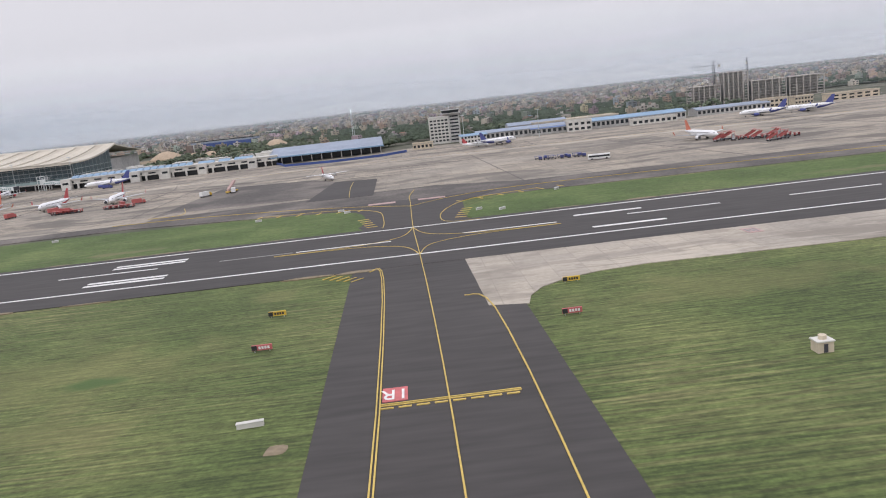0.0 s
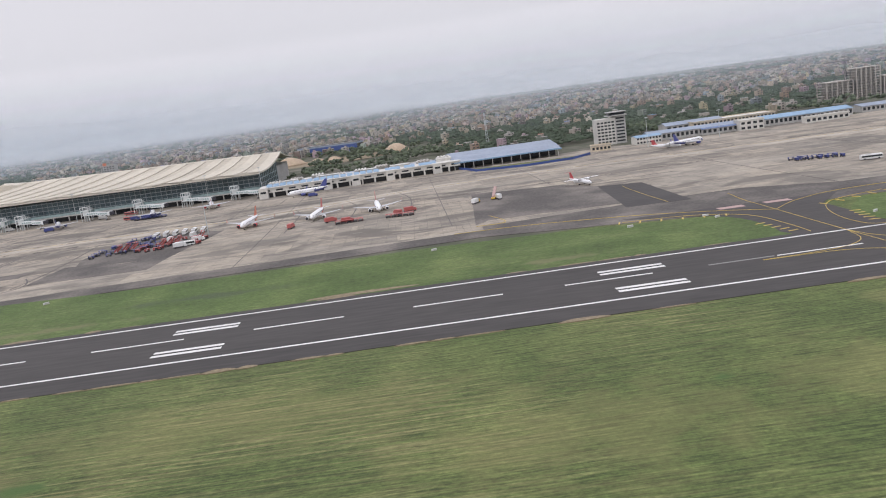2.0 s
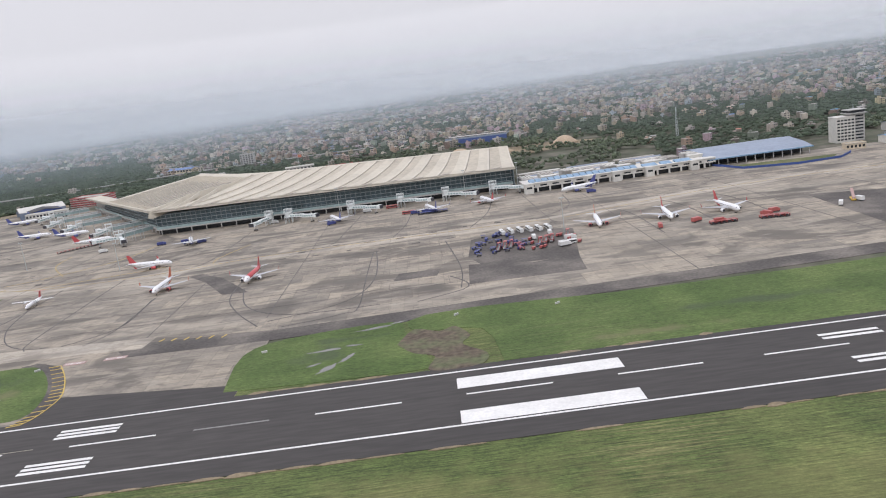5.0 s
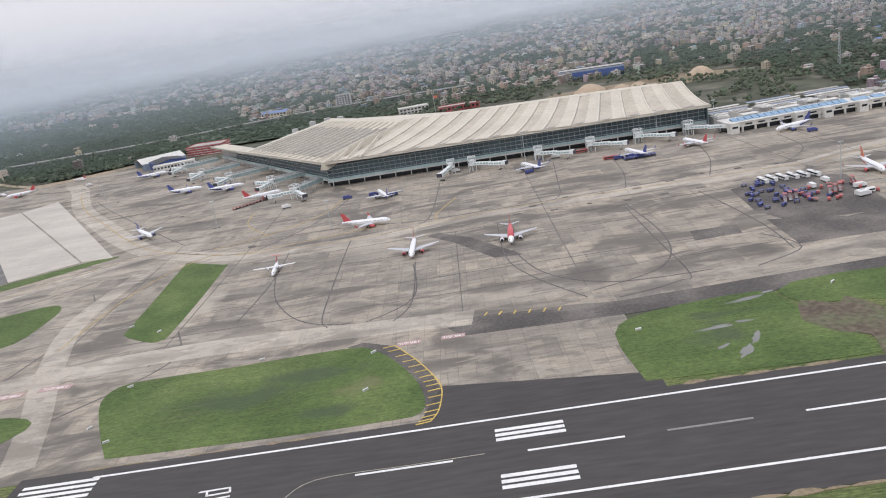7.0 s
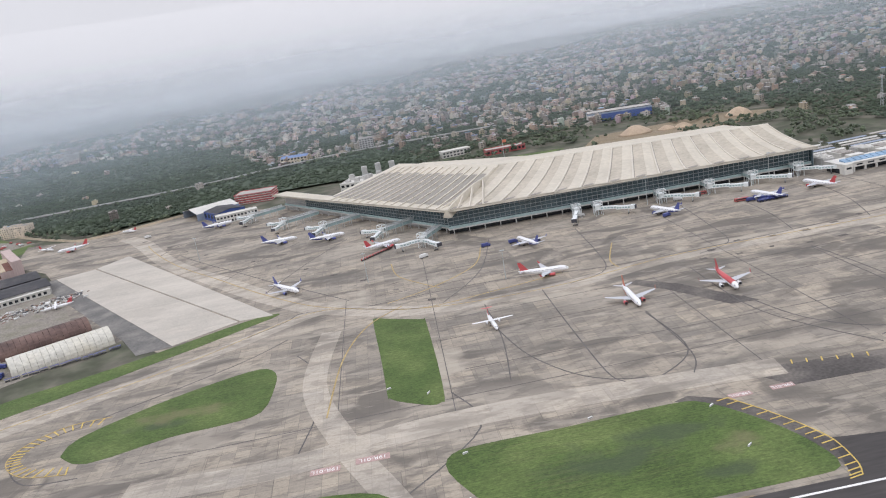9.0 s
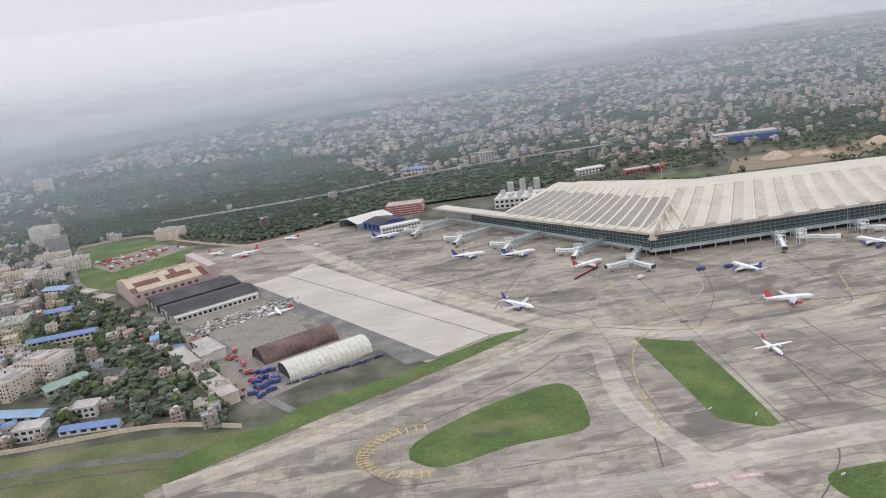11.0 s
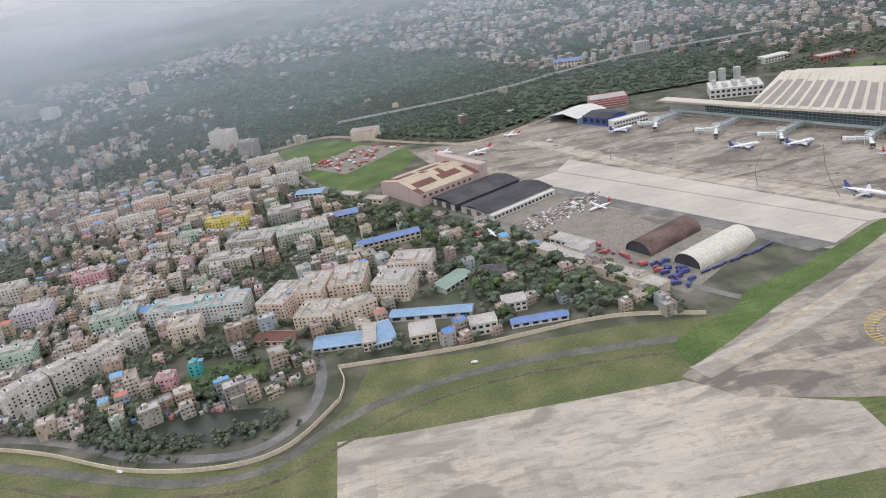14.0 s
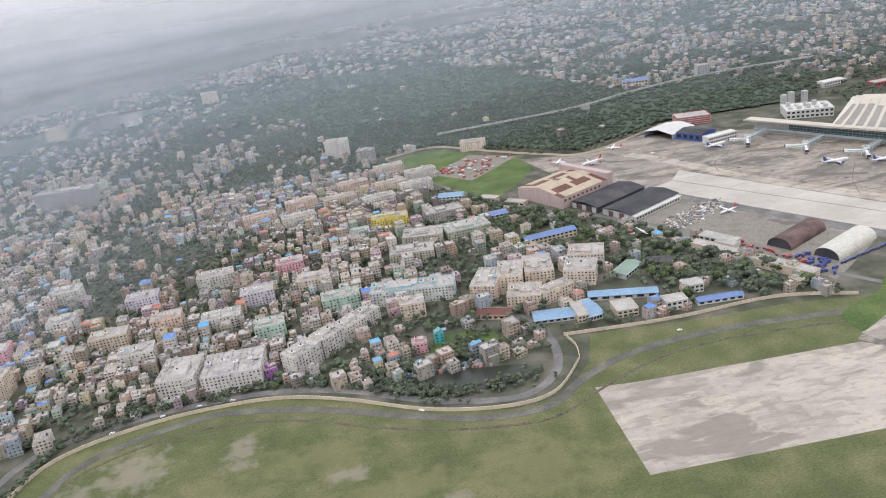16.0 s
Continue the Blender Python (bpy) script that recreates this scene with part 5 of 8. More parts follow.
# blue sheets along the roof, with pale gaps, and white roof rooms behind them
for k in range(17):
    x = 6 + k * 6.2
    bm = bmesh.new()
    loft(bm, [[(x2, 3.5, 9.3), (x2, 3.5, 9.6), (x2, 12, 11.4), (x2, 12, 9.3)] for x2 in (x, x + 5.2)])
    part("roof_sheet", bm, ROOF_SKY, pier, "faded blue sloping roof sheet")
for x, w in ((116, 14), (134, 10), (148, 16)):
    bm = bmesh.new()
    loft(bm, [[(x2, 2.5, 9.3), (x2, 2.5, 9.6), (x2, 10, 11.2), (x2, 10, 9.3)] for x2 in (x, x + w)])
    part("roof_sheet", bm, ROOF_SKY, pier, "faded blue sloping roof sheet")
for x, w in ((20, 14), (52, 20), (96, 12), (122, 18), (166, 14)):
    bm = bmesh.new()
    box(bm, x, x + w, 14.5, 22, 9.3, 11.8)
    box(bm, x - 0.5, x + w + 0.5, 14, 22.5, 11.8, 12.2)
    part("roof_room", bm, WALL_WHITE, pier)
for k, x in enumerate((-0.5, 58, 84, 116, 160)):
    bm = bmesh.new()
    box(bm, x, x + 8, -4.5, 3, 0.2, 9.6)
    part("stair_block", bm, WALL_WHITE, pier)
    bm = bmesh.new()
    box(bm, x + 1.5, x + 6.5, -4.62, -4.3, 4.8, 6.6)
    part("window", bm, GLASS_DARK, pier)
for k in range(9):
    bm = bmesh.new()
    x, w = 4 + k * 21, 12
    box(bm, x, x + w, 30 + 5 * (k % 3), 52 + 4 * (k % 2), 0, 9.5 + (k % 3))
    ob = thing("old_hall", at(-297, 664, 0, 4.5), "flat-roofed white hall behind the arcaded pier", "building", "halls behind the pier")
    part("hall_body", bm, WALL_WHITE if k % 2 else WALL_GREY, ob)
    bm = bmesh.new()
    for j in range(4):
        box(bm, x + 1 + j * w / 4, x + 2.6 + j * w / 4, 32, 50, 9.6 + (k % 3), 10.6 + (k % 3))
    part("roof_monitor", bm, ROOF_FLAT if k % 2 else WALL_WHITE, ob)

canopy = thing("blue_canopy_hall", at(-112, 692, 0, 3), "open hall under a broad grey-blue sheet roof on posts", "building")
bm = bmesh.new()
loft(bm, [[(x, 0, 7.4), (x, 14, 10.4), (x, 44, 13.5), (x, 74, 10.0), (x, 74, 9.4), (x, 44, 12.9), (x, 14, 9.8), (x, 0, 6.8)] for x in (0, 104)])
part("sheet_roof", bm, ROOF_SLATE, canopy)
bm = bmesh.new()
box(bm, -0.6, 104.6, -0.7, 0.4, 6.3, 7.5)
part("roof_fascia", bm, ROOF_SKY, canopy, "blue roof edge")
for k in range(12):
    bm = bmesh.new()
    box(bm, 2 + k * 9, 2.7 + k * 9, 1, 1.7, 0, 6.8)
    part("post", bm, WALL_GREY, canopy)
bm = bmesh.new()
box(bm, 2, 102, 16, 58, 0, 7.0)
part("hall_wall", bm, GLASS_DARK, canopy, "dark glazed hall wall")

def parking_canopy(x, y, rz, mat, label):
    """A long low sheet roof on posts over parked cars."""
    ob = thing("parking_canopy", at(x, y, 0.1, rz), label, "canopy", "parking canopies")
    bm = bmesh.new()
    loft(bm, [[(a, 0, 3.4), (a, 3.2, 4.1), (a, 6.4, 3.4), (a, 6.4, 3.2), (a, 3.2, 3.9), (a, 0, 3.2)] for a in (0, 46)])
    part("sheet_roof", bm, mat, ob)
    for k in range(6):
        bm = bmesh.new()
        tube(bm, (2 + k * 8.4, 3.2, 0), (2 + k * 8.4, 3.2, 3.9), 0.18, n=6)
        part("post", bm, STEEL, ob)
    return ob


for k in range(7):
    for j in range(3):
        parking_canopy(-288 + j * 54 + (k % 2) * 5, 738 + k * 13, 4.5, (WALL_WHITE, ROOF_SLATE, ROOF_FLAT)[(k + j) % 3], ("white", "grey-blue", "grey")[(k + j) % 3] + " sheet canopy over a car park behind the pier")

tower = thing("control_tower", at(38, 742), "white control tower block with grey shaft and dark glazed cab", "control tower")
bm = bmesh.new()
box(bm, 0, 19, 0, 16, 0, 25)
part("office_block", bm, WALL_WHITE, tower)
for k in range(7):
    for j in range(5):
        bm = bmesh.new()
        box(bm, 1.0 + j * 3.6, 3.5 + j * 3.6, -0.15, 0.2, 2.2 + k * 3.2, 3.8 + k * 3.2)
        part("window", bm, GLASS_DARK, tower)
bm = bmesh.new()
box(bm, -0.3, 19.3, -0.3, 16.3, 25, 25.9)
part("parapet", bm, WALL_WHITE, tower)
bm = bmesh.new()
box(bm, 19, 30, 2, 14, 0, 27.5)
part("lift_shaft", bm, WALL_GREY, tower)
for k in range(8):
    bm = bmesh.new()
    box(bm, 20.5, 28.5, 1.85, 2.1, 2 + k * 3.2, 3.4 + k * 3.2)
    part("window", bm, GLASS_DARK, tower)
bm = bmesh.new()
loft(bm, [[(12, -1, z), (31, -1, z), (31, 15, z), (12, 15, z)] for z in (27.5, 28.5)])
part("cab_deck", bm, WALL_GREY, tower)
bm = bmesh.new()
loft(bm, [[(14, 1, 28.5), (29, 1, 28.5), (29, 13, 28.5), (14, 13, 28.5)], [(13, 0, 31), (30, 0, 31), (30, 14, 31), (13, 14, 31)]])
part("cab_glass", bm, GLASS_DARK, tower, "dark outward-leaning cab glass")
bm = bmesh.new()
box(bm, 12.5, 30.5, -0.5, 14.5, 31, 31.7)
part("cab_roof", bm, WALL_GREY, tower)
bm = bmesh.new()
tube(bm, (21, 7, 31.7), (21, 7, 37), 0.25, 0.08)
part("aerial", bm, STEEL, tower)


def block_building(name, x, y, rz, w, d, h, wall, roof, label, floors=2, bays=8, category="building", group="", gable=0.0, pitch=0.0):
    """A plain building: body, roof slab or pitched roof, windows bay by bay on the long sides."""
    ob = thing(name, at(x, y, 0, rz), label, category, group)
    bm = bmesh.new()
    box(bm, 0, w, 0, d, 0, h)
    part("wall", bm, wall, ob)
    bm = bmesh.new()
    if gable:
        loft(bm, [[(x2, -0.6, h - 0.2), (x2, d / 2, h + gable), (x2, d + 0.6, h - 0.2), (x2, d + 0.6, h - 0.5), (x2, d / 2, h + gable - 0.4), (x2, -0.6, h - 0.5)] for x2 in (-0.6, w + 0.6)])
        part("sheet_roof", bm, roof, ob)
        bm = bmesh.new()
        for x2 in (0.05, w - 0.35):
            loft(bm, [[(x3, 0.1, h), (x3, d - 0.1, h), (x3, d / 2, h + gable - 0.5)] for x3 in (x2, x2 + 0.3)])
        part("gable", bm, wall, ob)
    else:
        box(bm, -0.4, w + 0.4, -0.4, d + 0.4, h, h + 0.35)
        part("flat_roof", bm, roof, ob)
        bm = bmesh.new()
        for q in ((-0.4, w + 0.4, -0.4, -0.1), (-0.4, w + 0.4, d + 0.1, d + 0.4), (-0.4, -0.1, -0.1, d + 0.1), (w + 0.1, w + 0.4, -0.1, d + 0.1)):
            box(bm, *q, h + 0.35, h + 1.2)
        part("parapet", bm, wall, ob)
    fh = h / floors
    proto = None
    for f in range(floors):
        for b in range(bays):
            cx, cz = (b + 0.5) * w / bays, f * fh + fh * 0.55
            if proto is None:
                bm = bmesh.new()
                box(bm, -w / bays * 0.3, w / bays * 0.3, -0.12, 0.1, -fh * 0.24, fh * 0.24)
                proto = part("window", bm, GLASS_DARK, ob)
                proto.matrix_basis = pose(cx * U, 0, cz * U)
            else:
                share("window", proto.data, ob, pose(cx * U, 0, cz * U))
            if bays <= 8:
                share("window", proto.data, ob, pose(cx * U, d * U, cz * U))
    return ob

# ---- older airport buildings beyond the tower ----
block_building("office_building", 66, 694, 2, 24, 16, 7, WALL_WHITE, ROOF_SKY, "low white airport office with a pale blue roof", 2, 8, gable=1.5)
block_building("cargo_shed", 98, 688, -3, 88, 20, 7, WALL_GREY, ROOF_SLATE, "long low shed with a grey-blue sheet roof", 1, 20, "shed", "sheds along the apron", 2.2)
block_building("cargo_shed", 150, 680, -3, 34, 15, 6, WALL_GREY, ROOF_BLUE, "low shed with a bright blue sheet roof", 1, 7, "shed", "sheds along the apron", 1.6)
block_building("cargo_block", 182, 668, -5, 22, 18, 9, WALL_WHITE, WALL_WHITE, "plain white block on the apron edge", 2, 4)
block_building("cargo_shed", 206, 682, -2, 88, 26, 7, WALL_GREY, ROOF_SKY, "long shed with a pale blue sheet roof", 1, 20, "shed", "sheds along the apron", 2.5)
block_building("cargo_shed", 300, 690, 0, 70, 24, 6, WALL_GREY, ROOF_SLATE, "long low grey shed", 1, 16, "shed", "sheds along the apron", 2.0)
block_building("walkway_canopy", 236, 655, 3, 42, 7, 5, WALL_WHITE, WALL_WHITE, "low white canopy building on the apron", 1, 8)
block_building("white_hall", 160, 742, 1, 86, 26, 8, WALL_CREAM, WALL_WHITE, "long low pale hall with a white roof", 2, 22)
block_building("depot", 130, 760, 0, 60, 26, 8, WALL_GREY, ROOF_SLATE, "grey depot with a sheet roof", 1, 10, "shed", "sheds along the apron", 2.5)
block_building("small_office", 20, 690, -6, 18, 9, 5, WALL_CREAM, ROOF_FLAT, "small cream office near the tower", 1, 5)
for x, y, w, d, h in ((360, 700, 26, 12, 8), (392, 706, 18, 12, 7), (420, 700, 46, 18, 6)):
    block_building("apron_office", x, y, 0, w, d, h, WALL_CREAM, ROOF_FLAT, "small cream office beside the apron", 2, 6)
# a blue hoarding round the plot before the canopy hall
hoard = thing("hoarding", at(0, 0), "dark blue site hoarding round a green plot", "fence")
for a, b in (((-104, 668), (-98, 640)), ((-98, 640), (-52, 628)), ((-52, 628), (-8, 640)), ((-8, 640), (14, 668)), ((-112, 690), (-104, 668))):
    bm = bmesh.new()
    ribbon(bm, [a, b], 0.5, 0.2, 2.2)
    part("hoarding_panel", bm, BLUE_FENCE, hoard)
sheet("grass_plot", [(-98, 672), (-92, 648), (-52, 638), (-12, 648), (2, 670)], 0.36, GRASS_DULL, "rough green plot inside a blue hoarding", "grass")

# ---- the unfinished concrete building and its cranes ----
frame_ob = thing("unfinished_building", at(356, 888, 0, -2), "unfinished raw concrete building frame with open floors", "building")
for k, (x0, w, d, floors) in enumerate(((0, 33, 26, 7), (36, 30, 28, 11), (69, 42, 24, 7), (114, 42, 24, 7))):
    for f in range(floors + 1):
        bm = bmesh.new()
        box(bm, x0, x0 + w, 0, d, f * 3.2, f * 3.2 + 0.75)
        part("floor_slab", bm, BARE_CONCRETE, frame_ob)
    for i in range(6):
        for y in (0.1, d - 1.4):
            bm = bmesh.new()
            box(bm, x0 + 0.1 + i * (w - 1.4) / 5, x0 + 1.3 + i * (w - 1.4) / 5, y, y + 1.2, 0, floors * 3.2)
            part("column", bm, BARE_CONCRETE, frame_ob)
    bm = bmesh.new()
    box(bm, x0 + 4, x0 + w - 4, 8, d - 6, 0, floors * 3.2)
    part("inner_wall", bm, BARE_CONCRETE, frame_ob)


def tower_crane(x, y, h, jib, rz):
    ob = thing("tower_crane", at(x, y, 0, rz), "thin steel tower crane over the unfinished building", "crane", "cranes over the building site")
    bm = bmesh.new()
    for sx in (-0.9, 0.9):
        for sy in (-0.9, 0.9):
            tube(bm, (sx, sy, 0), (sx, sy, h), 0.2, n=5)
    for k in range(int(h / 4)):
        s = 1 if k % 2 else -1
        tube(bm, (-0.9 * s, -0.9, k * 4), (0.9 * s, -0.9, k * 4 + 4), 0.12, n=4)
        tube(bm, (-0.9, -0.9 * s, k * 4), (-0.9, 0.9 * s, k * 4 + 4), 0.12, n=4)
    part("mast", bm, GSE_DARK, ob)
    bm = bmesh.new()
    tube(bm, (-jib * 0.3, 0, h), (jib, 0, h), 0.35, n=5)
    tube(bm, (-jib * 0.3, 0, h + 0.2), (0, 0, h + 6), 0.2, n=4)
    tube(bm, (0, 0, h + 6), (jib * 0.8, 0, h), 0.15, n=4)
    tube(bm, (0, 0, h), (0, 0, h + 6), 0.4, n=5)
    part("jib", bm, GSE_DARK, ob)
    bm = bmesh.new()
    box(bm, -jib * 0.3, -jib * 0.2, -1, 1, h - 2.4, h + 0.2)
    part("counterweight", bm, BARE_CONCRETE, ob)
    return ob


tower_crane(388, 900, 46, 26, 175)
tower_crane(428, 905, 46, 12, 60)
mast = thing("radio_mast", at(-56, 964), "slim pale radio mast behind the old terminal", "mast")
bm = bmesh.new()
for k in range(3):
    a = 2 * math.pi * k / 3
    tube(bm, (2.2 * math.cos(a), 2.2 * math.sin(a), 0), (0.6 * math.cos(a), 0.6 * math.sin(a), 42), 0.3, 0.2, n=5)
for k in range(10):
    r = 2.2 - 0.16 * k
    for i in range(3):
        a, b = 2 * math.pi * i / 3, 2 * math.pi * (i + 1) / 3
        tube(bm, (r * math.cos(a), r * math.sin(a), k * 4.2), (r * math.cos(b), r * math.sin(b), k * 4.2 + 4.2), 0.12, n=4)
part("lattice", bm, STEEL, mast)
for x, y, h in ((-478, 692, 26), (-352, 692, 26), (-300, 690, 27), (-640, 560, 22), (-745, 600, 24), (-300, 470, 24), (150, 640, 24), (70, 655, 26), (-905, 800, 24)):
    pole = thing("flood_light_mast", at(x, y, 0.2), "thin steel flood light mast beside the apron", "light mast", "flood light masts")
    bm = bmesh.new()
    tube(bm, (0, 0, 0), (0, 0, h), 0.35, 0.16, n=8)
    part("pole", bm, STEEL, pole)
    bm = bmesh.new()
    box(bm, -1.6, 1.6, -0.5, 0.5, h, h + 0.6)
    part("lamp_head", bm, STEEL, pole)

# ---- hangars and yards at the south end ----
def axis_frame(a, b):
    d = Vector((b[0] - a[0], b[1] - a[1]))
    return d.length, math.degrees(math.atan2(d.y, d.x))


def barrel_hangar(a, b, width, height, mat, label):
    length, rz = axis_frame(a, b)
    ob = thing("barrel_hangar", at(a[0], a[1], 0.1, rz), label, "hangar", "barrel hangars")
    n, count = 14, 16
    for k in range(count):
        bm = bmesh.new()
        ring = []
        for x in (k * length / count, (k + 0.96) * length / count):
            arc = [(x, width / 2 - width / 2 * math.cos(math.pi * i / n), height * math.sin(math.pi * i / n) ** 0.8) for i in range(n + 1)]
            arc += [(x, width / 2 - (width / 2 - 0.5) * math.cos(math.pi * i / n), (height - 0.5) * math.sin(math.pi * i / n) ** 0.8) for i in range(n, -1, -1)]
            ring.append(arc)
        loft(bm, ring)
        part("roof_sheet", bm, mat, ob)
    for x in (1.0, length - 1.5):
        bm = bmesh.new()
        arc = [(width / 2 - (width / 2 - 0.6) * math.cos(math.pi * i / n), (height - 0.6) * math.sin(math.pi * i / n) ** 0.8) for i in range(n + 1)]
        loft(bm, [[(x2, y, z) for y, z in arc] for x2 in (x, x + 0.4)])
        part("end_wall", bm, GSE_DARK, ob, "dark end wall")
    return ob


barrel_hangar((-990, 536), (-928, 571), 27, 11, ROOF_WHITE, "barrel hangar with a weathered cream corrugated roof")
barrel_hangar((-1016, 577), (-958, 611), 27, 11, ROOF_BROWN, "barrel hangar with a dark rusty roof")
length, rz = axis_frame((-1128, 741), (-1050, 787))
for k in range(2):
    ob = thing("black_hangar", at(-1128 - 24 * k, 741 + 42 * k, 0.1, rz), "low hangar with a black sheet roof", "hangar", "black-roofed hangars")
    bm = bmesh.new()
    box(bm, 0, length, 0, 44, 0, 8)
    part("wall", bm, WALL_GREY if k == 0 else GSE_DARK, ob)
    bm = bmesh.new()
    loft(bm, [[(x, -0.8, 8), (x, 10, 9.8), (x, 22, 11.2), (x, 34, 9.8), (x, 44.4, 8), (x, 44.4, 7.6), (x, 22, 10.8), (x, -0.8, 7.6)] for x in (-1, length + 1)])
    part("sheet_roof", bm, ROOF_BLACK, ob)
    for j in range(5):
        bm = bmesh.new()
        box(bm, -0.3, 0.1, 2 + j * 8.4, 9 + j * 8.4, 0, 6.8)
        part("sliding_door", bm, ROOF_BROWN if j % 2 else WALL_GREY, ob)
    if k == 0:
        bm = bmesh.new()
        box(bm, 2, length - 2, -6, 0, 0, 5.5)
        part("lean_to", bm, WALL_WHITE, ob, "white lean-to with dark openings")
        bm = bmesh.new()
        box(bm, 1.5, length - 1.5, -6.6, 0, 5.5, 6.0)
        part("lean_to_roof", bm, WALL_WHITE, ob)
        for j in range(16):
            bm = bmesh.new()
            box(bm, 4 + j * 5.2, 7 + j * 5.2, -6.15, -5.9, 1.6, 4.2)
            part("window", bm, GLASS_DARK, ob)
length, rz = axis_frame((-1182, 834), (-1100, 882))
pink = thing("pink_hangar", at(-1182, 834, 0.1, rz), "tall pinkish hangar with a patchy tan and rust roof", "hangar")
bm = bmesh.new()
box(bm, 0, length, 0, 84, 0, 15)
part("lower_wall", bm, WALL_PINK, pink)
bm = bmesh.new()
box(bm, length - 10, length, -2, 90, 0, 24)
part("door_tower", bm, WALL_PINK, pink, "tall sliding-door wall")
for i in range(12):
    for j in range(6):
        bm = bmesh.new()
        x0, x1 = i * (length - 10) / 12, (i + 0.97) * (length - 10) / 12
        y0, y1 = j * 14, (j + 0.97) * 14
        rise = [15 + 7.0 * (1 - abs(y - 42) / 42) for y in (y0, y1)]
        loft(bm, [[(x, y0, rise[0]), (x, y1, rise[1]), (x, y1, rise[1] + 0.4), (x, y0, rise[0] + 0.4)] for x in (x0, x1)])
        part("roof_sheet", bm, ROOF_RUST if (j in (1, 4) and i % 5) or (i * 7 + j * 3) % 11 == 0 else ROOF_TAN, pink)
for x2 in (0.1, length - 10.5):
    bm = bmesh.new()
    loft(bm, [[(x3, 0.2, 15), (x3, 83.8, 15), (x3, 42, 21.8)] for x3 in (x2, x2 + 0.4)])
    part("gable", bm, WALL_PINK, pink)
for i in range(9):
    bm = bmesh.new()
    box(bm, 4 + i * 8, 8 + i * 8, -0.15, 0.1, 9, 12)
    part("window", bm, ROOF_RUST, pink)
length, rz = axis_frame((-1022, 512), (-1092, 628))
block_building("hangar_office", -1022, 512, rz, length, 13, 8, WALL_CREAM, ROOF_FLAT, "long cream two-storey hangar office", 2, 22)
block_building("guard_block", -1060, 600, rz, 22, 10, 9, WALL_WHITE, ROOF_FLAT, "white block with dark windows beside the road", 2, 5)

arch = thing("canopy_hangar", at(-986, 1092, 0.1, -58), "white canopy hangar with a blue side", "hangar")
bm = bmesh.new()
loft(bm, [[(x, y, 14 - 5 * abs(x - 27) / 27), (x, y, 14.5 - 5 * abs(x - 27) / 27), (x, y + 60, 14.5 - 5 * abs(x - 27) / 27), (x, y + 60, 14 - 5 * abs(x - 27) / 27)] for x, y in ((0, 0), (27, 0), (54, 0))])
part("roof", bm, WALL_WHITE, arch)
for x in (0, 53):
    bm = bmesh.new()
    box(bm, x, x + 1, 0, 60, 0, 9)
    part("side_wall", bm, ROOF_SLATE, arch)
bm = bmesh.new()
box(bm, 1, 53, 40, 60, 0, 9)
part("back_wall", bm, GSE_DARK, arch)
block_building("blue_hangar", -955, 1050, -58, 44, 40, 11, BLUE_FENCE, ROOF_BLACK, "dark blue hangar with a black roof", 1, 4, "hangar", "", 3.0)
block_building("stand_office", -930, 992, 14, 52, 14, 10, WALL_WHITE, WALL_WHITE, "white office block behind the stands", 2, 12)
red = block_building("red_building", -922, 1116, -8, 54, 34, 13, RED_BRICK, ROOF_FLAT, "red and white striped administrative building", 4, 10)
for f in range(4):
    bm = bmesh.new()
    box(bm, -0.5, 54.5, -0.5, 34.5, 1 + f * 3.3, 1.7 + f * 3.3)
    part("white_band", bm, WALL_WHITE, red)
plant = block_building("plant_building", -775, 1050, -18, 70, 46, 13, WALL_WHITE, WALL_WHITE, "white plant building with roof equipment", 2, 10)
for k in range(10):
    bm = bmesh.new()
    box(bm, 5 + (k % 5) * 13, 11 + (k % 5) * 13, 8 + 18 * (k // 5), 15 + 18 * (k // 5), 13.4, 16 + (k % 3) * 2.2)
    part("roof_unit", bm, WALL_GREY, plant)
for x, y in ((-740, 1120), (-720, 1132), (-700, 1126)):
    ob = thing("cooling_stack", at(x, y), "grey slatted cooling stack", "stack", "cooling stacks")
    bm = bmesh.new()
    loft(bm, [[(-4, -4, z), (4, -4, z), (4, 4, z), (-4, 4, z)] for z in (0, 22)])
    part("stack_body", bm, WALL_GREY, ob)
    for k in range(7):
        bm = bmesh.new()
        box(bm, -4.2, 4.2, -4.2, 4.2, 3 + k * 2.8, 3.5 + k * 2.8)
        part("stack_slat", bm, STEEL, ob)
blue_wh = block_building("blue_glass_building", -371, 1297, -12, 106, 36, 15, GLASS_DARK, ROOF_FLAT, "long dark blue glass-fronted building", 1, 2)
bm = bmesh.new()
box(bm, -0.5, 106.5, -0.5, 36.5, 12.5, 15)
part("cornice", bm, ROOF_SLATE, blue_wh)
bm = bmesh.new()
box(bm, -0.3, 9, -0.4, 36.4, 0, 15)
part("stair_bay", bm, WALL_WHITE, blue_wh)
bm = bmesh.new()
box(bm, 9, 106, -0.25, 0, 1, 12.5)
part("glass_front", bm, BLUE_FENCE, blue_wh)
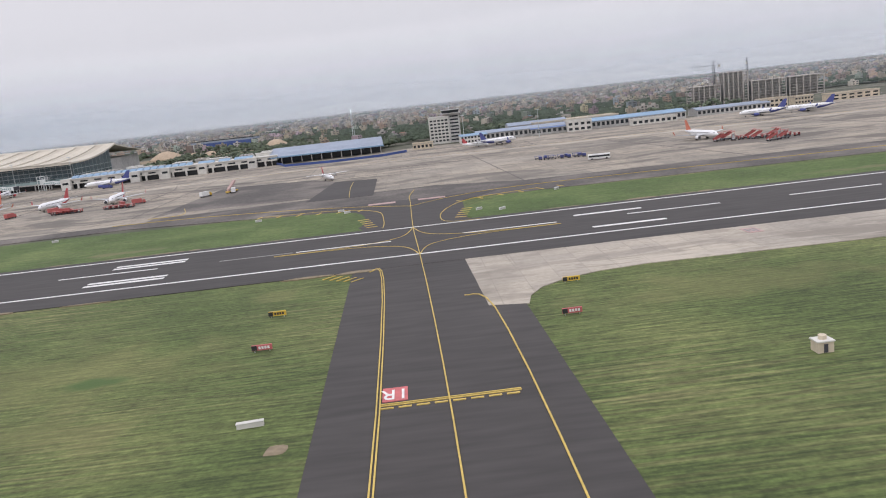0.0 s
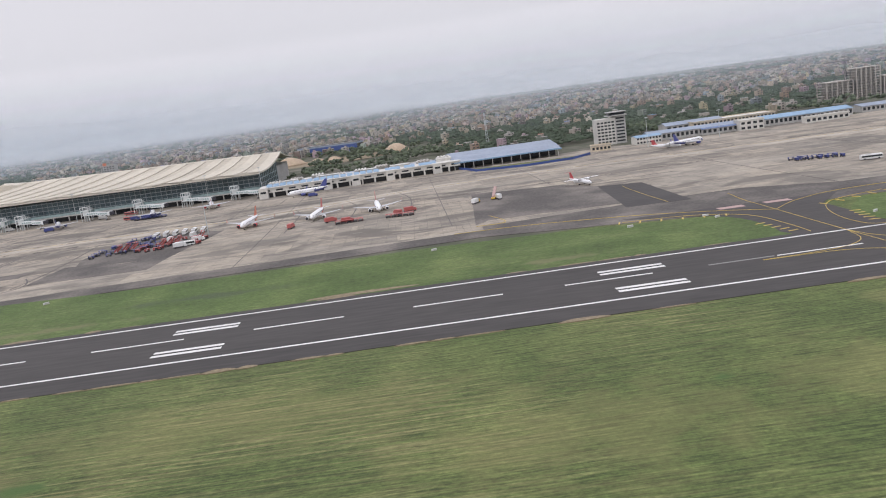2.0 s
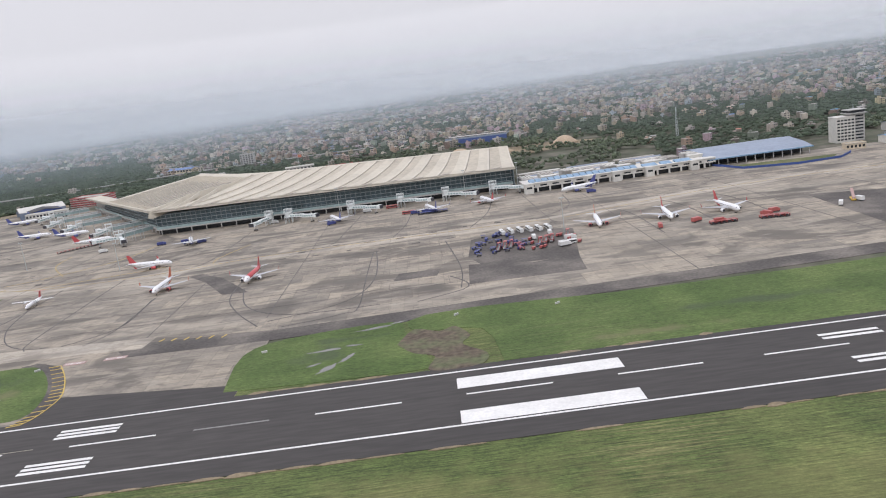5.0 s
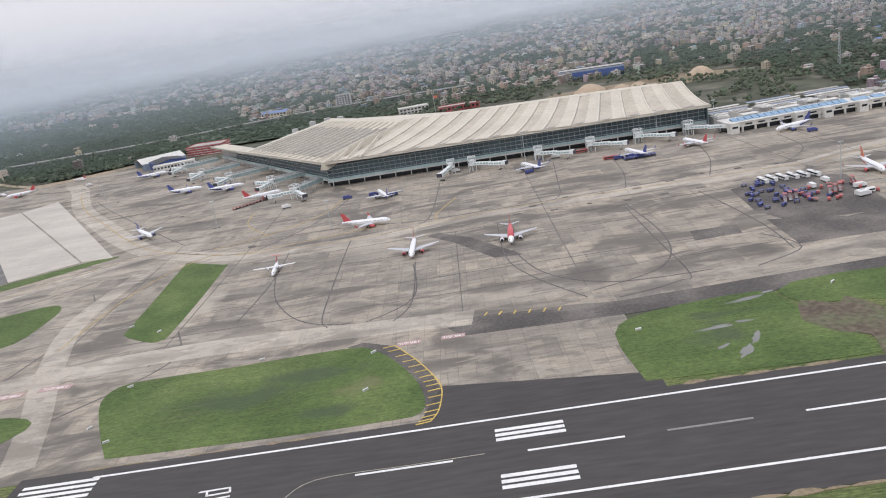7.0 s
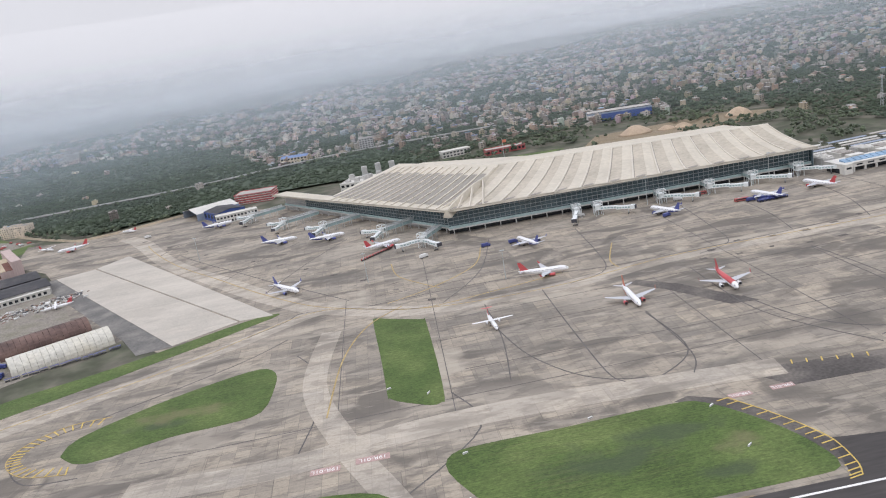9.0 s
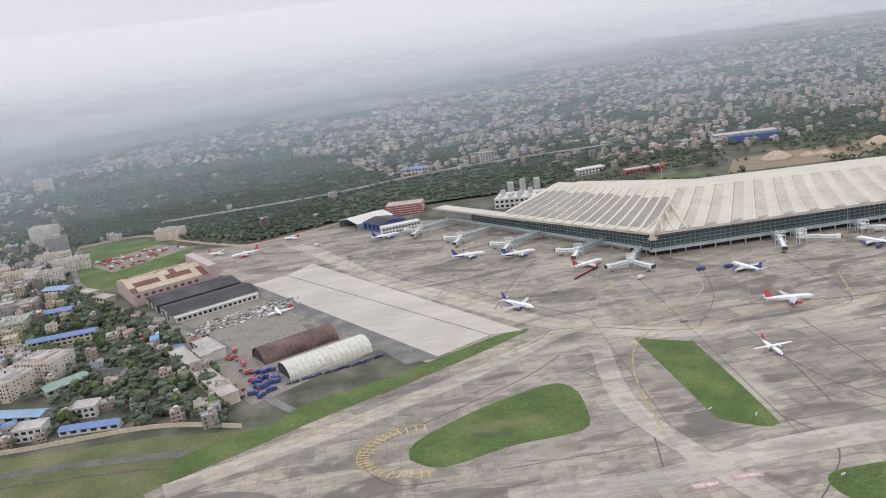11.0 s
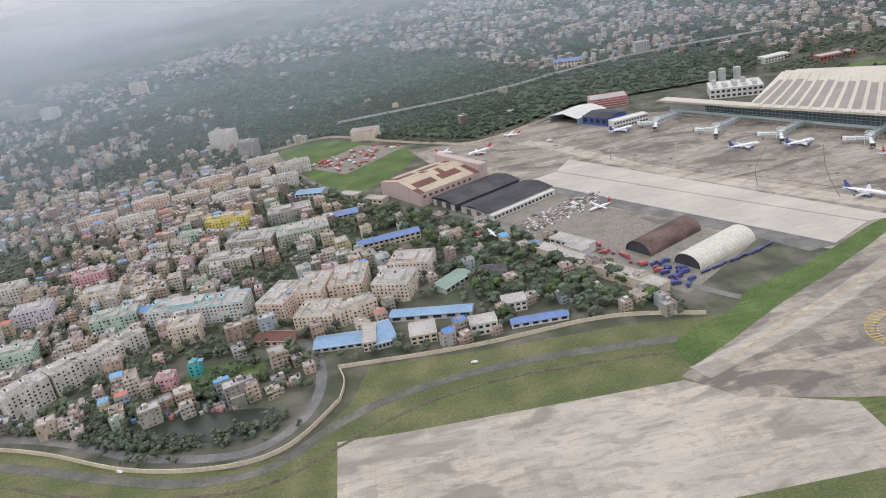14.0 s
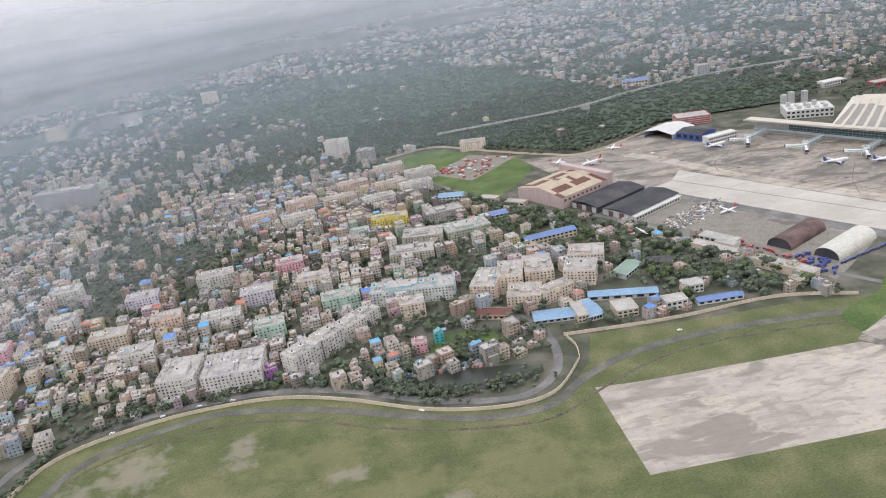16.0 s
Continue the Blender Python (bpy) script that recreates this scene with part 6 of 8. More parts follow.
for x, y, r, h in ((-350, 1110, 25, 12), (-306, 1100, 13, 6), (-190, 1110, 22, 12), (-282, 1098, 14, 6)):
    bm = bmesh.new()
    rings = []
    rr = random.Random(int(x))
    for s, z in ((1.0, 0), (0.86, 0.25), (0.62, 0.58), (0.38, 0.86), (0.15, 1.0)):
        rings.append([(x + r * s * math.cos(2 * math.pi * i / 18) * rr.uniform(0.88, 1.12), y + 0.75 * r * s * math.sin(2 * math.pi * i / 18) * rr.uniform(0.88, 1.12), h * z) for i in range(18)])
    loft(bm, rings)
    heap = thing("heap_of_sand", at(0, 0), "large heap of pale orange sand", "sand heap", "sand heaps")
    part("mound", bm, SAND, heap, shade=True)
block_building("blue_roof_depot", -893, 1470, -14, 52, 26, 12, WALL_CREAM, ROOF_BLUE, "depot with a bright blue roof among trees", 2, 8, "building", "", 3)
block_building("white_depot", -620, 1200, 10, 46, 18, 9, WALL_WHITE, WALL_WHITE, "long white depot behind the terminal", 2, 8)
block_building("red_depot", -560, 1150, 4, 60, 20, 7, RED_BRICK, ROOF_FLAT, "low red depot behind the terminal", 1, 10)
block_building("white_slab", -745, 1440, 0, 26, 16, 26, WALL_GREY, ROOF_FLAT, "tall grey slab block", 7, 5)
pole = thing("flag_pole", at(-560, 985), "tall flag pole with a small flag", "flag pole")
bm = bmesh.new()
tube(bm, (0, 0, 0), (0, 0, 46), 0.5, 0.2, n=8)
part("pole", bm, STEEL, pole)
bm = bmesh.new()
box(bm, 0.2, 5, -0.1, 0.1, 40, 43.5)
part("flag", bm, PLANE_ORANGE, pole)
# the raised road through the woods
road = thing("elevated_road", at(0, 0), "pale elevated road through the woods", "road")
way = smooth([(-1300, 1310), (-1153, 1324), (-1020, 1345), (-877, 1405), (-730, 1440), (-500, 1440)], 5)
bm = bmesh.new()
ribbon(bm, way, 9, 6.0, 7.2)
part("deck", bm, ROAD, road)
for s in (-4.6, 4.6):
    bm = bmesh.new()
    ribbon(bm, [(x, y + s) for x, y in way], 0.5, 7.2, 8.3)
    part("barrier", bm, WALL_GREY, road)
for k in range(0, len(way), 2):
    bm = bmesh.new()
    box(bm, way[k][0] - 0.8, way[k][0] + 0.8, way[k][1] - 2.5, way[k][1] + 2.5, 0, 6.0)
    part("pier", bm, WALL_GREY, road)
bm = bmesh.new()
ribbon(bm, smooth([(-1300, 1275), (-1150, 1290), (-1000, 1312), (-860, 1366), (-700, 1400)], 5), 7, 0, 0.3)
tagged(part("wood_road", bm, ROAD), "ground road beside the elevated road", "road", "", "structure")

# ---- the airport wall: cream panels between posts ----
def panel_wall(line, label, step=4.0, h=3.0, mat=WALL_CREAM):
    ob = thing("boundary_wall", at(0, 0), label, "wall")
    pts = smooth(line, 10)
    run, last = [], Vector(pts[0])
    for p in pts[1:]:
        p = Vector(p)
        while (p - last).length >= step:
            nxt = last + (p - last).normalized() * step
            run.append((last.copy(), nxt))
            last = nxt
    proto = [None, None]
    for a, b in run:
        rz2 = math.degrees(math.atan2(b.y - a.y, b.x - a.x))
        if proto[0] is None:
            bm = bmesh.new()
            box(bm, 0.25, step - 0.05, -0.15, 0.15, 0.0, h)
            box(bm, 0.25, step - 0.05, -0.28, 0.28, h, h + 0.2)
            proto[0] = part("wall_panel", bm, mat, ob)
            proto[0].matrix_basis = at(a.x, a.y, 0.1, rz2)
            bm = bmesh.new()
            box(bm, -0.25, 0.25, -0.3, 0.3, 0.0, h + 0.35)
            proto[1] = part("wall_post", bm, mat, ob)
            proto[1].matrix_basis = at(a.x, a.y, 0.1, rz2)
        else:
            share("wall_panel", proto[0].data, ob, at(a.x, a.y, 0.1, rz2))
            share("wall_post", proto[1].data, ob, at(a.x, a.y, 0.1, rz2))
    return ob


panel_wall(WALL_LINE, "cream panelled boundary wall curving along the meadow")
panel_wall(WALL_STRAIGHT, "cream panelled boundary wall beside blue-roofed yards")
panel_wall([(-1279, 456), (-1276, 478), (-1281, 499)], "cream panelled boundary wall at the road bend")
panel_wall([(-1403, 1217), (-1315, 1242), (-1219, 1150), (-1150, 1085), (-1094, 1052), (-984, 1112), (-930, 1150)], "pale boundary wall along the woods", 6.0)
panel_wall([(-1403, 1217), (-1352, 1060), (-1290, 930), (-1225, 872)], "low pale wall round the green field", 6.0, 2.2)

# ---- parked aircraft ----
def ellipse(x, ry, rz, z0, n=16):
    return [(x, ry * math.cos(2 * math.pi * i / n), z0 + rz * math.sin(2 * math.pi * i / n)) for i in range(n)]


def wing_skin(bm, root, tip, chord0, chord1, thick0, thick1):
    """A tapered wing panel; root and tip are leading-edge points, chords run to -x."""
    rings = []
    for p, c, t in ((root, chord0, thick0), (tip, chord1, thick1)):
        p = Vector(p)
        rings.append([p, p + Vector((-0.3 * c, 0, t / 2)), p + Vector((-c, 0, 0.02)), p + Vector((-0.4 * c, 0, -t / 2))])
    loft(bm, rings)


def airliner(x, y, heading, label, body, tail, engine_mat, belly=None, fuselage_label="", s=1.0, group="parked airliners", span=(5, 9)):
    """A twin-jet of 37.6 m; the nose points to +x of its own frame, and stands at x, y."""
    ob = thing("airliner", at(x, y, 0.25, heading), label, "aircraft", group)
    ob.scale = (s, s, s)
    bm = bmesh.new()
    shape = ((0, 0.05, 3.2), (-0.5, 0.7, 3.2), (-1.6, 1.25, 3.35), (-3.2, 1.75, 3.55), (-5.5, 1.97, 3.7), (-24, 1.97, 3.7), (-29, 1.65, 4.0), (-33, 1.0, 4.5), (-36.5, 0.4, 4.9), (-37.5, 0.12, 5.0))
    loft(bm, [ellipse(a, r, r * 1.04, z) for a, r, z in shape])
    part("fuselage", bm, body, ob, fuselage_label, True)
    if belly:
        bm = bmesh.new()
        loft(bm, [ellipse(a, r + 0.02, (r + 0.02) * 0.9, z + (0.3 if span[0] == 4 else -0.35)) for a, r, z in shape[span[0]:span[1]]])
        part("rear_colour", bm, belly, ob, "coloured rear fuselage", True)
    bm = bmesh.new()
    for sy in (-1, 1):
        box(bm, -2.5, -1.75, sy * 0.9 - 0.35, sy * 0.9 + 0.35, 3.95, 4.45)
    part("cockpit_window", bm, PLANE_DARK, ob)
    for sy in (-1, 1):
        bm = bmesh.new()
        for k in range(26):
            box(bm, -6 - k * 0.98, -5.65 - k * 0.98, sy * 1.93 - 0.06, sy * 1.93 + 0.06, 4.1, 4.5)
        part("cabin_windows", bm, PLANE_DARK, ob)
        bm = bmesh.new()
        wing_skin(bm, (-12.2, sy * 1.4, 2.7), (-20.0, sy * 16.6, 4.1), 7.4, 1.7, 0.9, 0.25)
        part("wing", bm, PLANE_GREY, ob)
        bm = bmesh.new()
        wing_skin(bm, (-20.0, sy * 16.6, 4.1), (-21.6, sy * 17.1, 6.3), 1.7, 0.8, 0.22, 0.12)
        part("winglet", bm, tail, ob)
        bm = bmesh.new()
        loft(bm, [ellipse(a, r, r, 0) for a, r in ((0, 1.0), (-0.3, 1.18), (-2.2, 1.22), (-3.6, 0.95), (-4.4, 0.55))])
        bm.transform(Matrix.Translation((-10.6, sy * 5.75, 1.75)))
        eng = part("engine", bm, engine_mat, ob, "", True)
        bm = bmesh.new()
        loft(bm, [ellipse(a, 0.95, 0.95, 0) for a in (0.02, -0.2)])
        bm.transform(Matrix.Translation((-10.6, sy * 5.75, 1.75)))
        part("intake", bm, PLANE_DARK, eng)
        bm = bmesh.new()
        box(bm, -15.0, -11.5, sy * 5.75 - 0.2, sy * 5.75 + 0.2, 2.6, 3.3)
        part("pylon", bm, PLANE_GREY, ob)
        bm = bmesh.new()
        wing_skin(bm, (-32.2, sy * 0.7, 4.9), (-35.4, sy * 6.2, 5.5), 3.6, 1.3, 0.35, 0.12)
        part("tailplane", bm, PLANE_GREY, ob)
        bm = bmesh.new()
        tube(bm, (-17.5, sy * 3.8, 0), (-17.5, sy * 3.8, 2.8), 0.16, n=6)
        part("main_gear", bm, STEEL, ob)
        bm = bmesh.new()
        tube(bm, (-17.5, sy * 3.8 - 0.5, 0.55), (-17.5, sy * 3.8 + 0.5, 0.55), 0.56, n=10)
        part("main_wheel", bm, TYRE, ob)
    bm = bmesh.new()
    rings = []
    for px, pz, c, w in ((-29.6, 5.4, 6.2, 0.5), (-34.9, 11.8, 2.4, 0.2)):
        rings.append([(px, 0, pz), (px - 0.35 * c, w / 2, pz), (px - c, 0, pz), (px - 0.35 * c, -w / 2, pz)])
    loft(bm, rings)
    part("fin", bm, tail, ob)
    bm = bmesh.new()
    tube(bm, (-5.1, 0, 0), (-5.1, 0, 2.2), 0.12, n=6)
    part("nose_gear", bm, STEEL, ob)
    bm = bmesh.new()
    tube(bm, (-5.1, -0.3, 0.38), (-5.1, 0.3, 0.38), 0.38, n=10)
    part("nose_wheel", bm, TYRE, ob)
    return ob


def turboprop(x, y, heading, label, tail):
    """A high-wing twin turboprop of 27 m with a T-tail; its nose stands at x, y."""
    ob = thing("turboprop", at(x, y, 0.25, heading), label, "aircraft", "parked turboprops")
    bm = bmesh.new()
    loft(bm, [ellipse(a, r, r, z) for a, r, z in ((0, 0.05, 1.9), (-0.6, 0.65, 1.95), (-2.2, 1.2, 2.2), (-4, 1.35, 2.35), (-19, 1.35, 2.35), (-24, 0.7, 2.9), (-27, 0.2, 3.3))])
    part("fuselage", bm, PLANE_WHITE, ob, "", True)
    bm = bmesh.new()
    box(bm, -2.3, -1.5, -0.8, 0.8, 2.75, 3.1)
    part("cockpit_window", bm, PLANE_DARK, ob)
    for sy in (-1, 1):
        bm = bmesh.new()
        wing_skin(bm, (-10.2, sy * 0.2, 4.0), (-10.9, sy * 13.5, 4.25), 2.7, 1.4, 0.45, 0.2)
        part("wing", bm, PLANE_WHITE, ob)
        bm = bmesh.new()
        loft(bm, [ellipse(a, r, r, 3.6) for a, r in ((-8.2, 0.2), (-8.6, 0.45), (-10, 0.6), (-13, 0.5), (-14.5, 0.15))])
        bm.transform(Matrix.Translation((0, sy * 4.1, 0)))
        part("engine", bm, PLANE_WHITE, ob, "", True)
        bm = bmesh.new()
        for k in range(6):
            a = math.pi * k / 3
            tube(bm, (-8.3, sy * 4.1, 3.6), (-8.3, sy * 4.1 + 1.9 * math.cos(a), 3.6 + 1.9 * math.sin(a)), 0.12, 0.05, n=5)
        part("propeller", bm, PLANE_DARK, ob)
        bm = bmesh.new()
        wing_skin(bm, (-24.6, sy * 0.1, 7.5), (-25.3, sy * 3.7, 7.6), 1.9, 1.1, 0.25, 0.12)
        part("tailplane", bm, tail, ob)
        bm = bmesh.new()
        tube(bm, (-11.5, sy * 2.0 - 0.3, 0.45), (-11.5, sy * 2.0 + 0.3, 0.45), 0.46, n=10)
        part("main_wheel", bm, TYRE, ob)
        bm = bmesh.new()
        tube(bm, (-11.5, sy * 2.0, 0.4), (-11.5, sy * 1.2, 1.5), 0.15, n=6)
        part("main_gear", bm, STEEL, ob)
    bm = bmesh.new()
    rings = []
    for px, pz, c, w in ((-20.8, 3.3, 4.8, 0.4), (-24.2, 7.6, 2.4, 0.25)):
        rings.append([(px, 0, pz), (px - 0.35 * c, w / 2, pz), (px - c, 0, pz), (px - 0.35 * c, -w / 2, pz)])
    loft(bm, rings)
    part("fin", bm, tail, ob)
    bm = bmesh.new()
    tube(bm, (-2.5, -0.2, 0.35), (-2.5, 0.2, 0.35), 0.36, n=10)
    tube(bm, (-2.5, 0, 0.3), (-2.5, 0, 1.3), 0.1, n=6)
    part("nose_gear", bm, TYRE, ob)
    return ob


W_RED = "white airliner with a red tail parked on the apron"
W_BLUE = "white airliner with dark blue tail parked at a stand"
R_RED = "red-backed airliner with white nose parked on the apron"
W_ORANGE = "white airliner with an orange-red tail parked on the apron"
A_RED = airliner(-575, 446, -92, W_ORANGE, PLANE_WHITE, PLANE_ORANGE, PLANE_RED, PLANE_ORANGE)
airliner(-513, 444, -94, R_RED, PLANE_WHITE, PLANE_RED, PLANE_WHITE, PLANE_RED, span=(4, 9))
AI = airliner(-594, 551, -10, W_RED, PLANE_WHITE, PLANE_RED, PLANE_RED)
BLUE = airliner(-800, 599, -52, W_BLUE, PLANE_WHITE, PLANE_BLUE, PLANE_BLUE, PLANE_BLUE)
for x, y, h in ((-907, 985, 20), (-811, 812, 2), (-765, 786, 8), (-614, 648, 108), (-484, 668, 112), (-392, 652, 106), (-268, 634, 200), (118, 622, 30), (330, 600, 160), (300, 606, 165)):
    copy_thing(BLUE, at(x, y, 0.25, h))
for x, y, h in ((-717, 706, 24), (-340, 654, 105), (-1115, 985, 200)):
    copy_thing(AI, at(x, y, 0.25, h))
copy_thing(A_RED, at(-276, 462, 0.25, -96))
BACK = airliner(-226, 447, -96, "white airliner with a faded red rear parked on the apron", PLANE_WHITE, PLANE_RED, PLANE_WHITE, PLANE_RED)
copy_thing(BACK, at(-180, 440, 0.25, -84))
SPICE = airliner(195, 436, -80, "white airliner with an orange-red tail beside red equipment", PLANE_WHITE, PLANE_ORANGE, PLANE_WHITE, None)
copy_thing(BLUE, at(470, 640, 0.25, 170))
ATR = turboprop(-38, 434, -70, "white turboprop with a red tail on a dark stand", PLANE_RED)
for x, y, h in ((-663, 448, -86), (88, 608, -40), (-1120, 700, 10), (-1032, 712, 200), (-1130, 1020, -30), (-1060, 1060, 150)):
    copy_thing(ATR, at(x, y, 0.25, h))

# ---- ground vehicles and equipment ----
def wheels(ob, pts, r=0.45):
    for x, y in pts:
        bm = bmesh.new()
        tube(bm, (x, y - 0.18, r), (x, y + 0.18, r), r, n=10)
        part("wheel", bm, TYRE, ob)


def bus(x, y, rz, mat, label, group="apron buses"):
    ob = thing("apron_bus", at(x, y, 0.25, rz), label, "bus", group)
    bm = bmesh.new()
    loft(bm, [[(a, -1.3, 0.5), (a, 1.3, 0.5), (a, 1.35, 2.6), (a, 1.1, 3.1), (a, -1.1, 3.1), (a, -1.35, 2.6)] for a in (-6, 6)])
    part("body", bm, mat, ob)
    bm = bmesh.new()
    box(bm, -5.7, 5.7, -1.38, 1.38, 1.5, 2.5)
    part("window_band", bm, GLASS_DARK, ob)
    bm = bmesh.new()
    box(bm, -3, -0.5, -0.8, 0.8, 3.1, 3.4)
    part("roof_unit", bm, WALL_GREY, ob)
    wheels(ob, ((-4, -1.2), (-4, 1.2), (4, -1.2), (4, 1.2)), 0.5)
    return ob


def truck(x, y, rz, mat, cargo, label, group="service trucks"):
    ob = thing("service_truck", at(x, y, 0.25, rz), label, "truck", group)
    bm = bmesh.new()
    loft(bm, [[(2.2, s, 0.6), (4.0, s, 0.6), (4.0, s, 1.5), (3.6, s, 2.5), (2.2, s, 2.5)] for s in (-1.15, 1.15)])
    part("cab", bm, mat, ob)
    bm = bmesh.new()
    box(bm, 3.55, 3.85, -1.0, 1.0, 1.6, 2.3)
    part("windscreen", bm, GLASS_DARK, ob)
    bm = bmesh.new()
    box(bm, -4.0, 2.0, -1.25, 1.25, 0.9, 3.3)
    part("cargo_box", bm, cargo, ob)
    bm = bmesh.new()
    box(bm, -4.0, 3.8, -0.9, 0.9, 0.5, 0.9)
    part("chassis", bm, GSE_DARK, ob)
    wheels(ob, ((-2.8, -1.0), (-2.8, 1.0), (3.0, -1.0), (3.0, 1.0)))
    return ob


def cart(x, y, rz, mat, label, group):
    ob = thing("baggage_cart", at(x, y, 0.25, rz), label, "cart", group)
    bm = bmesh.new()
    box(bm, -1.6, 1.6, -0.8, 0.8, 0.5, 0.75)
    part("bed", bm, GSE_DARK, ob)
    for sx in (-1.55, 1.45):
        bm = bmesh.new()
        box(bm, sx, sx + 0.1, -0.8, 0.8, 0.75, 2.0)
        part("end_frame", bm, mat, ob)
    bm = bmesh.new()
    box(bm, -1.7, 1.7, -0.9, 0.9, 2.0, 2.1)
    part("cover", bm, mat, ob)
    for a in (-1.1, 1.1):
        bm = bmesh.new()
        for sy in (-0.7, 0.7):
            tube(bm, (a, sy - 0.12, 0.25), (a, sy + 0.12, 0.25), 0.25, n=8)
        box(bm, a - 0.06, a + 0.06, -0.7, 0.7, 0.19, 0.31)
        part("axle", bm, TYRE, ob)
    return ob


def stairs(x, y, rz, mat, label, group="boarding stairs"):
    ob = thing("boarding_stairs", at(x, y, 0.25, rz), label, "stairs", group)
    bm = bmesh.new()
    for k in range(12):
        box(bm, -3.5 + k * 0.45, -3.05 + k * 0.45, -0.9, 0.9, 0.9 + k * 0.22, 1.1 + k * 0.22)
    tagged(part("steps", bm, STEEL, ob), kind="stuff")
    bm = bmesh.new()
    box(bm, -4, 3.5, -1.0, 1.0, 0.5, 0.9)
    part("chassis", bm, GSE_DARK, ob)
    for s in (-1.0, 0.92):
        bm = bmesh.new()
        loft(bm, [[(-3.6, y2, 1.0), (2.6, y2, 3.6), (2.6, y2, 4.8), (-3.6, y2, 2.2)] for y2 in (s, s + 0.08)])
        part("side_panel", bm, mat, ob)
    bm = bmesh.new()
    box(bm, -1, 3, -1.1, 1.1, 5.0, 5.15)
    part("canopy", bm, mat, ob)
    wheels(ob, ((-2.6, -0.9), (-2.6, 0.9), (2.6, -0.9), (2.6, 0.9)), 0.35)
    return ob


rng = random.Random(11)
B0 = bus(-340, 492, 96, GSE_WHITE, "white apron bus parked in a row")
for k in range(5):
    copy_thing(B0, at(-334 + k * 6.5, 493 - k * 1.0, 0.25, 98))
copy_thing(B0, at(112, 400, 0.25, -8))
copy_thing(B0, at(-304, 432, 0.25, 10))
copy_thing(bus(-408, 640, 0, GSE_RED, "red apron bus beside the terminal"), at(-425, 690, 0.25, 3))
C_BLUE = cart(-350, 470, 0, GSE_BLUE, "dark blue covered baggage cart", "baggage carts in the equipment area")
C_RED = cart(-318, 440, 0, GSE_RED, "red covered baggage cart", "baggage carts in the equipment area")
for k in range(46):
    copy_thing(C_BLUE, at(rng.uniform(-362, -322), rng.uniform(436, 494), 0.25, rng.choice((0, 8, 90, 40))))
for k in range(26):
    copy_thing(C_RED, at(rng.uniform(-336, -296), rng.uniform(430, 462), 0.25, rng.choice((60, 62, 66, 150))))
S_RED = stairs(-312, 446, 70, GSE_RED, "red boarding stairs parked on the apron")
for x, y, r in ((-316, 444, 70), (-320, 442, 70), (-338, 447, 72), (-342, 446, 72), (-346, 444, 72), (-300, 455, 80), (196, 430, 20), (206, 396, 20), (190, 426, 20), (214, 400, 20)):
    copy_thing(S_RED, at(x, y, 0.25, r))
T_WHITE = truck(-306, 428, 15, GSE_WHITE, GSE_WHITE, "white service truck on the apron")
T_RED = truck(-200, 424, 8, GSE_RED, GSE_RED, "red service truck on the apron")
T_BLUE = truck(-385, 628, 5, GSE_BLUE, GSE_BLUE, "dark blue service truck on the apron")
T_YELLOW = truck(-118, 430, 60, GSE_YELLOW, GSE_WHITE, "yellow and white service truck on a dark stand")
for x, y, r in ((-300, 446, 10), (-322, 462, 90), (-310, 470, 90), (-102, 436, 100), (360, 640, 10), (340, 652, 0), (-700, 640, 30), (-450, 685, 0), (-545, 690, 0), (-1010, 990, 20)):
    copy_thing(T_WHITE, at(x, y, 0.25, r))
for k in range(18):
    copy_thing(C_RED if k % 3 else S_RED, at(198 + (k % 9) * 3.4 + rng.uniform(-1, 1), 424 + 8 * (k // 9) - (k % 9) * 2.0, 0.25, rng.choice((0, 12, 70))))
for x0, y0 in ((-206, 421), (-174, 417)):
    for k in range(5):
        copy_thing(C_RED, at(x0 + k * 3.6, y0 - 0.3 * k, 0.25, 2))
        copy_thing(C_RED, at(x0 + k * 3.6, y0 + 2.6 - 0.3 * k, 0.25, 2))
for x, y, r in ((-212, 436, 30), (-168, 426, 120), (-160, 432, 20), (-238, 436, 80)):
    copy_thing(T_RED, at(x, y, 0.25, r))
for k in range(14):
    copy_thing(C_BLUE, at(86 + (k % 7) * 4 + rng.uniform(-1, 1), 430 + 6 * (k // 7) - (k % 7), 0.25, rng.choice((0, 90))))
for x, y, r in ((-392, 632, 4), (-386, 636, 4), (-402, 634, 4), (-480, 640, 30), (-620, 640, 10), (-600, 634, 40), (-645, 640, 10), (-244, 620, 0), (-1006, 512, 60), (-1000, 520, 30)):
    copy_thing(T_BLUE, at(x, y, 0.25, r))
for k in range(16):
    copy_thing(C_BLUE, at(-398 + (k % 8) * 3.4, 624 + 3.0 * (k // 8), 0.25, 4))
for k in range(11):
    copy_thing(C_RED, at(-752 + k * 2.4, 668 + k * 2.3, 0.25, 44))
for k in range(22):
    copy_thing(C_BLUE, at(-988 + k * 3.1 + rng.uniform(-1, 1), 528 + k * 1.6 + rng.uniform(-2, 0), 0.25, 28))
for k in range(20):
    copy_thing(T_BLUE if k % 4 else C_RED, at(-1008 + rng.uniform(-16, 10), 512 + rng.uniform(0, 50), 0.25, rng.uniform(0, 180)))
for k in range(18):
    copy_thing(C_RED if k % 4 else T_RED, at(-1052 + k * 2.2 + rng.uniform(-5, 5), 618 - k * 4.6 + rng.uniform(-3, 3), 0.25, rng.uniform(0, 180)))
crane = thing("mobile_stair_truck", at(-104, 440, 0.25, 70), "orange and white lift truck on a dark stand", "truck")
bm = bmesh.new()
box(bm, -5, 5, -1.3, 1.3, 0.6, 1.4)
part("chassis", bm, GSE_YELLOW, crane)
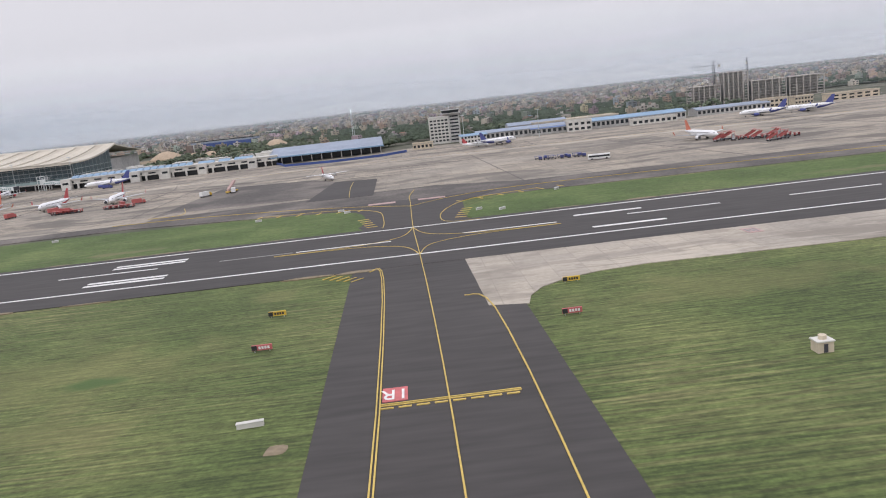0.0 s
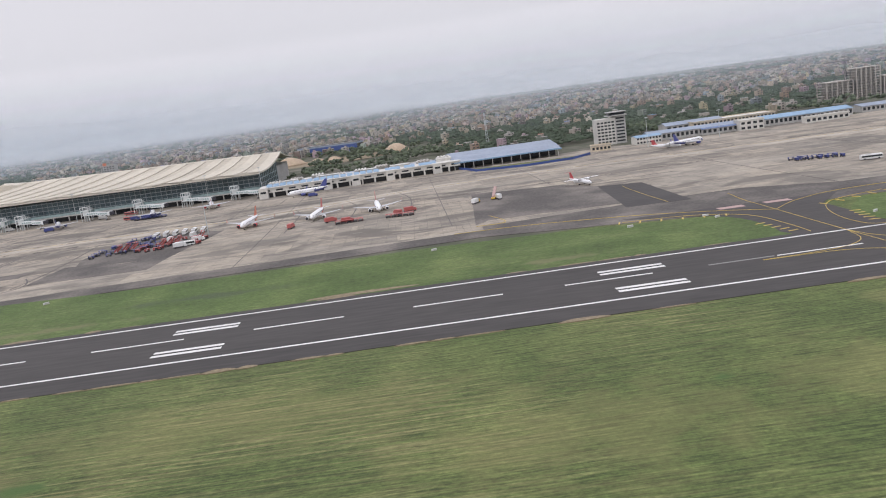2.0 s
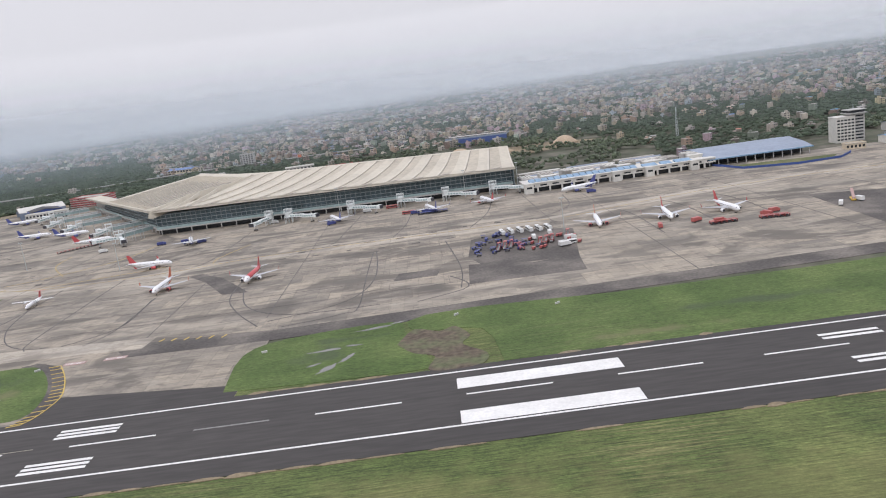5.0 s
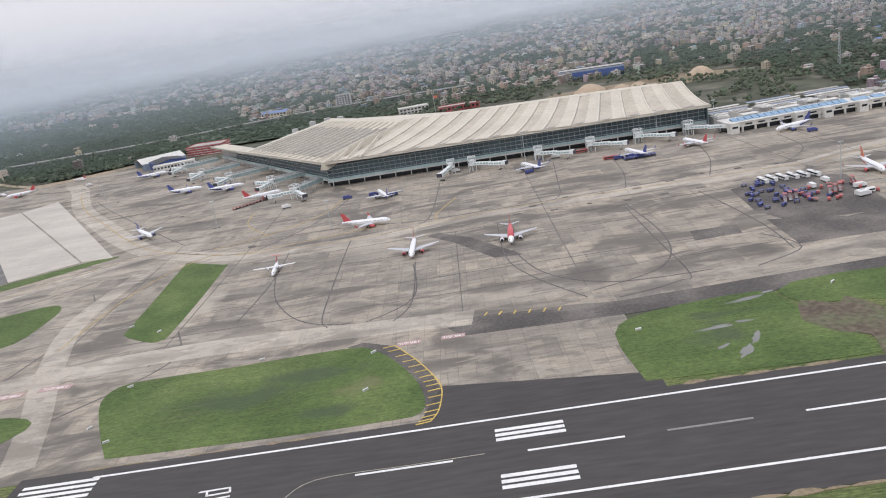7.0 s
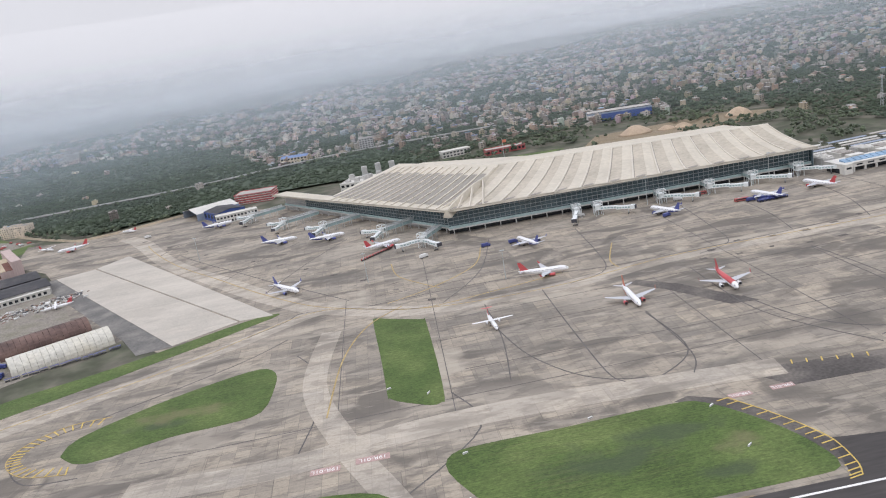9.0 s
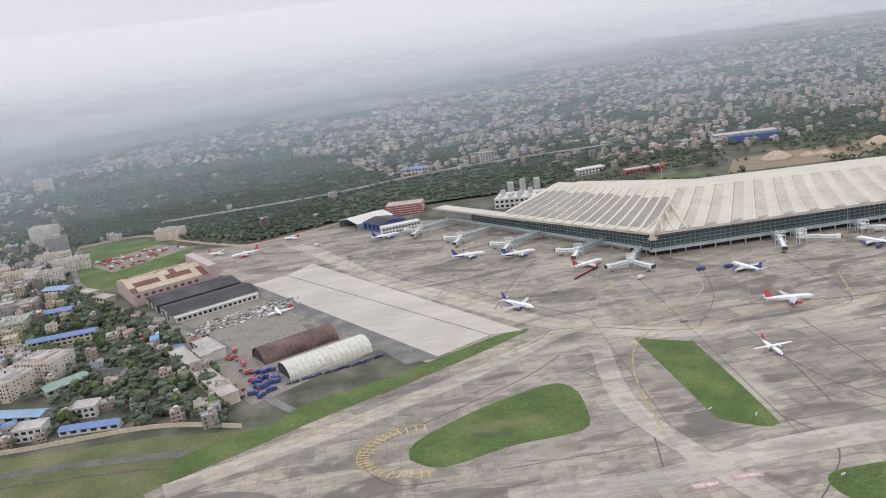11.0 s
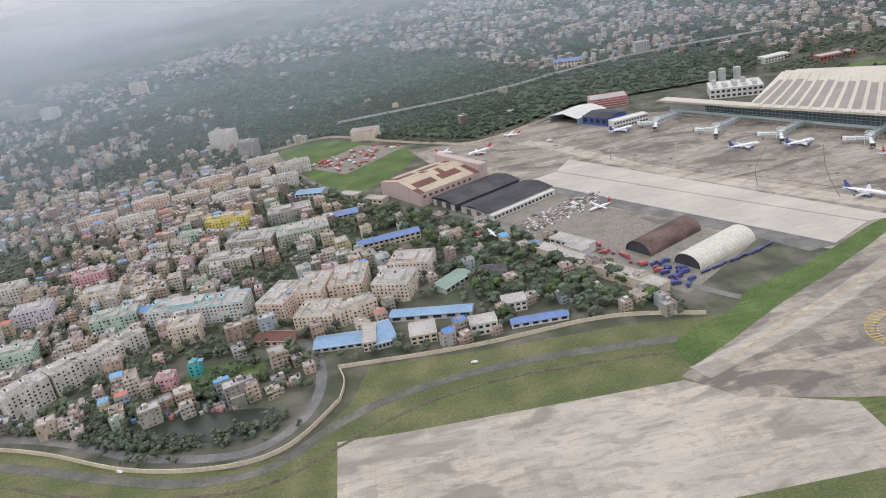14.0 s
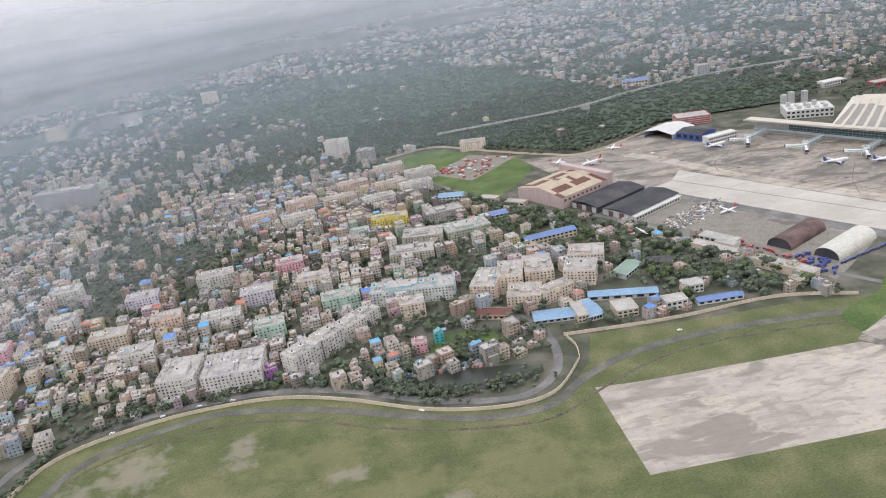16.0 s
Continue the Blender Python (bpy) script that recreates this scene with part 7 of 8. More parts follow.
bm = bmesh.new()
loft(bm, [[(-4, s, 1.4), (4.5, s, 6.4), (4.5, s, 7.4), (-4, s, 2.6)] for s in (-0.9, 0.9)])
part("boom", bm, PAINT_PINK, crane)
wheels(crane, ((-3.5, -1.2), (-3.5, 1.2), (3.5, -1.2), (3.5, 1.2)), 0.5)
# parked cars and vans in the yard by the green field
car_mats = (GSE_RED, GSE_WHITE, WALL_GREY, GSE_RED, WALL_WHITE)
protos = [truck(-1330 + 8 * k, 1085 + 5 * k, 30 + 20 * k, m, m, lab, "vehicles in the yard") for k, (m, lab) in enumerate(((GSE_RED, "red lorry parked in the yard"), (GSE_WHITE, "white lorry parked in the yard"), (GSE_RED, "dull red lorry parked in the yard")))]
for k in range(64):
    u, v = rng.random(), rng.random()
    p = lerp(lerp((-1328, 1086, 0), (-1272, 1024, 0), u), lerp((-1262, 1158, 0), (-1192, 1108, 0), u), v)
    copy_thing(protos[(k * 7 % 5) // 2 if k % 6 else 2], at(p.x, p.y, 0.27, 40 + 90 * (k % 2) + rng.uniform(-12, 12))).scale = (0.75, 0.75, 0.75)
white_car = thing("car", at(-1421, 428, 0.25, -26), "white car on the perimeter road", "car")
bm = bmesh.new()
loft(bm, [[(-2.3, s, 0.35), (2.3, s, 0.35), (2.3, s, 0.9), (1.1, s * 0.95, 1.0), (0.5, s * 0.8, 1.5), (-1.3, s * 0.8, 1.5), (-2.1, s * 0.95, 1.0)] for s in (-0.95, 0.95)])
part("body", bm, GSE_WHITE, white_car)
bm = bmesh.new()
box(bm, -1.4, 0.6, -0.83, 0.83, 1.05, 1.4)
part("window_band", bm, GLASS_DARK, white_car)
wheels(white_car, ((-1.4, -0.85), (-1.4, 0.85), (1.4, -0.85), (1.4, 0.85)), 0.35)
for x, y, r in ((-1440, 462, -28), (-1390, 440, -24), (-1585, 500, 0), (-1625, 500, 8), (-1660, 494, 20), (-1184, 470, 0), (-1700, 482, 28), (-1720, 470, 34)):
    copy_thing(white_car, at(x, y, 0.25, r))

# ---- signs and boxes in the grass ----
def airfield_sign(x, y, mat, label, rz=0):
    ob = thing("airfield_sign", at(x, y, 0.15, rz), label, "sign", "airfield signs")
    bm = bmesh.new()
    box(bm, -1.9, 1.9, -0.2, 0.2, 0.35, 1.35)
    part("panel", bm, mat, ob)
    bm = bmesh.new()
    box(bm, -1.9, -0.9, -0.24, -0.2, 0.4, 1.3)
    part("location_plate", bm, PLANE_DARK, ob, "black location plate")
    for k in range(4):
        bm = bmesh.new()
        box(bm, -0.6 + 0.55 * k, -0.2 + 0.55 * k, -0.24, -0.2, 0.6, 1.1)
        part("character", bm, PAINT_WHITE if mat is PAINT_RED else PLANE_DARK, ob)
    for s in (-1.4, 1.4):
        bm = bmesh.new()
        tube(bm, (s, 0, -0.1), (s, 0, 0.4), 0.08, n=6)
        part("leg", bm, STEEL, ob)
    return ob


airfield_sign(-25.5, 145, GSE_YELLOW, "yellow and black airfield direction sign in the grass")
airfield_sign(-24.5, 121, PAINT_RED, "red airfield holding sign with white characters")
airfield_sign(39, 145, GSE_YELLOW, "yellow and black airfield direction sign in the grass")
airfield_sign(34, 121, PAINT_RED, "red airfield holding sign with white characters")
for x, y in ((-25, 306), (-22, 300), (30, 268), (38, 262), (-60, 304), (66, 300), (-700, 320), (-703, 284), (-690, 270), (-586, 318), (-733, 398), (-712, 384), (-586, 282), (-640, 328), (-470, 300), (-380, 314), (-150, 308), (-330, 312)):
    ob = thing("marker_box", at(x, y, 0.33, (x * 7) % 60), "small white airfield marker box in the grass", "marker", "airfield marker boxes")
    bm = bmesh.new()
    box(bm, -1.3, 1.3, -0.25, 0.25, 0.0, 0.9)
    part("casing", bm, GSE_WHITE, ob)
    bm = bmesh.new()
    box(bm, -1.1, 1.1, -0.3, -0.25, 0.15, 0.75)
    part("face", bm, WALL_GREY, ob)
hut = thing("equipment_hut", at(60, 92, 0.14), "small cream equipment hut with a tank on its roof", "hut")
hut.scale = (0.75, 0.75, 0.75)
bm = bmesh.new()
box(bm, -1.6, 1.6, -1.4, 1.4, 0, 2.2)
part("wall", bm, WALL_CREAM, hut)
bm = bmesh.new()
box(bm, -1.8, 1.8, -1.6, 1.6, 2.2, 2.45)
part("roof", bm, WALL_WHITE, hut)
bm = bmesh.new()
tube(bm, (0, 0, 2.45), (0, 0, 3.3), 0.8, n=12)
part("tank", bm, WALL_CREAM, hut)
bm = bmesh.new()
box(bm, -0.4, 0.4, -1.5, -1.38, 0.1, 1.8)
part("door", bm, GSE_DARK, hut)
slab = thing("concrete_kerb", at(-24, 90, 0.14, 6), "white concrete block in the grass", "block")
bm = bmesh.new()
box(bm, -1.9, 1.9, -0.4, 0.4, 0, 0.7)
part("block", bm, WALL_WHITE, slab)
bm = bmesh.new()
box(bm, -1.95, 1.95, -0.45, 0.45, 0.7, 0.8)
part("cap", bm, WALL_WHITE, slab)
sheet("bare_ground", rounded([(-20.5, 80), (-18, 80), (-17.6, 82.4), (-20, 82.6)], 3), 0.18, EARTH, "small bare concrete pad in the grass", "earth")

# ---- the town and the woods beyond the wall ----
AIRPORT = [(-1790, -400), (-1790, 395), (-1768, 470), (-1680, 502), (-1590, 509), (-1530, 505), (-1474, 484), (-1405, 443), (-1350, 425), (-1322, 432), (-1302, 466), (-1300, 508), (-1170, 494), (-1079, 492), (-1020, 470), (-1036, 530), (-1085, 655), (-1150, 750), (-1205, 830), (-1290, 950), (-1360, 1065), (-1412, 1220), (-1315, 1250), (-1219, 1158), (-1150, 1092), (-1094, 1060), (-984, 1118), (-930, 1160), (-860, 1165), (-690, 1140), (-640, 1195), (-420, 1268), (-140, 1200), (-100, 1000), (-120, 790), (30, 775), (110, 800), (330, 840), (380, 980), (620, 1000), (700, 790), (1600, 760), (1600, -400)]
WOODS = [(-1440, 1250), (-1300, 1262), (-1100, 1080), (-930, 1165), (-690, 1150), (-640, 1230), (-720, 1410), (-900, 1440), (-1000, 1700), (-1200, 2150), (-1620, 2300), (-1900, 1900), (-1560, 1620)]
PARK = [(-1300, 960), (-1262, 700), (-1180, 620), (-1150, 500), (-1030, 480), (-1045, 560), (-1100, 680), (-1205, 830)]
PASTEL = [(0.64, 0.57, 0.44), (0.60, 0.50, 0.40), (0.66, 0.60, 0.48), (0.62, 0.58, 0.50), (0.66, 0.62, 0.54), (0.60, 0.52, 0.38), (0.62, 0.46, 0.36), (0.64, 0.49, 0.44), (0.56, 0.52, 0.45), (0.44, 0.41, 0.36), (0.62, 0.56, 0.36), (0.46, 0.56, 0.47), (0.45, 0.55, 0.62), (0.58, 0.44, 0.52), (0.36, 0.33, 0.30), (0.64, 0.62, 0.60), (0.50, 0.38, 0.32), (0.60, 0.57, 0.52), (0.50, 0.47, 0.42), (0.58, 0.43, 0.32)]
ROOFS = [(0.36, 0.34, 0.31), (0.30, 0.28, 0.26), (0.40, 0.36, 0.31), (0.45, 0.42, 0.38), (0.33, 0.26, 0.22), (0.42, 0.40, 0.38)]
DARK = (0.075, 0.073, 0.075)


class Mass:
    """Many small solids in one mesh, with a colour on each face."""

    def __init__(self):
        self.v, self.f, self.c = [], [], []

    def box(self, cx, cy, rz, x0, x1, y0, y1, z0, z1, wall, roof=None, bottom=False):
        n, (c, s) = len(self.v), (math.cos(rz), math.sin(rz))
        for x, y, z in ((x0, y0, z0), (x1, y0, z0), (x1, y1, z0), (x0, y1, z0), (x0, y0, z1), (x1, y0, z1), (x1, y1, z1), (x0, y1, z1)):
            self.v.append(((cx + x * c - y * s) * U, (cy + x * s + y * c) * U, z * U))
        self.f += [(n, n + 1, n + 5, n + 4), (n + 1, n + 2, n + 6, n + 5), (n + 2, n + 3, n + 7, n + 6), (n + 3, n, n + 4, n + 7), (n + 4, n + 5, n + 6, n + 7)]
        self.c += [wall] * 4 + [roof or wall]

    def quad(self, cx, cy, rz, pts, colour):
        n, (c, s) = len(self.v), (math.cos(rz), math.sin(rz))
        for x, y, z in pts:
            self.v.append(((cx + x * c - y * s) * U, (cy + x * s + y * c) * U, z * U))
        self.f.append((n, n + 1, n + 2, n + 3))
        self.c.append(colour)

    def done(self, name, mat, label, category):
        me = bpy.data.meshes.new(name)
        me.from_pydata(self.v, [], self.f)
        at_ = me.attributes.new("tint", "FLOAT_COLOR", "FACE")
        at_.data.foreach_set("color", np.array([(*c, 1.0) for c in self.c], dtype=np.float32).ravel())
        me.materials.append(mat)
        me.update()
        return tagged(new(name, me), label, category, "", "stuff")


def house(mass, r, cx, cy, rz, w, d, floors, near):
    """A small town house with parapet, stair head, tank, slabs and windows."""
    wall = r.choice(PASTEL)
    grey, k = sum(wall) / 3, r.uniform(0.52, 0.98)
    own = 0.85
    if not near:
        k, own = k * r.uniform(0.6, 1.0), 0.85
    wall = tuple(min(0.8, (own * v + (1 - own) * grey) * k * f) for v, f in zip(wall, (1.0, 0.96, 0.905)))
    roof = r.choice(ROOFS)
    h = floors * 3.1
    mass.box(cx, cy, rz, -w / 2, w / 2, -d / 2, d / 2, 0, h, wall, roof)
    if near:
        for q in ((-w / 2, w / 2, -d / 2, -d / 2 + 0.25), (-w / 2, w / 2, d / 2 - 0.25, d / 2), (-w / 2, -w / 2 + 0.25, -d / 2 + 0.25, d / 2 - 0.25), (w / 2 - 0.25, w / 2, -d / 2 + 0.25, d / 2 - 0.25)):
            mass.box(cx, cy, rz, *q, h, h + 0.9, wall)
        for f in range(floors):
            mass.box(cx, cy, rz, -w / 2 - 0.5, w / 2 + 0.5, -d / 2 - 0.6, -d / 2, f * 3.1 + 2.75, f * 3.1 + 2.95, wall)
    if r.random() < 0.75:
        a, b = r.uniform(-w / 2 + 2, w / 2 - 2), r.uniform(-d / 2 + 2, d / 2 - 2)
        mass.box(cx, cy, rz, a - 1.6, a + 1.6, b - 1.8, b + 1.8, h, h + 2.5, wall, roof)
    if near:
        # roof clutter: sheets, tanks, bricks, washing
        for k in range(r.choice((1, 2, 3, 4))):
            a, b, s = r.uniform(-w / 2 + 1, w / 2 - 1), r.uniform(-d / 2 + 1, d / 2 - 1), r.uniform(0.3, 1.1)
            mass.box(cx, cy, rz, a - s, a + s, b - s * 0.7, b + s * 0.7, h, h + r.uniform(0.3, 1.5), r.choice(((0.5, 0.48, 0.45), (0.3, 0.28, 0.26), (0.06, 0.06, 0.07), (0.45, 0.25, 0.18), (0.62, 0.6, 0.58), (0.16, 0.3, 0.45))))
        if r.random() < 0.45:
            side, low = r.choice((-1, 1)), r.uniform(0.4, 0.8) * h
            mass.box(cx, cy, rz, side * w / 2 - 2.4, side * w / 2 + 2.4, -d / 3, d / 3, 0, low, tuple(min(0.8, v * r.uniform(0.75, 1.1)) for v in wall), r.choice(ROOFS))
    if r.random() < 0.75:
        a, b = r.uniform(-w / 2 + 2, w / 2 - 2), r.uniform(-d / 2 + 2, d / 2 - 2)
        if near and r.random() < 0.7:
            mass.box(cx, cy, rz, a - 0.7, a + 0.7, b - 0.7, b + 0.7, h, h + 1.9, (0.05, 0.05, 0.06))
    if r.random() < 0.07:
        tint = r.choice(((0.10, 0.22, 0.5), (0.12, 0.34, 0.55), (0.45, 0.16, 0.1)))
        mass.box(cx, cy, rz, -w / 2 - 0.4, w / 2 + 0.4, -d / 2 - 0.4, d / 2 * r.uniform(0, 1), h, h + 2.3, wall, tint)
    for f in range(floors):
        z0, z1 = f * 3.1 + 1.0, f * 3.1 + 2.4
        if near:
            n = max(2, int(w / 3))
            for k in range(n):
                if r.random() < 0.85:
                    a = -w / 2 + (k + 0.5) * w / n
                    mass.quad(cx, cy, rz, ((a - 0.65, -d / 2 - 0.06, z0), (a + 0.65, -d / 2 - 0.06, z0), (a + 0.65, -d / 2 - 0.06, z1), (a - 0.65, -d / 2 - 0.06, z1)), DARK)
            n = max(2, int(d / 3.4))
            for sx in (-1, 1):
                for k in range(n):
                    if r.random() < 0.7:
                        a = -d / 2 + (k + 0.5) * d / n
                        mass.quad(cx, cy, rz, ((sx * (w / 2 + 0.06), a - 0.6, z0), (sx * (w / 2 + 0.06), a + 0.6, z0), (sx * (w / 2 + 0.06), a + 0.6, z1), (sx * (w / 2 + 0.06), a - 0.6, z1)), DARK)
        else:
            for k in range(2):
                a = -w / 4 + k * w / 2
                mass.quad(cx, cy, rz, ((a - w * 0.14, -d / 2 - 0.06, z0), (a + w * 0.14, -d / 2 - 0.06, z0), (a + w * 0.14, -d / 2 - 0.06, z1), (a - w * 0.14, -d / 2 - 0.06, z1)), DARK)


# ragged leaf clumps that the tree crowns are put together from
def clump_shapes(count, r):
    out = []
    for k in range(count):
        bm = bmesh.new()
        bmesh.ops.create_icosphere(bm, subdivisions=1, radius=1.0)
        for v in bm.verts:
            v.co *= r.uniform(0.62, 1.25)
            v.co.z *= 0.85
        out.append(([tuple(v.co) for v in bm.verts], [[v.index for v in f.verts] for f in bm.faces if f.calc_center_median().z > -0.35]))
        bm.free()
    return out


class Woods:
    """Crowns of many ragged clumps and loose leaf tufts, joined into one mesh."""

    def __init__(self, shapes):
        self.v, self.f, self.shapes = [], [], shapes

    def clump(self, r, x, y, z, s, flat=1.0):
        vs, fs = r.choice(self.shapes)
        n, a = len(self.v), r.uniform(0, 6.28)
        c, q = math.cos(a) * s, math.sin(a) * s
        self.v += [((x + p[0] * c - p[1] * q) * U, (y + p[0] * q + p[1] * c) * U, (z + p[2] * s * flat) * U) for p in vs]
        self.f += [[i + n for i in f] for f in fs]

    def tuft(self, r, x, y, z, s):
        n = len(self.v)
        a = Vector((r.uniform(-1, 1), r.uniform(-1, 1), r.uniform(-0.6, 1))).normalized() * s
        b = Vector((r.uniform(-1, 1), r.uniform(-1, 1), r.uniform(-1, 1))).normalized() * s * 0.7
        self.v += [((x + p.x) * U, (y + p.y) * U, (z + p.z) * U) for p in (-a, b, a, -b)]
        self.f.append([n, n + 1, n + 2, n + 3])

    def tree(self, r, x, y, size, parts, tufts, top=8.5, flat=1.0):
        for k in range(parts):
            a, d = r.uniform(0, 6.28), size * r.uniform(0.1, 0.62)
            z = min(size * r.uniform(0.75, 1.5), r.uniform(0.6, 1.0) * top)
            s = size * r.uniform(0.34, 0.58) * (1.25 if parts < 3 else 1.0)
            self.clump(r, x + d * math.cos(a), y + d * math.sin(a), z, s, flat)
            for t in range(tufts):
                u = Vector((r.gauss(0, 1), r.gauss(0, 1), r.gauss(0, 1))).normalized() * s * r.uniform(0.95, 1.3)
                self.tuft(r, x + d * math.cos(a) + u.x, y + d * math.sin(a) + u.y, max(0.6, z + u.z), s * 0.24)

    def done(self, name, mat, label, soft=False):
        me = bpy.data.meshes.new(name)
        me.from_pydata(self.v, [], self.f)
        me.materials.append(mat)
        me.polygons.foreach_set("use_smooth", [soft] * len(me.polygons))
        me.update()
        return tagged(new(name, me), label, "trees", "", "stuff")


shapes = clump_shapes(12, random.Random(3))
HERO = []  # plots kept free for the buildings below: x, y, radius


def keep(x, y, rad):
    HERO.append((x, y, rad))


def taken(x, y, m=0.0):
    return any((x - a) ** 2 + (y - b) ** 2 < (c + m) ** 2 for a, b, c in HERO)


def apartment(x0, y0, x1, y1, depth, floors, wall, label, roof=ROOF_FLAT, trim=None, group="apartment blocks", bay=3.4):
    """A block of flats whose front runs from x0, y0 to x1, y1: walls, floor slabs, windows storey by storey, parapet, stair heads, tanks."""
    w, rz = axis_frame((x0, y0), (x1, y1))
    ob = thing("apartment_block", at(x0, y0, 0, rz), label, "apartment building", group)
    h = floors * 3.1 + 0.07 * (int(abs(7 * x0 + 3 * y0)) % 11)
    bm = bmesh.new()
    box(bm, 0, w, 0, depth, 0, h)
    part("wall", bm, wall, ob)
    bm = bmesh.new()
    box(bm, 0.3, w - 0.3, 0.3, depth - 0.3, h, h + 0.12)
    part("flat_roof", bm, roof, ob)
    bm = bmesh.new()
    for q in ((0, w, 0, 0.3), (0, w, depth - 0.3, depth), (0, 0.3, 0.3, depth - 0.3), (w - 0.3, w, 0.3, depth - 0.3)):
        box(bm, *q, h, h + 1.0)
    part("parapet", bm, trim or wall, ob)
    nb, nd = max(2, int(w / bay)), max(2, int(depth / bay))
    q = random.Random(int(abs(x0 * 3 + y0)))
    glass, slabs = bmesh.new(), bmesh.new()
    for f in range(floors):
        z = f * 3.1
        for k in range(nb):
            a, hw = (k + 0.5) * w / nb, q.choice((0.5, 0.65, 0.85))
            for y in (0, depth):
                if q.random() < 0.8:
                    box(glass, a - hw, a + hw, y - 0.06, y + 0.06, z + 0.95, z + 2.4)
        for k in range(nd):
            a = (k + 0.5) * depth / nd
            for x in (0, w):
                if q.random() < 0.75:
                    box(glass, x - 0.06, x + 0.06, a - 0.55, a + 0.55, z + 1.05, z + 2.3)
        for k in range(nb):
            if k % 3 == 1:
                a = (k + 0.5) * w / nb
                box(slabs, a - 1.3, a + 1.3, -1.0, 0, z + 0.05, z + 0.2)
                box(slabs, a - 1.3, a + 1.3, -1.0, -0.9, z + 0.2, z + 0.95)
        box(slabs, -0.07, w + 0.07, -0.07, depth + 0.07, z + 2.9, z + 3.0)
    # set-back storeys, half walls and loose clutter on the roof
    rooms = []
    bm = bmesh.new()
    for k in range(q.choice((1, 2, 2))):
        a, b = q.uniform(0.1, 0.5) * w, q.uniform(0.1, 0.4) * depth
        rooms.append((a, a + w * q.uniform(0.2, 0.4), b, b + depth * q.uniform(0.3, 0.5), h + q.uniform(1.6, 3.1)))
        box(bm, *rooms[-1][:4], h + 0.1, rooms[-1][4])
    part("roof_storey", bm, trim or wall, ob)
    bm = bmesh.new()
    for x2, x3, y2, y3, z2 in rooms:
        box(bm, x2 - 0.3, x3 + 0.3, y2 - 0.3, y3 + 0.3, z2, z2 + 0.15)
    part("roof_slab", bm, roof, ob)
    bm = bmesh.new()
    for k in range(int(w * depth / 26)):
        a, b, s = q.uniform(1.2, w - 1.2), q.uniform(1.2, depth - 1.2), q.uniform(0.25, 0.9)
        box(bm, a - s, a + s, b - s * 0.8, b + s * 0.8, h + 0.05, h + q.uniform(0.4, 1.8))
    for k in range(max(1, int(w / 9))):
        a = (k + 0.6) * 9
        if a < w - 1:
            box(bm, a, a + 0.25, 0.3, depth - 0.3, h + 0.05, h + 0.9)
    tagged(part("roof_clutter", bm, BARE_CONCRETE if q.random() < 0.6 else WALL_GREY, ob), kind="stuff")
    tagged(part("window", glass, GLASS_DARK, ob), kind="stuff")
    tagged(part("balcony", slabs, trim or wall, ob), kind="stuff")
    for k in range(max(1, int(w / 13))):
        a, d2 = 3 + k * 12.5, depth * q.uniform(0.25, 0.6)
        if a + 4 < w:
            bm = bmesh.new()
            box(bm, a, a + 3.6, d2, d2 + 4.4, h, h + 2.7)
            box(bm, a - 0.2, a + 3.8, d2 - 0.2, d2 + 4.6, h + 2.7, h + 2.9)
            part("stair_head", bm, trim or wall, ob)
            bm = bmesh.new()
            tube(bm, (a + 1.6, d2 + 2.2, h + 2.9), (a + 1.6, d2 + 2.2, h + 4.4), 0.8, 0.7, n=9)
            part("water_tank", bm, GSE_DARK if q.random() < 0.6 else WALL_GREY, ob)
            if q.random() < 0.5:
                bm = bmesh.new()
                box(bm, a + 5, a + 9, d2 - 1, d2 + 4, h + 1.9, h + 2.05)
                part("roof_shed", bm, ROOF_FLAT if q.random() < 0.7 else ROOF_SKY, ob)
    c = at(x0, y0, 0, rz) @ Vector((w / 2 * U, depth / 2 * U, 0))
    n = max(1, int(w / 22))
    for k in range(n):
        p = at(x0, y0, 0, rz) @ Vector(((k + 0.5) * w / n * U, depth / 2 * U, 0))
        keep(p.x / U, p.y / U, max(depth / 2, w / n / 2) + 0.5)
    return ob


def paint(name, c):
    g = sum(c) / 3
    return material(name, [0.9 * v + 0.1 * g for v in c], 0.9, spread=0.22, fine=0.5, coarse=0.1, stretch=(1, 1, 0.25))


LILAC, OFFWHITE, PEACH, BEIGE = paint("lilac_wall", (0.60, 0.55, 0.60)), paint("offwhite_wall", (0.62, 0.585, 0.52)), paint("peach_wall", (0.64, 0.48, 0.37)), paint("beige_wall", (0.64, 0.54, 0.42))
CYAN, YELLOW, PURPLE, TEAL, PINK, OLIVE, MINT, CONC = paint("cyan_wall", (0.36, 0.58, 0.62)), paint("yellow_wall", (0.70, 0.58, 0.12)), paint("purple_wall", (0.42, 0.16, 0.45)), paint("teal_wall", (0.05, 0.42, 0.42)), paint("pink_wall", (0.66, 0.36, 0.38)), paint("olive_wall", (0.46, 0.44, 0.32)), paint("mint_wall", (0.42, 0.54, 0.44)), paint("raw_concrete_wall", (0.36, 0.34, 0.31))
apartment(-1612, 515, -1559, 514, 42, 6, OFFWHITE, "white and lilac six-storey apartment block by the wall", trim=LILAC)
apartment(-1668, 521, -1634, 519, 42, 6, OFFWHITE, "white six-storey apartment block by the wall")
apartment(-1527, 520, -1504, 543, 20, 6, OFFWHITE, "white stepped apartment block near the wall")
apartment(-1502, 545, -1482, 565, 20, 6, OFFWHITE, "white stepped apartment block near the wall")
apartment(-1480, 566, -1458, 586, 20, 5, OFFWHITE, "white stepped apartment block near the wall")
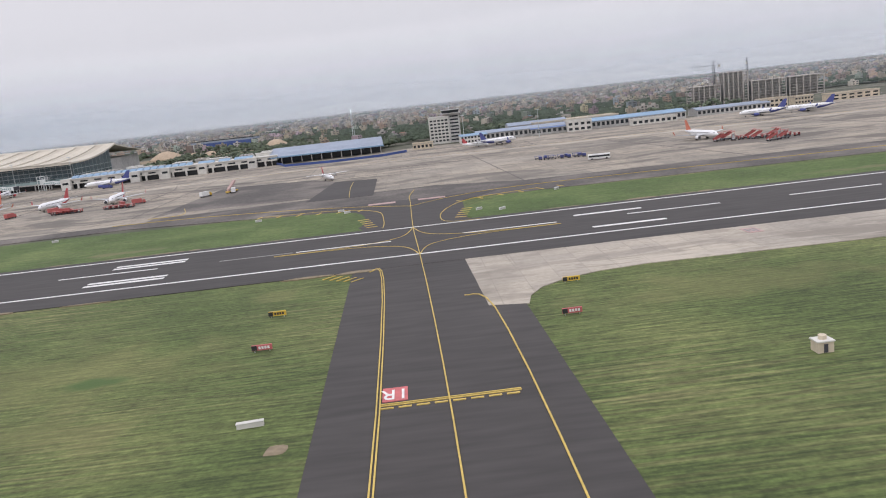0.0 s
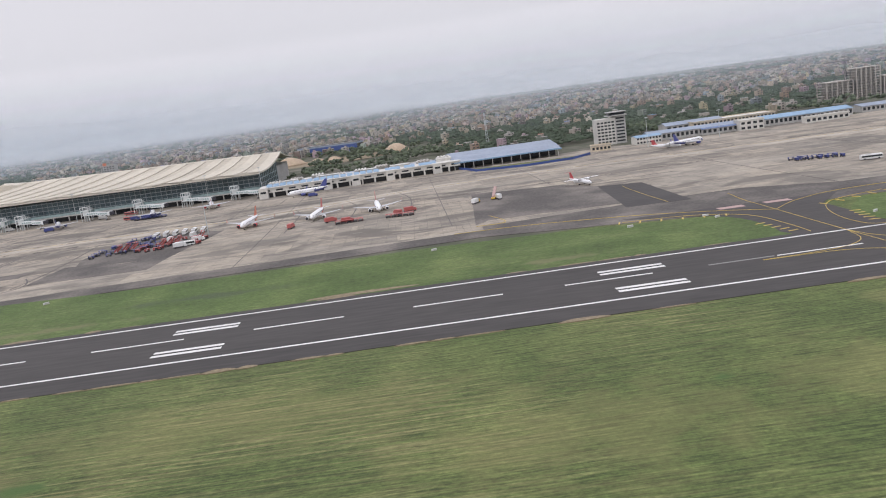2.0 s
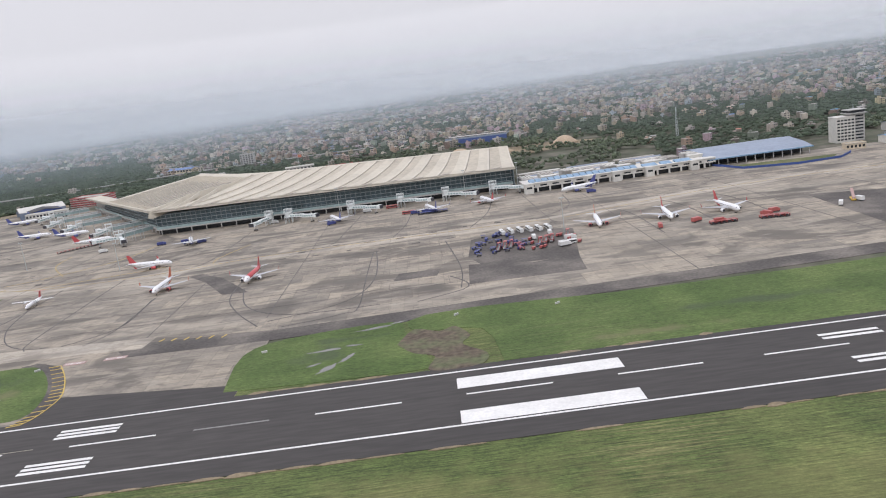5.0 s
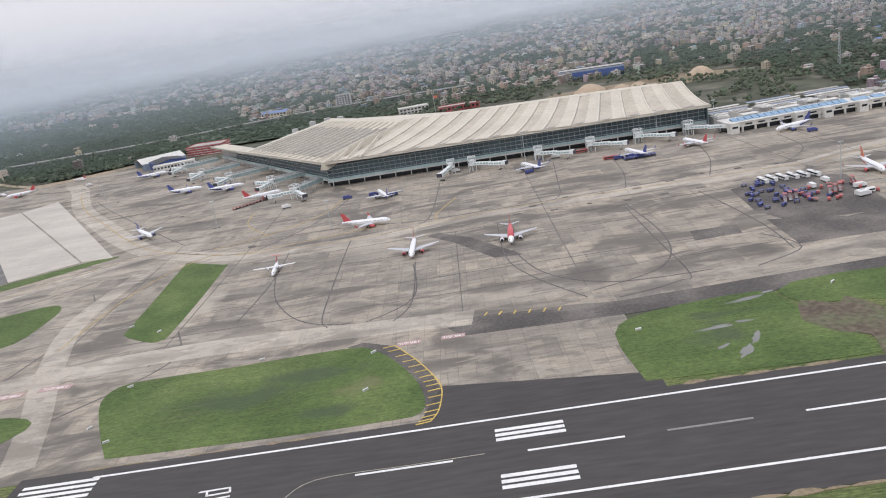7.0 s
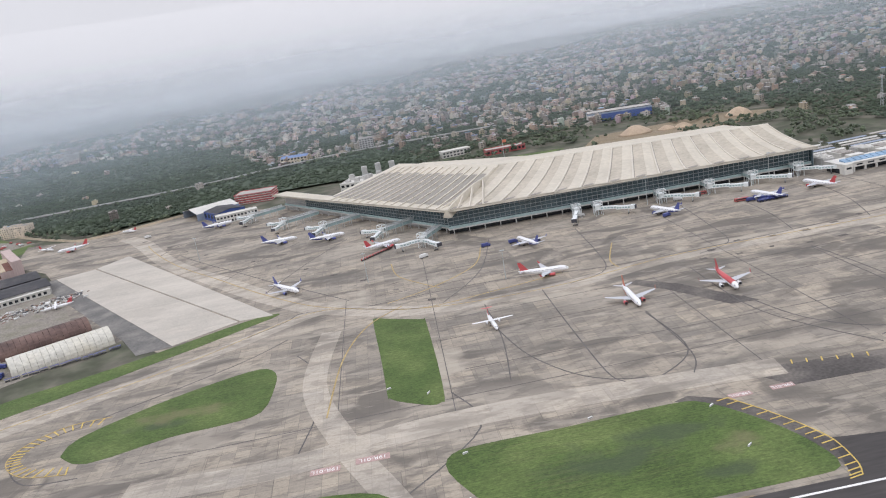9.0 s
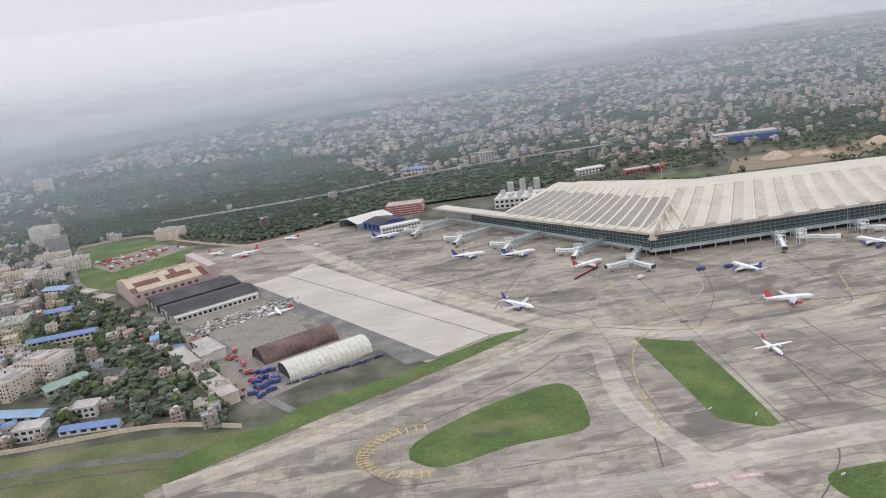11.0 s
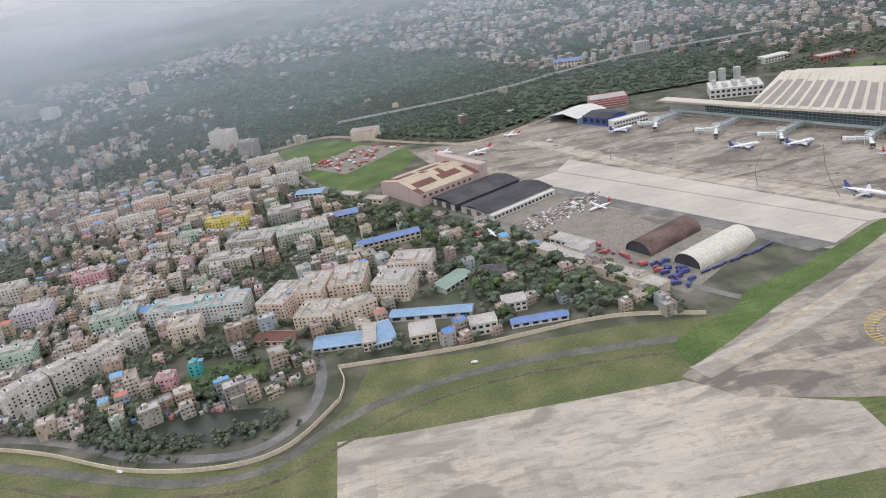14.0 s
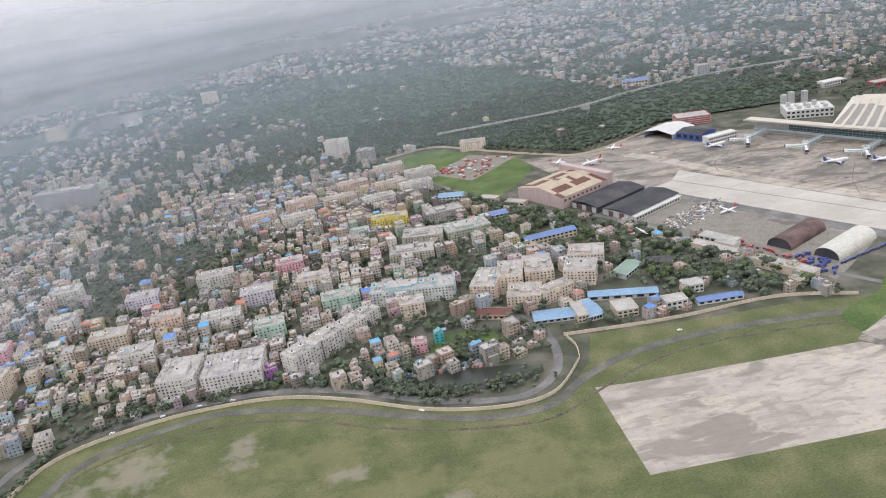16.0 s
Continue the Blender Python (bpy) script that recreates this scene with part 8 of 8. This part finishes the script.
apartment(-1456, 588, -1440, 604, 18, 5, OFFWHITE, "white stepped apartment block near the wall")
apartment(-1446, 640, -1358, 626, 26, 5, OFFWHITE, "white and cyan apartment block with a stepped top", trim=CYAN)
apartment(-1417, 597, -1392, 597, 20, 5, BEIGE, "beige apartment block with a flat roof")
apartment(-1318, 571, -1286, 562, 30, 4, BEIGE, "beige hotel-like block with a grey flat roof")
apartment(-1283, 563, -1249, 576, 16, 4, BEIGE, "beige wing with a grey flat roof")
apartment(-1346, 606, -1322, 596, 44, 6, PEACH, "peach apartment block with dark balconies", trim=OFFWHITE)
apartment(-1318, 612, -1292, 606, 40, 6, BEIGE, "beige apartment block with balconies")
apartment(-1288, 616, -1258, 612, 44, 5, BEIGE, "beige apartment block with roof sheds", trim=PEACH)
apartment(-1252, 602, -1222, 590, 30, 5, BEIGE, "beige apartment block with white bands", trim=OFFWHITE)
apartment(-1236, 640, -1200, 628, 30, 5, OFFWHITE, "pale apartment block with red bands", trim=PEACH)
apartment(-1433, 870, -1384, 869, 18, 5, YELLOW, "bright yellow apartment block among houses")
apartment(-1510, 1284, -1470, 1276, 22, 10, OFFWHITE, "tall cream hotel block above the houses", group="")
apartment(-1452, 1210, -1425, 1200, 20, 8, CONC, "grey concrete block beside trees")
apartment(-1273, 1186, -1230, 1178, 18, 5, BEIGE, "cream block by the green field")
apartment(-1341, 784, -1286, 792, 34, 4, OLIVE, "weathered olive housing block with flat roof", trim=MINT)
apartment(-1400, 790, -1350, 782, 34, 4, OLIVE, "weathered olive housing block with flat roof", trim=CONC)
apartment(-1420, 740, -1368, 734, 30, 4, OLIVE, "weathered olive housing block with flat roof", trim=CONC)
apartment(-1356, 866, -1306, 873, 26, 4, CONC, "grey block with a pale flat roof")
apartment(-1840, 556, -1820, 556, 44, 7, BEIGE, "beige apartment block by the road")
apartment(-1394, 532, -1385, 532, 9, 3, TEAL, "small bright teal house by the pond")
apartment(-1416, 520, -1402, 520, 12, 3, PINK, "small bright pink house by the pond")
apartment(-1556, 524, -1545, 528, 11, 3, PURPLE, "small bright purple house by the road")
apartment(-1466, 850, -1440, 850, 18, 3, MINT, "pale green house with a flat roof")
for x, y, n in ((-1440, 960, 0), (-1500, 985, 1), (-1560, 1000, 2), (-1420, 1020, 1), (-1480, 1050, 2), (-1380, 1000, 0), (-1370, 1060, 0), (-1420, 1110, 1), (-1560, 930, 0), (-1620, 960, 2)):
    apartment(x, y, x + 46, y + 10, 18, 5, (OFFWHITE, BEIGE, PEACH)[n], ("white", "beige", "peach")[n] + " five-storey apartment block among houses")
for x, y, n in ((-1640, 640, 0), (-1700, 660, 2), (-1760, 640, 1), (-1600, 690, 3), (-1820, 700, 0), (-1880, 650, 4), (-1740, 730, 3), (-1660, 760, 0), (-1530, 700, 1), (-1560, 760, 4), (-1920, 760, 1), (-1840, 790, 0), (-1500, 640, 5), (-1575, 600, 5), (-1720, 590, 0)):
    m, lab = ((OFFWHITE, "white"), (BEIGE, "beige"), (PEACH, "peach"), (LILAC, "lilac"), (PINK, "pink"), (MINT, "pale blue-green"))[n]
    apartment(x, y, x + 30 + (x % 7) * 2, y + 4, 22, 5 + (y % 2), m, lab + " apartment block among low houses")
apartment(-2010, 1226, -1910, 1216, 30, 11, CONC, "dark unfinished concrete block among houses", group="")
for x, y, n, m in ((-2230, 1900, 11, BEIGE), (-2120, 1985, 12, CONC), (-2055, 1960, 9, OFFWHITE), (-1880, 2120, 10, BEIGE), (-1640, 2420, 8, CONC)):
    apartment(x, y, x + 34 + n, y + 6, 20, n, m, "pale tower block far off among trees", group="far tower blocks")


def shed(x0, y0, x1, y1, depth, h, wall, roof, label, gable=1.6, bays=6):
    w, rz = axis_frame((x0, y0), (x1, y1))
    p = at(x0, y0, 0, rz) @ Vector((w / 2 * U, depth / 2 * U, 0))
    keep(p.x / U, p.y / U, max(w, depth) / 2 - 1)
    return block_building("town_shed", x0, y0, rz, w, depth, h, wall, roof, label, 1 if h < 7 else 2, bays, "shed", "sheds in the town", gable)


shed(-1260, 722, -1197, 732, 15, 8, WALL_CREAM, ROOF_BLUE, "long cream school-like building with a blue roof", 2.0, 12)
shed(-1287, 838, -1252, 842, 18, 7, WALL_GREY, ROOF_BLUE, "shed with a bright blue sheet roof")
shed(-1332, 950, -1298, 940, 20, 7, WALL_GREY, ROOF_SKY, "shed with a pale blue sheet roof")
shed(-1087, 640, -1064, 606, 14, 8, WALL_WHITE, ROOF_FLAT, "white block beside the hangar road", 0.0)
shed(-1190, 588, -1164, 612, 18, 5, WALL_GREY, ROOF_GREEN, "shed with a dull green sheet roof")
shed(-1149, 503, -1106, 501, 10, 4, WALL_WHITE, ROOF_BLUE, "long shed with a deep blue roof by the wall")
shed(-1301, 528, -1263, 524, 20, 4, WALL_GREY, ROOF_SKY, "yard shed with a pale blue sheet roof")
shed(-1254, 515, -1236, 518, 36, 5, WALL_GREY, ROOF_SKY, "yard shed with a pale blue sheet roof")
shed(-1240, 556, -1176, 540, 13, 5, WALL_GREY, ROOF_SKY, "long shed with a pale blue sheet roof")
shed(-1262, 516, -1252, 516, 30, 7, WALL_CREAM, ROOF_FLAT, "cream house between blue sheds", 0.0, 3)
shed(-1226, 512, -1206, 512, 22, 7, WALL_CREAM, ROOF_FLAT, "cream house between blue sheds", 0.0, 4)
shed(-1180, 506, -1160, 506, 14, 9, WALL_WHITE, ROOF_FLAT, "white house by the boundary wall", 0.0, 4)
shed(-1150, 530, -1132, 530, 14, 8, WALL_WHITE, ROOF_FLAT, "white house among trees", 0.0, 4)
shed(-1160, 600, -1136, 596, 16, 7, WALL_WHITE, ROOF_BLACK, "white house with a black roof", 2.0, 4)
shed(-1352, 560, -1320, 548, 18, 4, WALL_CREAM, ROOF_RUST, "low house with a rust-brown roof")
shed(-1276, 926, -1256, 910, 12, 5, WALL_CREAM, ROOF_FLAT, "small cream house by the service road", 0.0, 4)
shed(-1246, 892, -1224, 874, 12, 5, WALL_CREAM, ROOF_FLAT, "small cream house by the service road", 0.0, 4)
shed(-1110, 655, -1100, 640, 9, 5, WALL_WHITE, ROOF_BLUE, "small shed with a blue roof among trees", 1.0, 3)

# ---- individual trees near the wall ----
def tree(x, y, size, seed, mat, label):
    r = random.Random(seed)
    ob = thing("tree", at(x, y, 0, r.uniform(0, 360)), label, "tree", "trees near the wall")
    bm = bmesh.new()
    tube(bm, (0, 0, 0), (0.2, 0.1, size * 0.8), 0.06 * size, 0.035 * size, n=7)
    for k in range(5):
        a = 2 * math.pi * k / 5 + r.uniform(-0.4, 0.4)
        tube(bm, (0.2, 0.1, size * r.uniform(0.5, 0.78)), (0.5 * size * math.cos(a), 0.5 * size * math.sin(a), size * r.uniform(0.95, 1.25)), 0.025 * size, 0.012 * size, n=5)
    part("trunk", bm, BARK, ob)
    w = Woods(shapes)
    w.tree(r, 0, 0, size, 11, 9)
    me = bpy.data.meshes.new("crown")
    me.from_pydata(w.v, [], w.f)
    me.materials.append(mat)
    crown = new("crown", me)
    crown.parent = ob
    return ob


protos = [tree(-1290, 640, 6.5, 1, LEAF, "broad dark green tree by the town wall"), tree(-1130, 560, 5.5, 2, LEAF_B, "fresh green tree by the town wall"), tree(-1160, 640, 7.0, 3, LEAF, "large dark green tree by the town wall"), tree(-1225, 690, 4.6, 4, LEAF_B, "small fresh green tree by the town wall")]
r = random.Random(21)
placed = 0
while placed < 150:
    x, y = r.uniform(-1320, -1030), r.uniform(485, 960)
    if inside(x, y, PARK) and not inside(x, y, AIRPORT) and not taken(x, y, -2):
        s = r.uniform(0.75, 1.25)
        t = copy_thing(r.choice(protos), at(x, y, 0, r.uniform(0, 360)))
        t.scale = (s, s, s * r.uniform(0.85, 1.15))
        placed += 1
for k in range(46):
    a = k / 45
    p = lerp((-1318, 480, 0), (-1560, 512, 0), a) if k % 2 else lerp((-1330, 500, 0), (-1440, 490, 0), a)
    t = copy_thing(r.choice(protos), at(p.x + r.uniform(-8, 8), p.y + r.uniform(-6, 10), 0, r.uniform(0, 360)))
    s = r.uniform(0.5, 0.9)
    t.scale = (s, s, s)

# ---- the rest of the town and the woods, cell by cell ----
r = random.Random(8)
near_houses, far_houses, near_trees, far_trees = Mass(), Mass(), Woods(shapes), Woods(shapes)


def built_up(x, y):
    """How much of the land at a place is built over."""
    if inside(x, y, WOODS) or (y > 1050 and -1260 < x < -640 and y < 1300):
        return 0.006
    if inside(x, y, PARK):
        return 0.12
    n = noise.noise((x * 0.0042, y * 0.0042, 3.0)) + 0.5 * noise.noise((x * 0.013, y * 0.013, 7.0))
    if x < -1230 and y < 1160 and x > -2500:
        return 0.70 if n > -0.16 else 0.20
    if y + 260 * n > 1330 and x + 420 * n > -980:
        return (0.58 if n > -0.08 else 0.07) * (0.6 if y < 1500 else 1.0)
    if y < 1290 and x > -700:
        return 0.10
    return 0.42 if n > 0.03 else 0.05


sheet("wood_floor", WOODS, 3.2, LEAF_FAR, "dense green undergrowth below the trees", "undergrowth")
y = 480.0
while y < 1500:
    x = -2500.0
    step = 12.5
    while x < -1000:
        cx, cy = x + r.uniform(-2.5, 2.5), y + r.uniform(-2.5, 2.5)
        if not inside(cx, cy, AIRPORT) and not taken(cx, cy, 2.5) and not (-1420 < cx < -1335 and 495 < cy < 548):
            turn = 0.25 + 0.5 * noise.noise((cx * 0.002, cy * 0.002, 1.0)) + r.choice((0, 0, math.pi / 2))
            if r.random() < built_up(cx, cy):
                tall = r.random() < 0.14 and not inside(cx, cy, PARK)
                dense = -1490 < cx < -1230 and 575 < cy < 1000 and not inside(cx, cy, PARK)
                tall = tall or (dense and r.random() < 0.6)
                w, d = (r.uniform(10, 13), r.uniform(11, 15)) if tall else (r.uniform(6, 10.5), r.uniform(6.5, 11.5))
                house(near_houses, r, cx, cy, turn, w, d, r.choice((4, 5)) if tall else r.choice((1, 2, 2, 3, 3, 4)), True)
                if r.random() < 0.8:
                    near_trees.tree(r, cx + r.uniform(5.5, 8), cy + r.uniform(-7, 7), r.uniform(2.8, 5.4), 4, 2)
            else:
                wood = inside(cx, cy, WOODS)
                for k in range(3 if wood else r.choice((1, 2))):
                    (far_trees if wood or r.random() < (cy - 950) / 500 or r.random() < (-cx - 1900) / 500 else near_trees).tree(r, cx + r.uniform(-7, 7), cy + r.uniform(-7, 7), r.uniform(3.6, 5.6), 3 if wood else 5, 1 if wood else 2, 6.0 if wood else 8.5, 0.7 if wood else 1.0)
        x += step
    y += 12.5
y = 800.0
while y < 3700:
    step = 19.0 if y < 1900 else 27.0 if y < 3000 else 36.0
    x = -3900.0
    while x < 2800:
        if not (x < -1000 and x > -2500 and y < 1500) and (y - 500) > abs(x + 700) * 0.30 - 300 and (x + 600) ** 2 + (y - 100) ** 2 < 3560 ** 2:
            cx, cy = x + step * r.uniform(-0.42, 0.42), y + step * r.uniform(-0.42, 0.42)
            if not inside(cx, cy, AIRPORT) and not taken(cx, cy, 3):
                if r.random() < built_up(cx, cy):
                    k = step / 19.0
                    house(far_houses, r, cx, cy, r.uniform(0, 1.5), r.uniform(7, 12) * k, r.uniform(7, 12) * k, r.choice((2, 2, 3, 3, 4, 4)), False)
                    if r.random() < 0.35:
                        far_trees.tree(r, cx + 9, cy + r.uniform(-8, 8), r.uniform(3.5, 5.5), 2, 0)
                else:
                    for k in range(4 if y < 1700 else 2 if y > 2600 else 3):
                        far_trees.tree(r, cx + step * r.uniform(-0.55, 0.55), cy + step * r.uniform(-0.55, 0.55), r.uniform(4.6, 6.6) * (step / 19.0) ** 0.9, 2, 1 if y < 1700 else 0, 5.5 if y < 2200 else 4.0, 0.6)
        x += step
    y += step
# the last of the country, thinly built, up to the haze
y = 500.0
while y < 5600:
    x = -6000.0
    while x < 5000:
        cx, cy = x + 62 * r.uniform(-0.45, 0.45), y + 62 * r.uniform(-0.45, 0.45)
        away = math.hypot(cx + 600, cy - 100)
        if 3500 < away < 5500 and cy - 500 > abs(cx + 700) * 0.30 - 300:
            if noise.noise((cx * 0.0016, cy * 0.0016, 3.0)) + r.uniform(-0.25, 0.25) > 0.0:
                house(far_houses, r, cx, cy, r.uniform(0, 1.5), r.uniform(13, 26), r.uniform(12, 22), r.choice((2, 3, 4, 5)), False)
            for k in range(2):
                far_trees.tree(r, cx + r.uniform(-34, 34), cy + r.uniform(-34, 34), r.uniform(10, 18), 2, 0, 6.0, 0.5)
        x += 62
    y += 62
# tin shanties and bushes between the pond and the houses
for k in range(70):
    u = r.random()
    p = lerp((-1428, 488, 0), (-1345, 476, 0), u) + Vector((r.uniform(-3, 3), r.uniform(-5, 6), 0))
    w, d, h = r.uniform(2, 4.5), r.uniform(2, 4), r.uniform(1.8, 3)
    c = r.choice(((0.3, 0.27, 0.25), (0.42, 0.38, 0.34), (0.35, 0.16, 0.12), (0.15, 0.25, 0.42), (0.5, 0.48, 0.46), (0.2, 0.32, 0.34)))
    near_houses.box(p.x, p.y, r.uniform(0, 1.5), -w / 2, w / 2, -d / 2, d / 2, 0, h, c, tuple(v * 0.9 for v in c))
for k in range(420):
    p = r.choice(((-1440, 470), (-1452, 505), (-1420, 455), (-1330, 445), (-1395, 440), (-1375, 524), (-1370, 505), (-1345, 530), (-1570, 570), (-1706, 516), (-1600, 508), (-1360, 560), (-1776, 655), (-1460, 486)))
    near_trees.tree(r, p[0] + r.gauss(0, 11), p[1] + r.gauss(0, 6), r.uniform(1.8, 3.9), 4, 3)
for k in range(460):
    u = r.random() * (len(WALL_LINE) - 3)
    i = int(u)
    p = lerp((*WALL_LINE[i], 0), (*WALL_LINE[i + 1], 0), u - i)
    near_trees.tree(r, p.x + r.uniform(-3, 3), p.y + r.uniform(19, 34), r.uniform(1.6, 3.8), 4, 3)
# trees on the waste ground behind the terminals
for k in range(1500):
    x, y = r.choice(((r.uniform(-290, -100), r.uniform(905, 1200)), (r.uniform(-90, 20), r.uniform(775, 800)), (r.uniform(-620, -160), r.uniform(1120, 1290)), (r.uniform(110, 380), r.uniform(800, 900)), (r.uniform(-660, -420), r.uniform(1040, 1260)), (r.uniform(-300, -110), r.uniform(840, 1060))))
    if all((x - a) ** 2 + (y - b) ** 2 > c * c for a, b, c in ((-350, 1110, 34), (-306, 1100, 20), (-190, 1110, 30), (-282, 1098, 20), (-620, 1205, 40), (-512, 1092, 40))) and noise.noise((x * 0.012, y * 0.012, 5.0)) > -0.12:
        near_trees.tree(r, x, y, r.uniform(3.0, 5.5), 5, 2)
# roadside trees that break the line of the raised road
for k in range(230):
    a = r.random()
    if noise.noise((a * 9.0, 2.0, 0.0)) > -0.1:
        i = min(len(way) - 2, int(a * (len(way) - 1)))
        p = lerp((*way[i], 0), (*way[i + 1], 0), a * (len(way) - 1) - i)
        near_trees.tree(r, p.x + r.uniform(-4, 4), p.y - r.uniform(9, 15), r.uniform(4.0, 6.0), 5, 2, 10.0)
near_houses.done("town_houses", TOWN, "crowded pastel town houses with flat roofs", "houses")
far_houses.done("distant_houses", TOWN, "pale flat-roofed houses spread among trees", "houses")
near_trees.done("town_trees", LEAF, "dark green trees between the houses")
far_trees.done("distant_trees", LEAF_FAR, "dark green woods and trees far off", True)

# scrap and rubble in the hangar yard
r = random.Random(5)
scrap = Mass()
for k in range(420):
    a = r.random()
    p = lerp((-1100, 715, 0), (-1012, 770, 0), a) + Vector((r.uniform(-6, 10), r.uniform(-32, 6), 0))
    s = r.uniform(0.5, 2.4)
    scrap.box(p.x, p.y, r.uniform(0, 3), -s, s, -s * 0.4, s * 0.4, 0.1, 0.1 + r.uniform(0.3, 1.6), r.choice(((0.5, 0.48, 0.44), (0.3, 0.27, 0.24), (0.22, 0.14, 0.1), (0.6, 0.6, 0.58), (0.12, 0.12, 0.12))))
scrap.done("scrap", TOWN, "scattered scrap and rubble in the hangar yard", "scrap")


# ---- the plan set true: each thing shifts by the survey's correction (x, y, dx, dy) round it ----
SURVEY = [
    (-226, 447, 1, 20), (-180, 440, 0, 26), (-38, 434, -4, 28), (-120, 362, 4, 18), (-117, 478, 0, 20), (-276, 462, 5, 8), (-10, 412, -4, 12),
    (-995, 884, -18.7, 8.1), (-818, 557, 5.3, 18.6), (-881, 540, -3.4, 5.8), (-1062, 836, -14, 3), (-672, 690, 11, 18.1), (-694, 998, 4.4, -6.4),
    (-592, 846, 5.8, -7.1), (-295, 832, -1.1, -28), (-864, 1016, 6.4, -1.3), (-297, 664, -0.6, 9.7), (-986, 1092, -7.1, -11.4), (-371, 365, 3.1, 12.8),
    (-398, 412, -0.4, -2.1), (-663, 448, 2.2, 8.3), (-575, 446, 3.1, 0.2), (-513, 444, 2.3, -0.8), (-594, 551, 3.3, -7.6), (-1559, 514, 1.4, -7.7),
    (-1668, 521, 19.7, -6.7), (-1358, 626, -10.2, -13.2), (-1050, 787, -5.7, -5.5), (-320, 1286, 18, -2.5), (40, 742, -9, -10.8), (182, 668, -29.6, 16),
    (-1224, 906, -18.4, -20.9), (-990, 536, -8.5, 11.7), (-928, 571, -3.3, 4.2), (-930, 992, 0.6, -13.5), (-1318, 571, -2.8, 2.2),
] + [(x, *row) for x in (-40, 0, 45) for row in ((276, 0.5, 0), (196, 2, 0), (150, 3.3, -1), (118, 4, -3), (88, 4.6, -6))]
FIXED = np.array([(x, y, 0, 0) for x in range(-1000, 1001, 100) for y in (190, 250) if y > 200 or not -60 < x < 90], float)
KNOWN = np.vstack([np.array(SURVEY, float), FIXED])


def correction(xy):
    """How far the plan moves at rows of x, y, in metres."""
    gap = ((xy[:, None, :] - KNOWN[None, :, :2]) ** 2).sum(-1)
    w = 1.0 / (gap + 45.0 ** 2) ** 2
    return (w[:, :, None] * KNOWN[None, :, 2:]).sum(1) / (w.sum(1) + 1.0 / 400.0 ** 4)[:, None]


def settle_mesh(me):
    n = len(me.vertices)
    co = np.empty(n * 3)
    me.vertices.foreach_get("co", co)
    co = co.reshape(-1, 3)
    for k in range(0, n, 20000):
        co[k:k + 20000, :2] += U * correction(co[k:k + 20000, :2] / U)
    me.vertices.foreach_set("co", co.ravel())
    me.update()


def middle(ob):
    """The middle of a thing on the plan, in metres."""
    some = [o for o in (ob, *ob.children) if o.type == "MESH"]
    pts = [ob.matrix_basis @ (o.matrix_basis if o is not ob else Matrix()) @ Vector(c) for o in some[:40] for c in o.bound_box]
    return np.array([[(min(p[i] for p in pts) + max(p[i] for p in pts)) / 2 / U for i in (0, 1)]]) if pts else np.array([[ob.location.x / U, ob.location.y / U]])


for ob in [o for o in scene.objects if o.parent is None and o.type in ("MESH", "EMPTY") and not o.name.startswith(("ground", "backdrop", "far_land", "runway", "edge_line", "centre_dash", "aiming", "threshold", "meadow", "airfield", "airport_terminal"))]:
    if ob.location.length < 1e-6:
        for o in (ob, *ob.children_recursive):
            if o.type != "MESH":
                continue
            if o.location.length > 1e-6 and o.parent is ob:
                dx, dy = correction(np.array([[o.location.x / U, o.location.y / U]]))[0] * U
                o.location.x, o.location.y = o.location.x + dx, o.location.y + dy
            elif o.location.length < 1e-6 and o.data.users == 1:
                settle_mesh(o.data)
    else:
        dx, dy = correction(middle(ob))[0] * U
        ob.location.x, ob.location.y = ob.location.x + dx, ob.location.y + dy
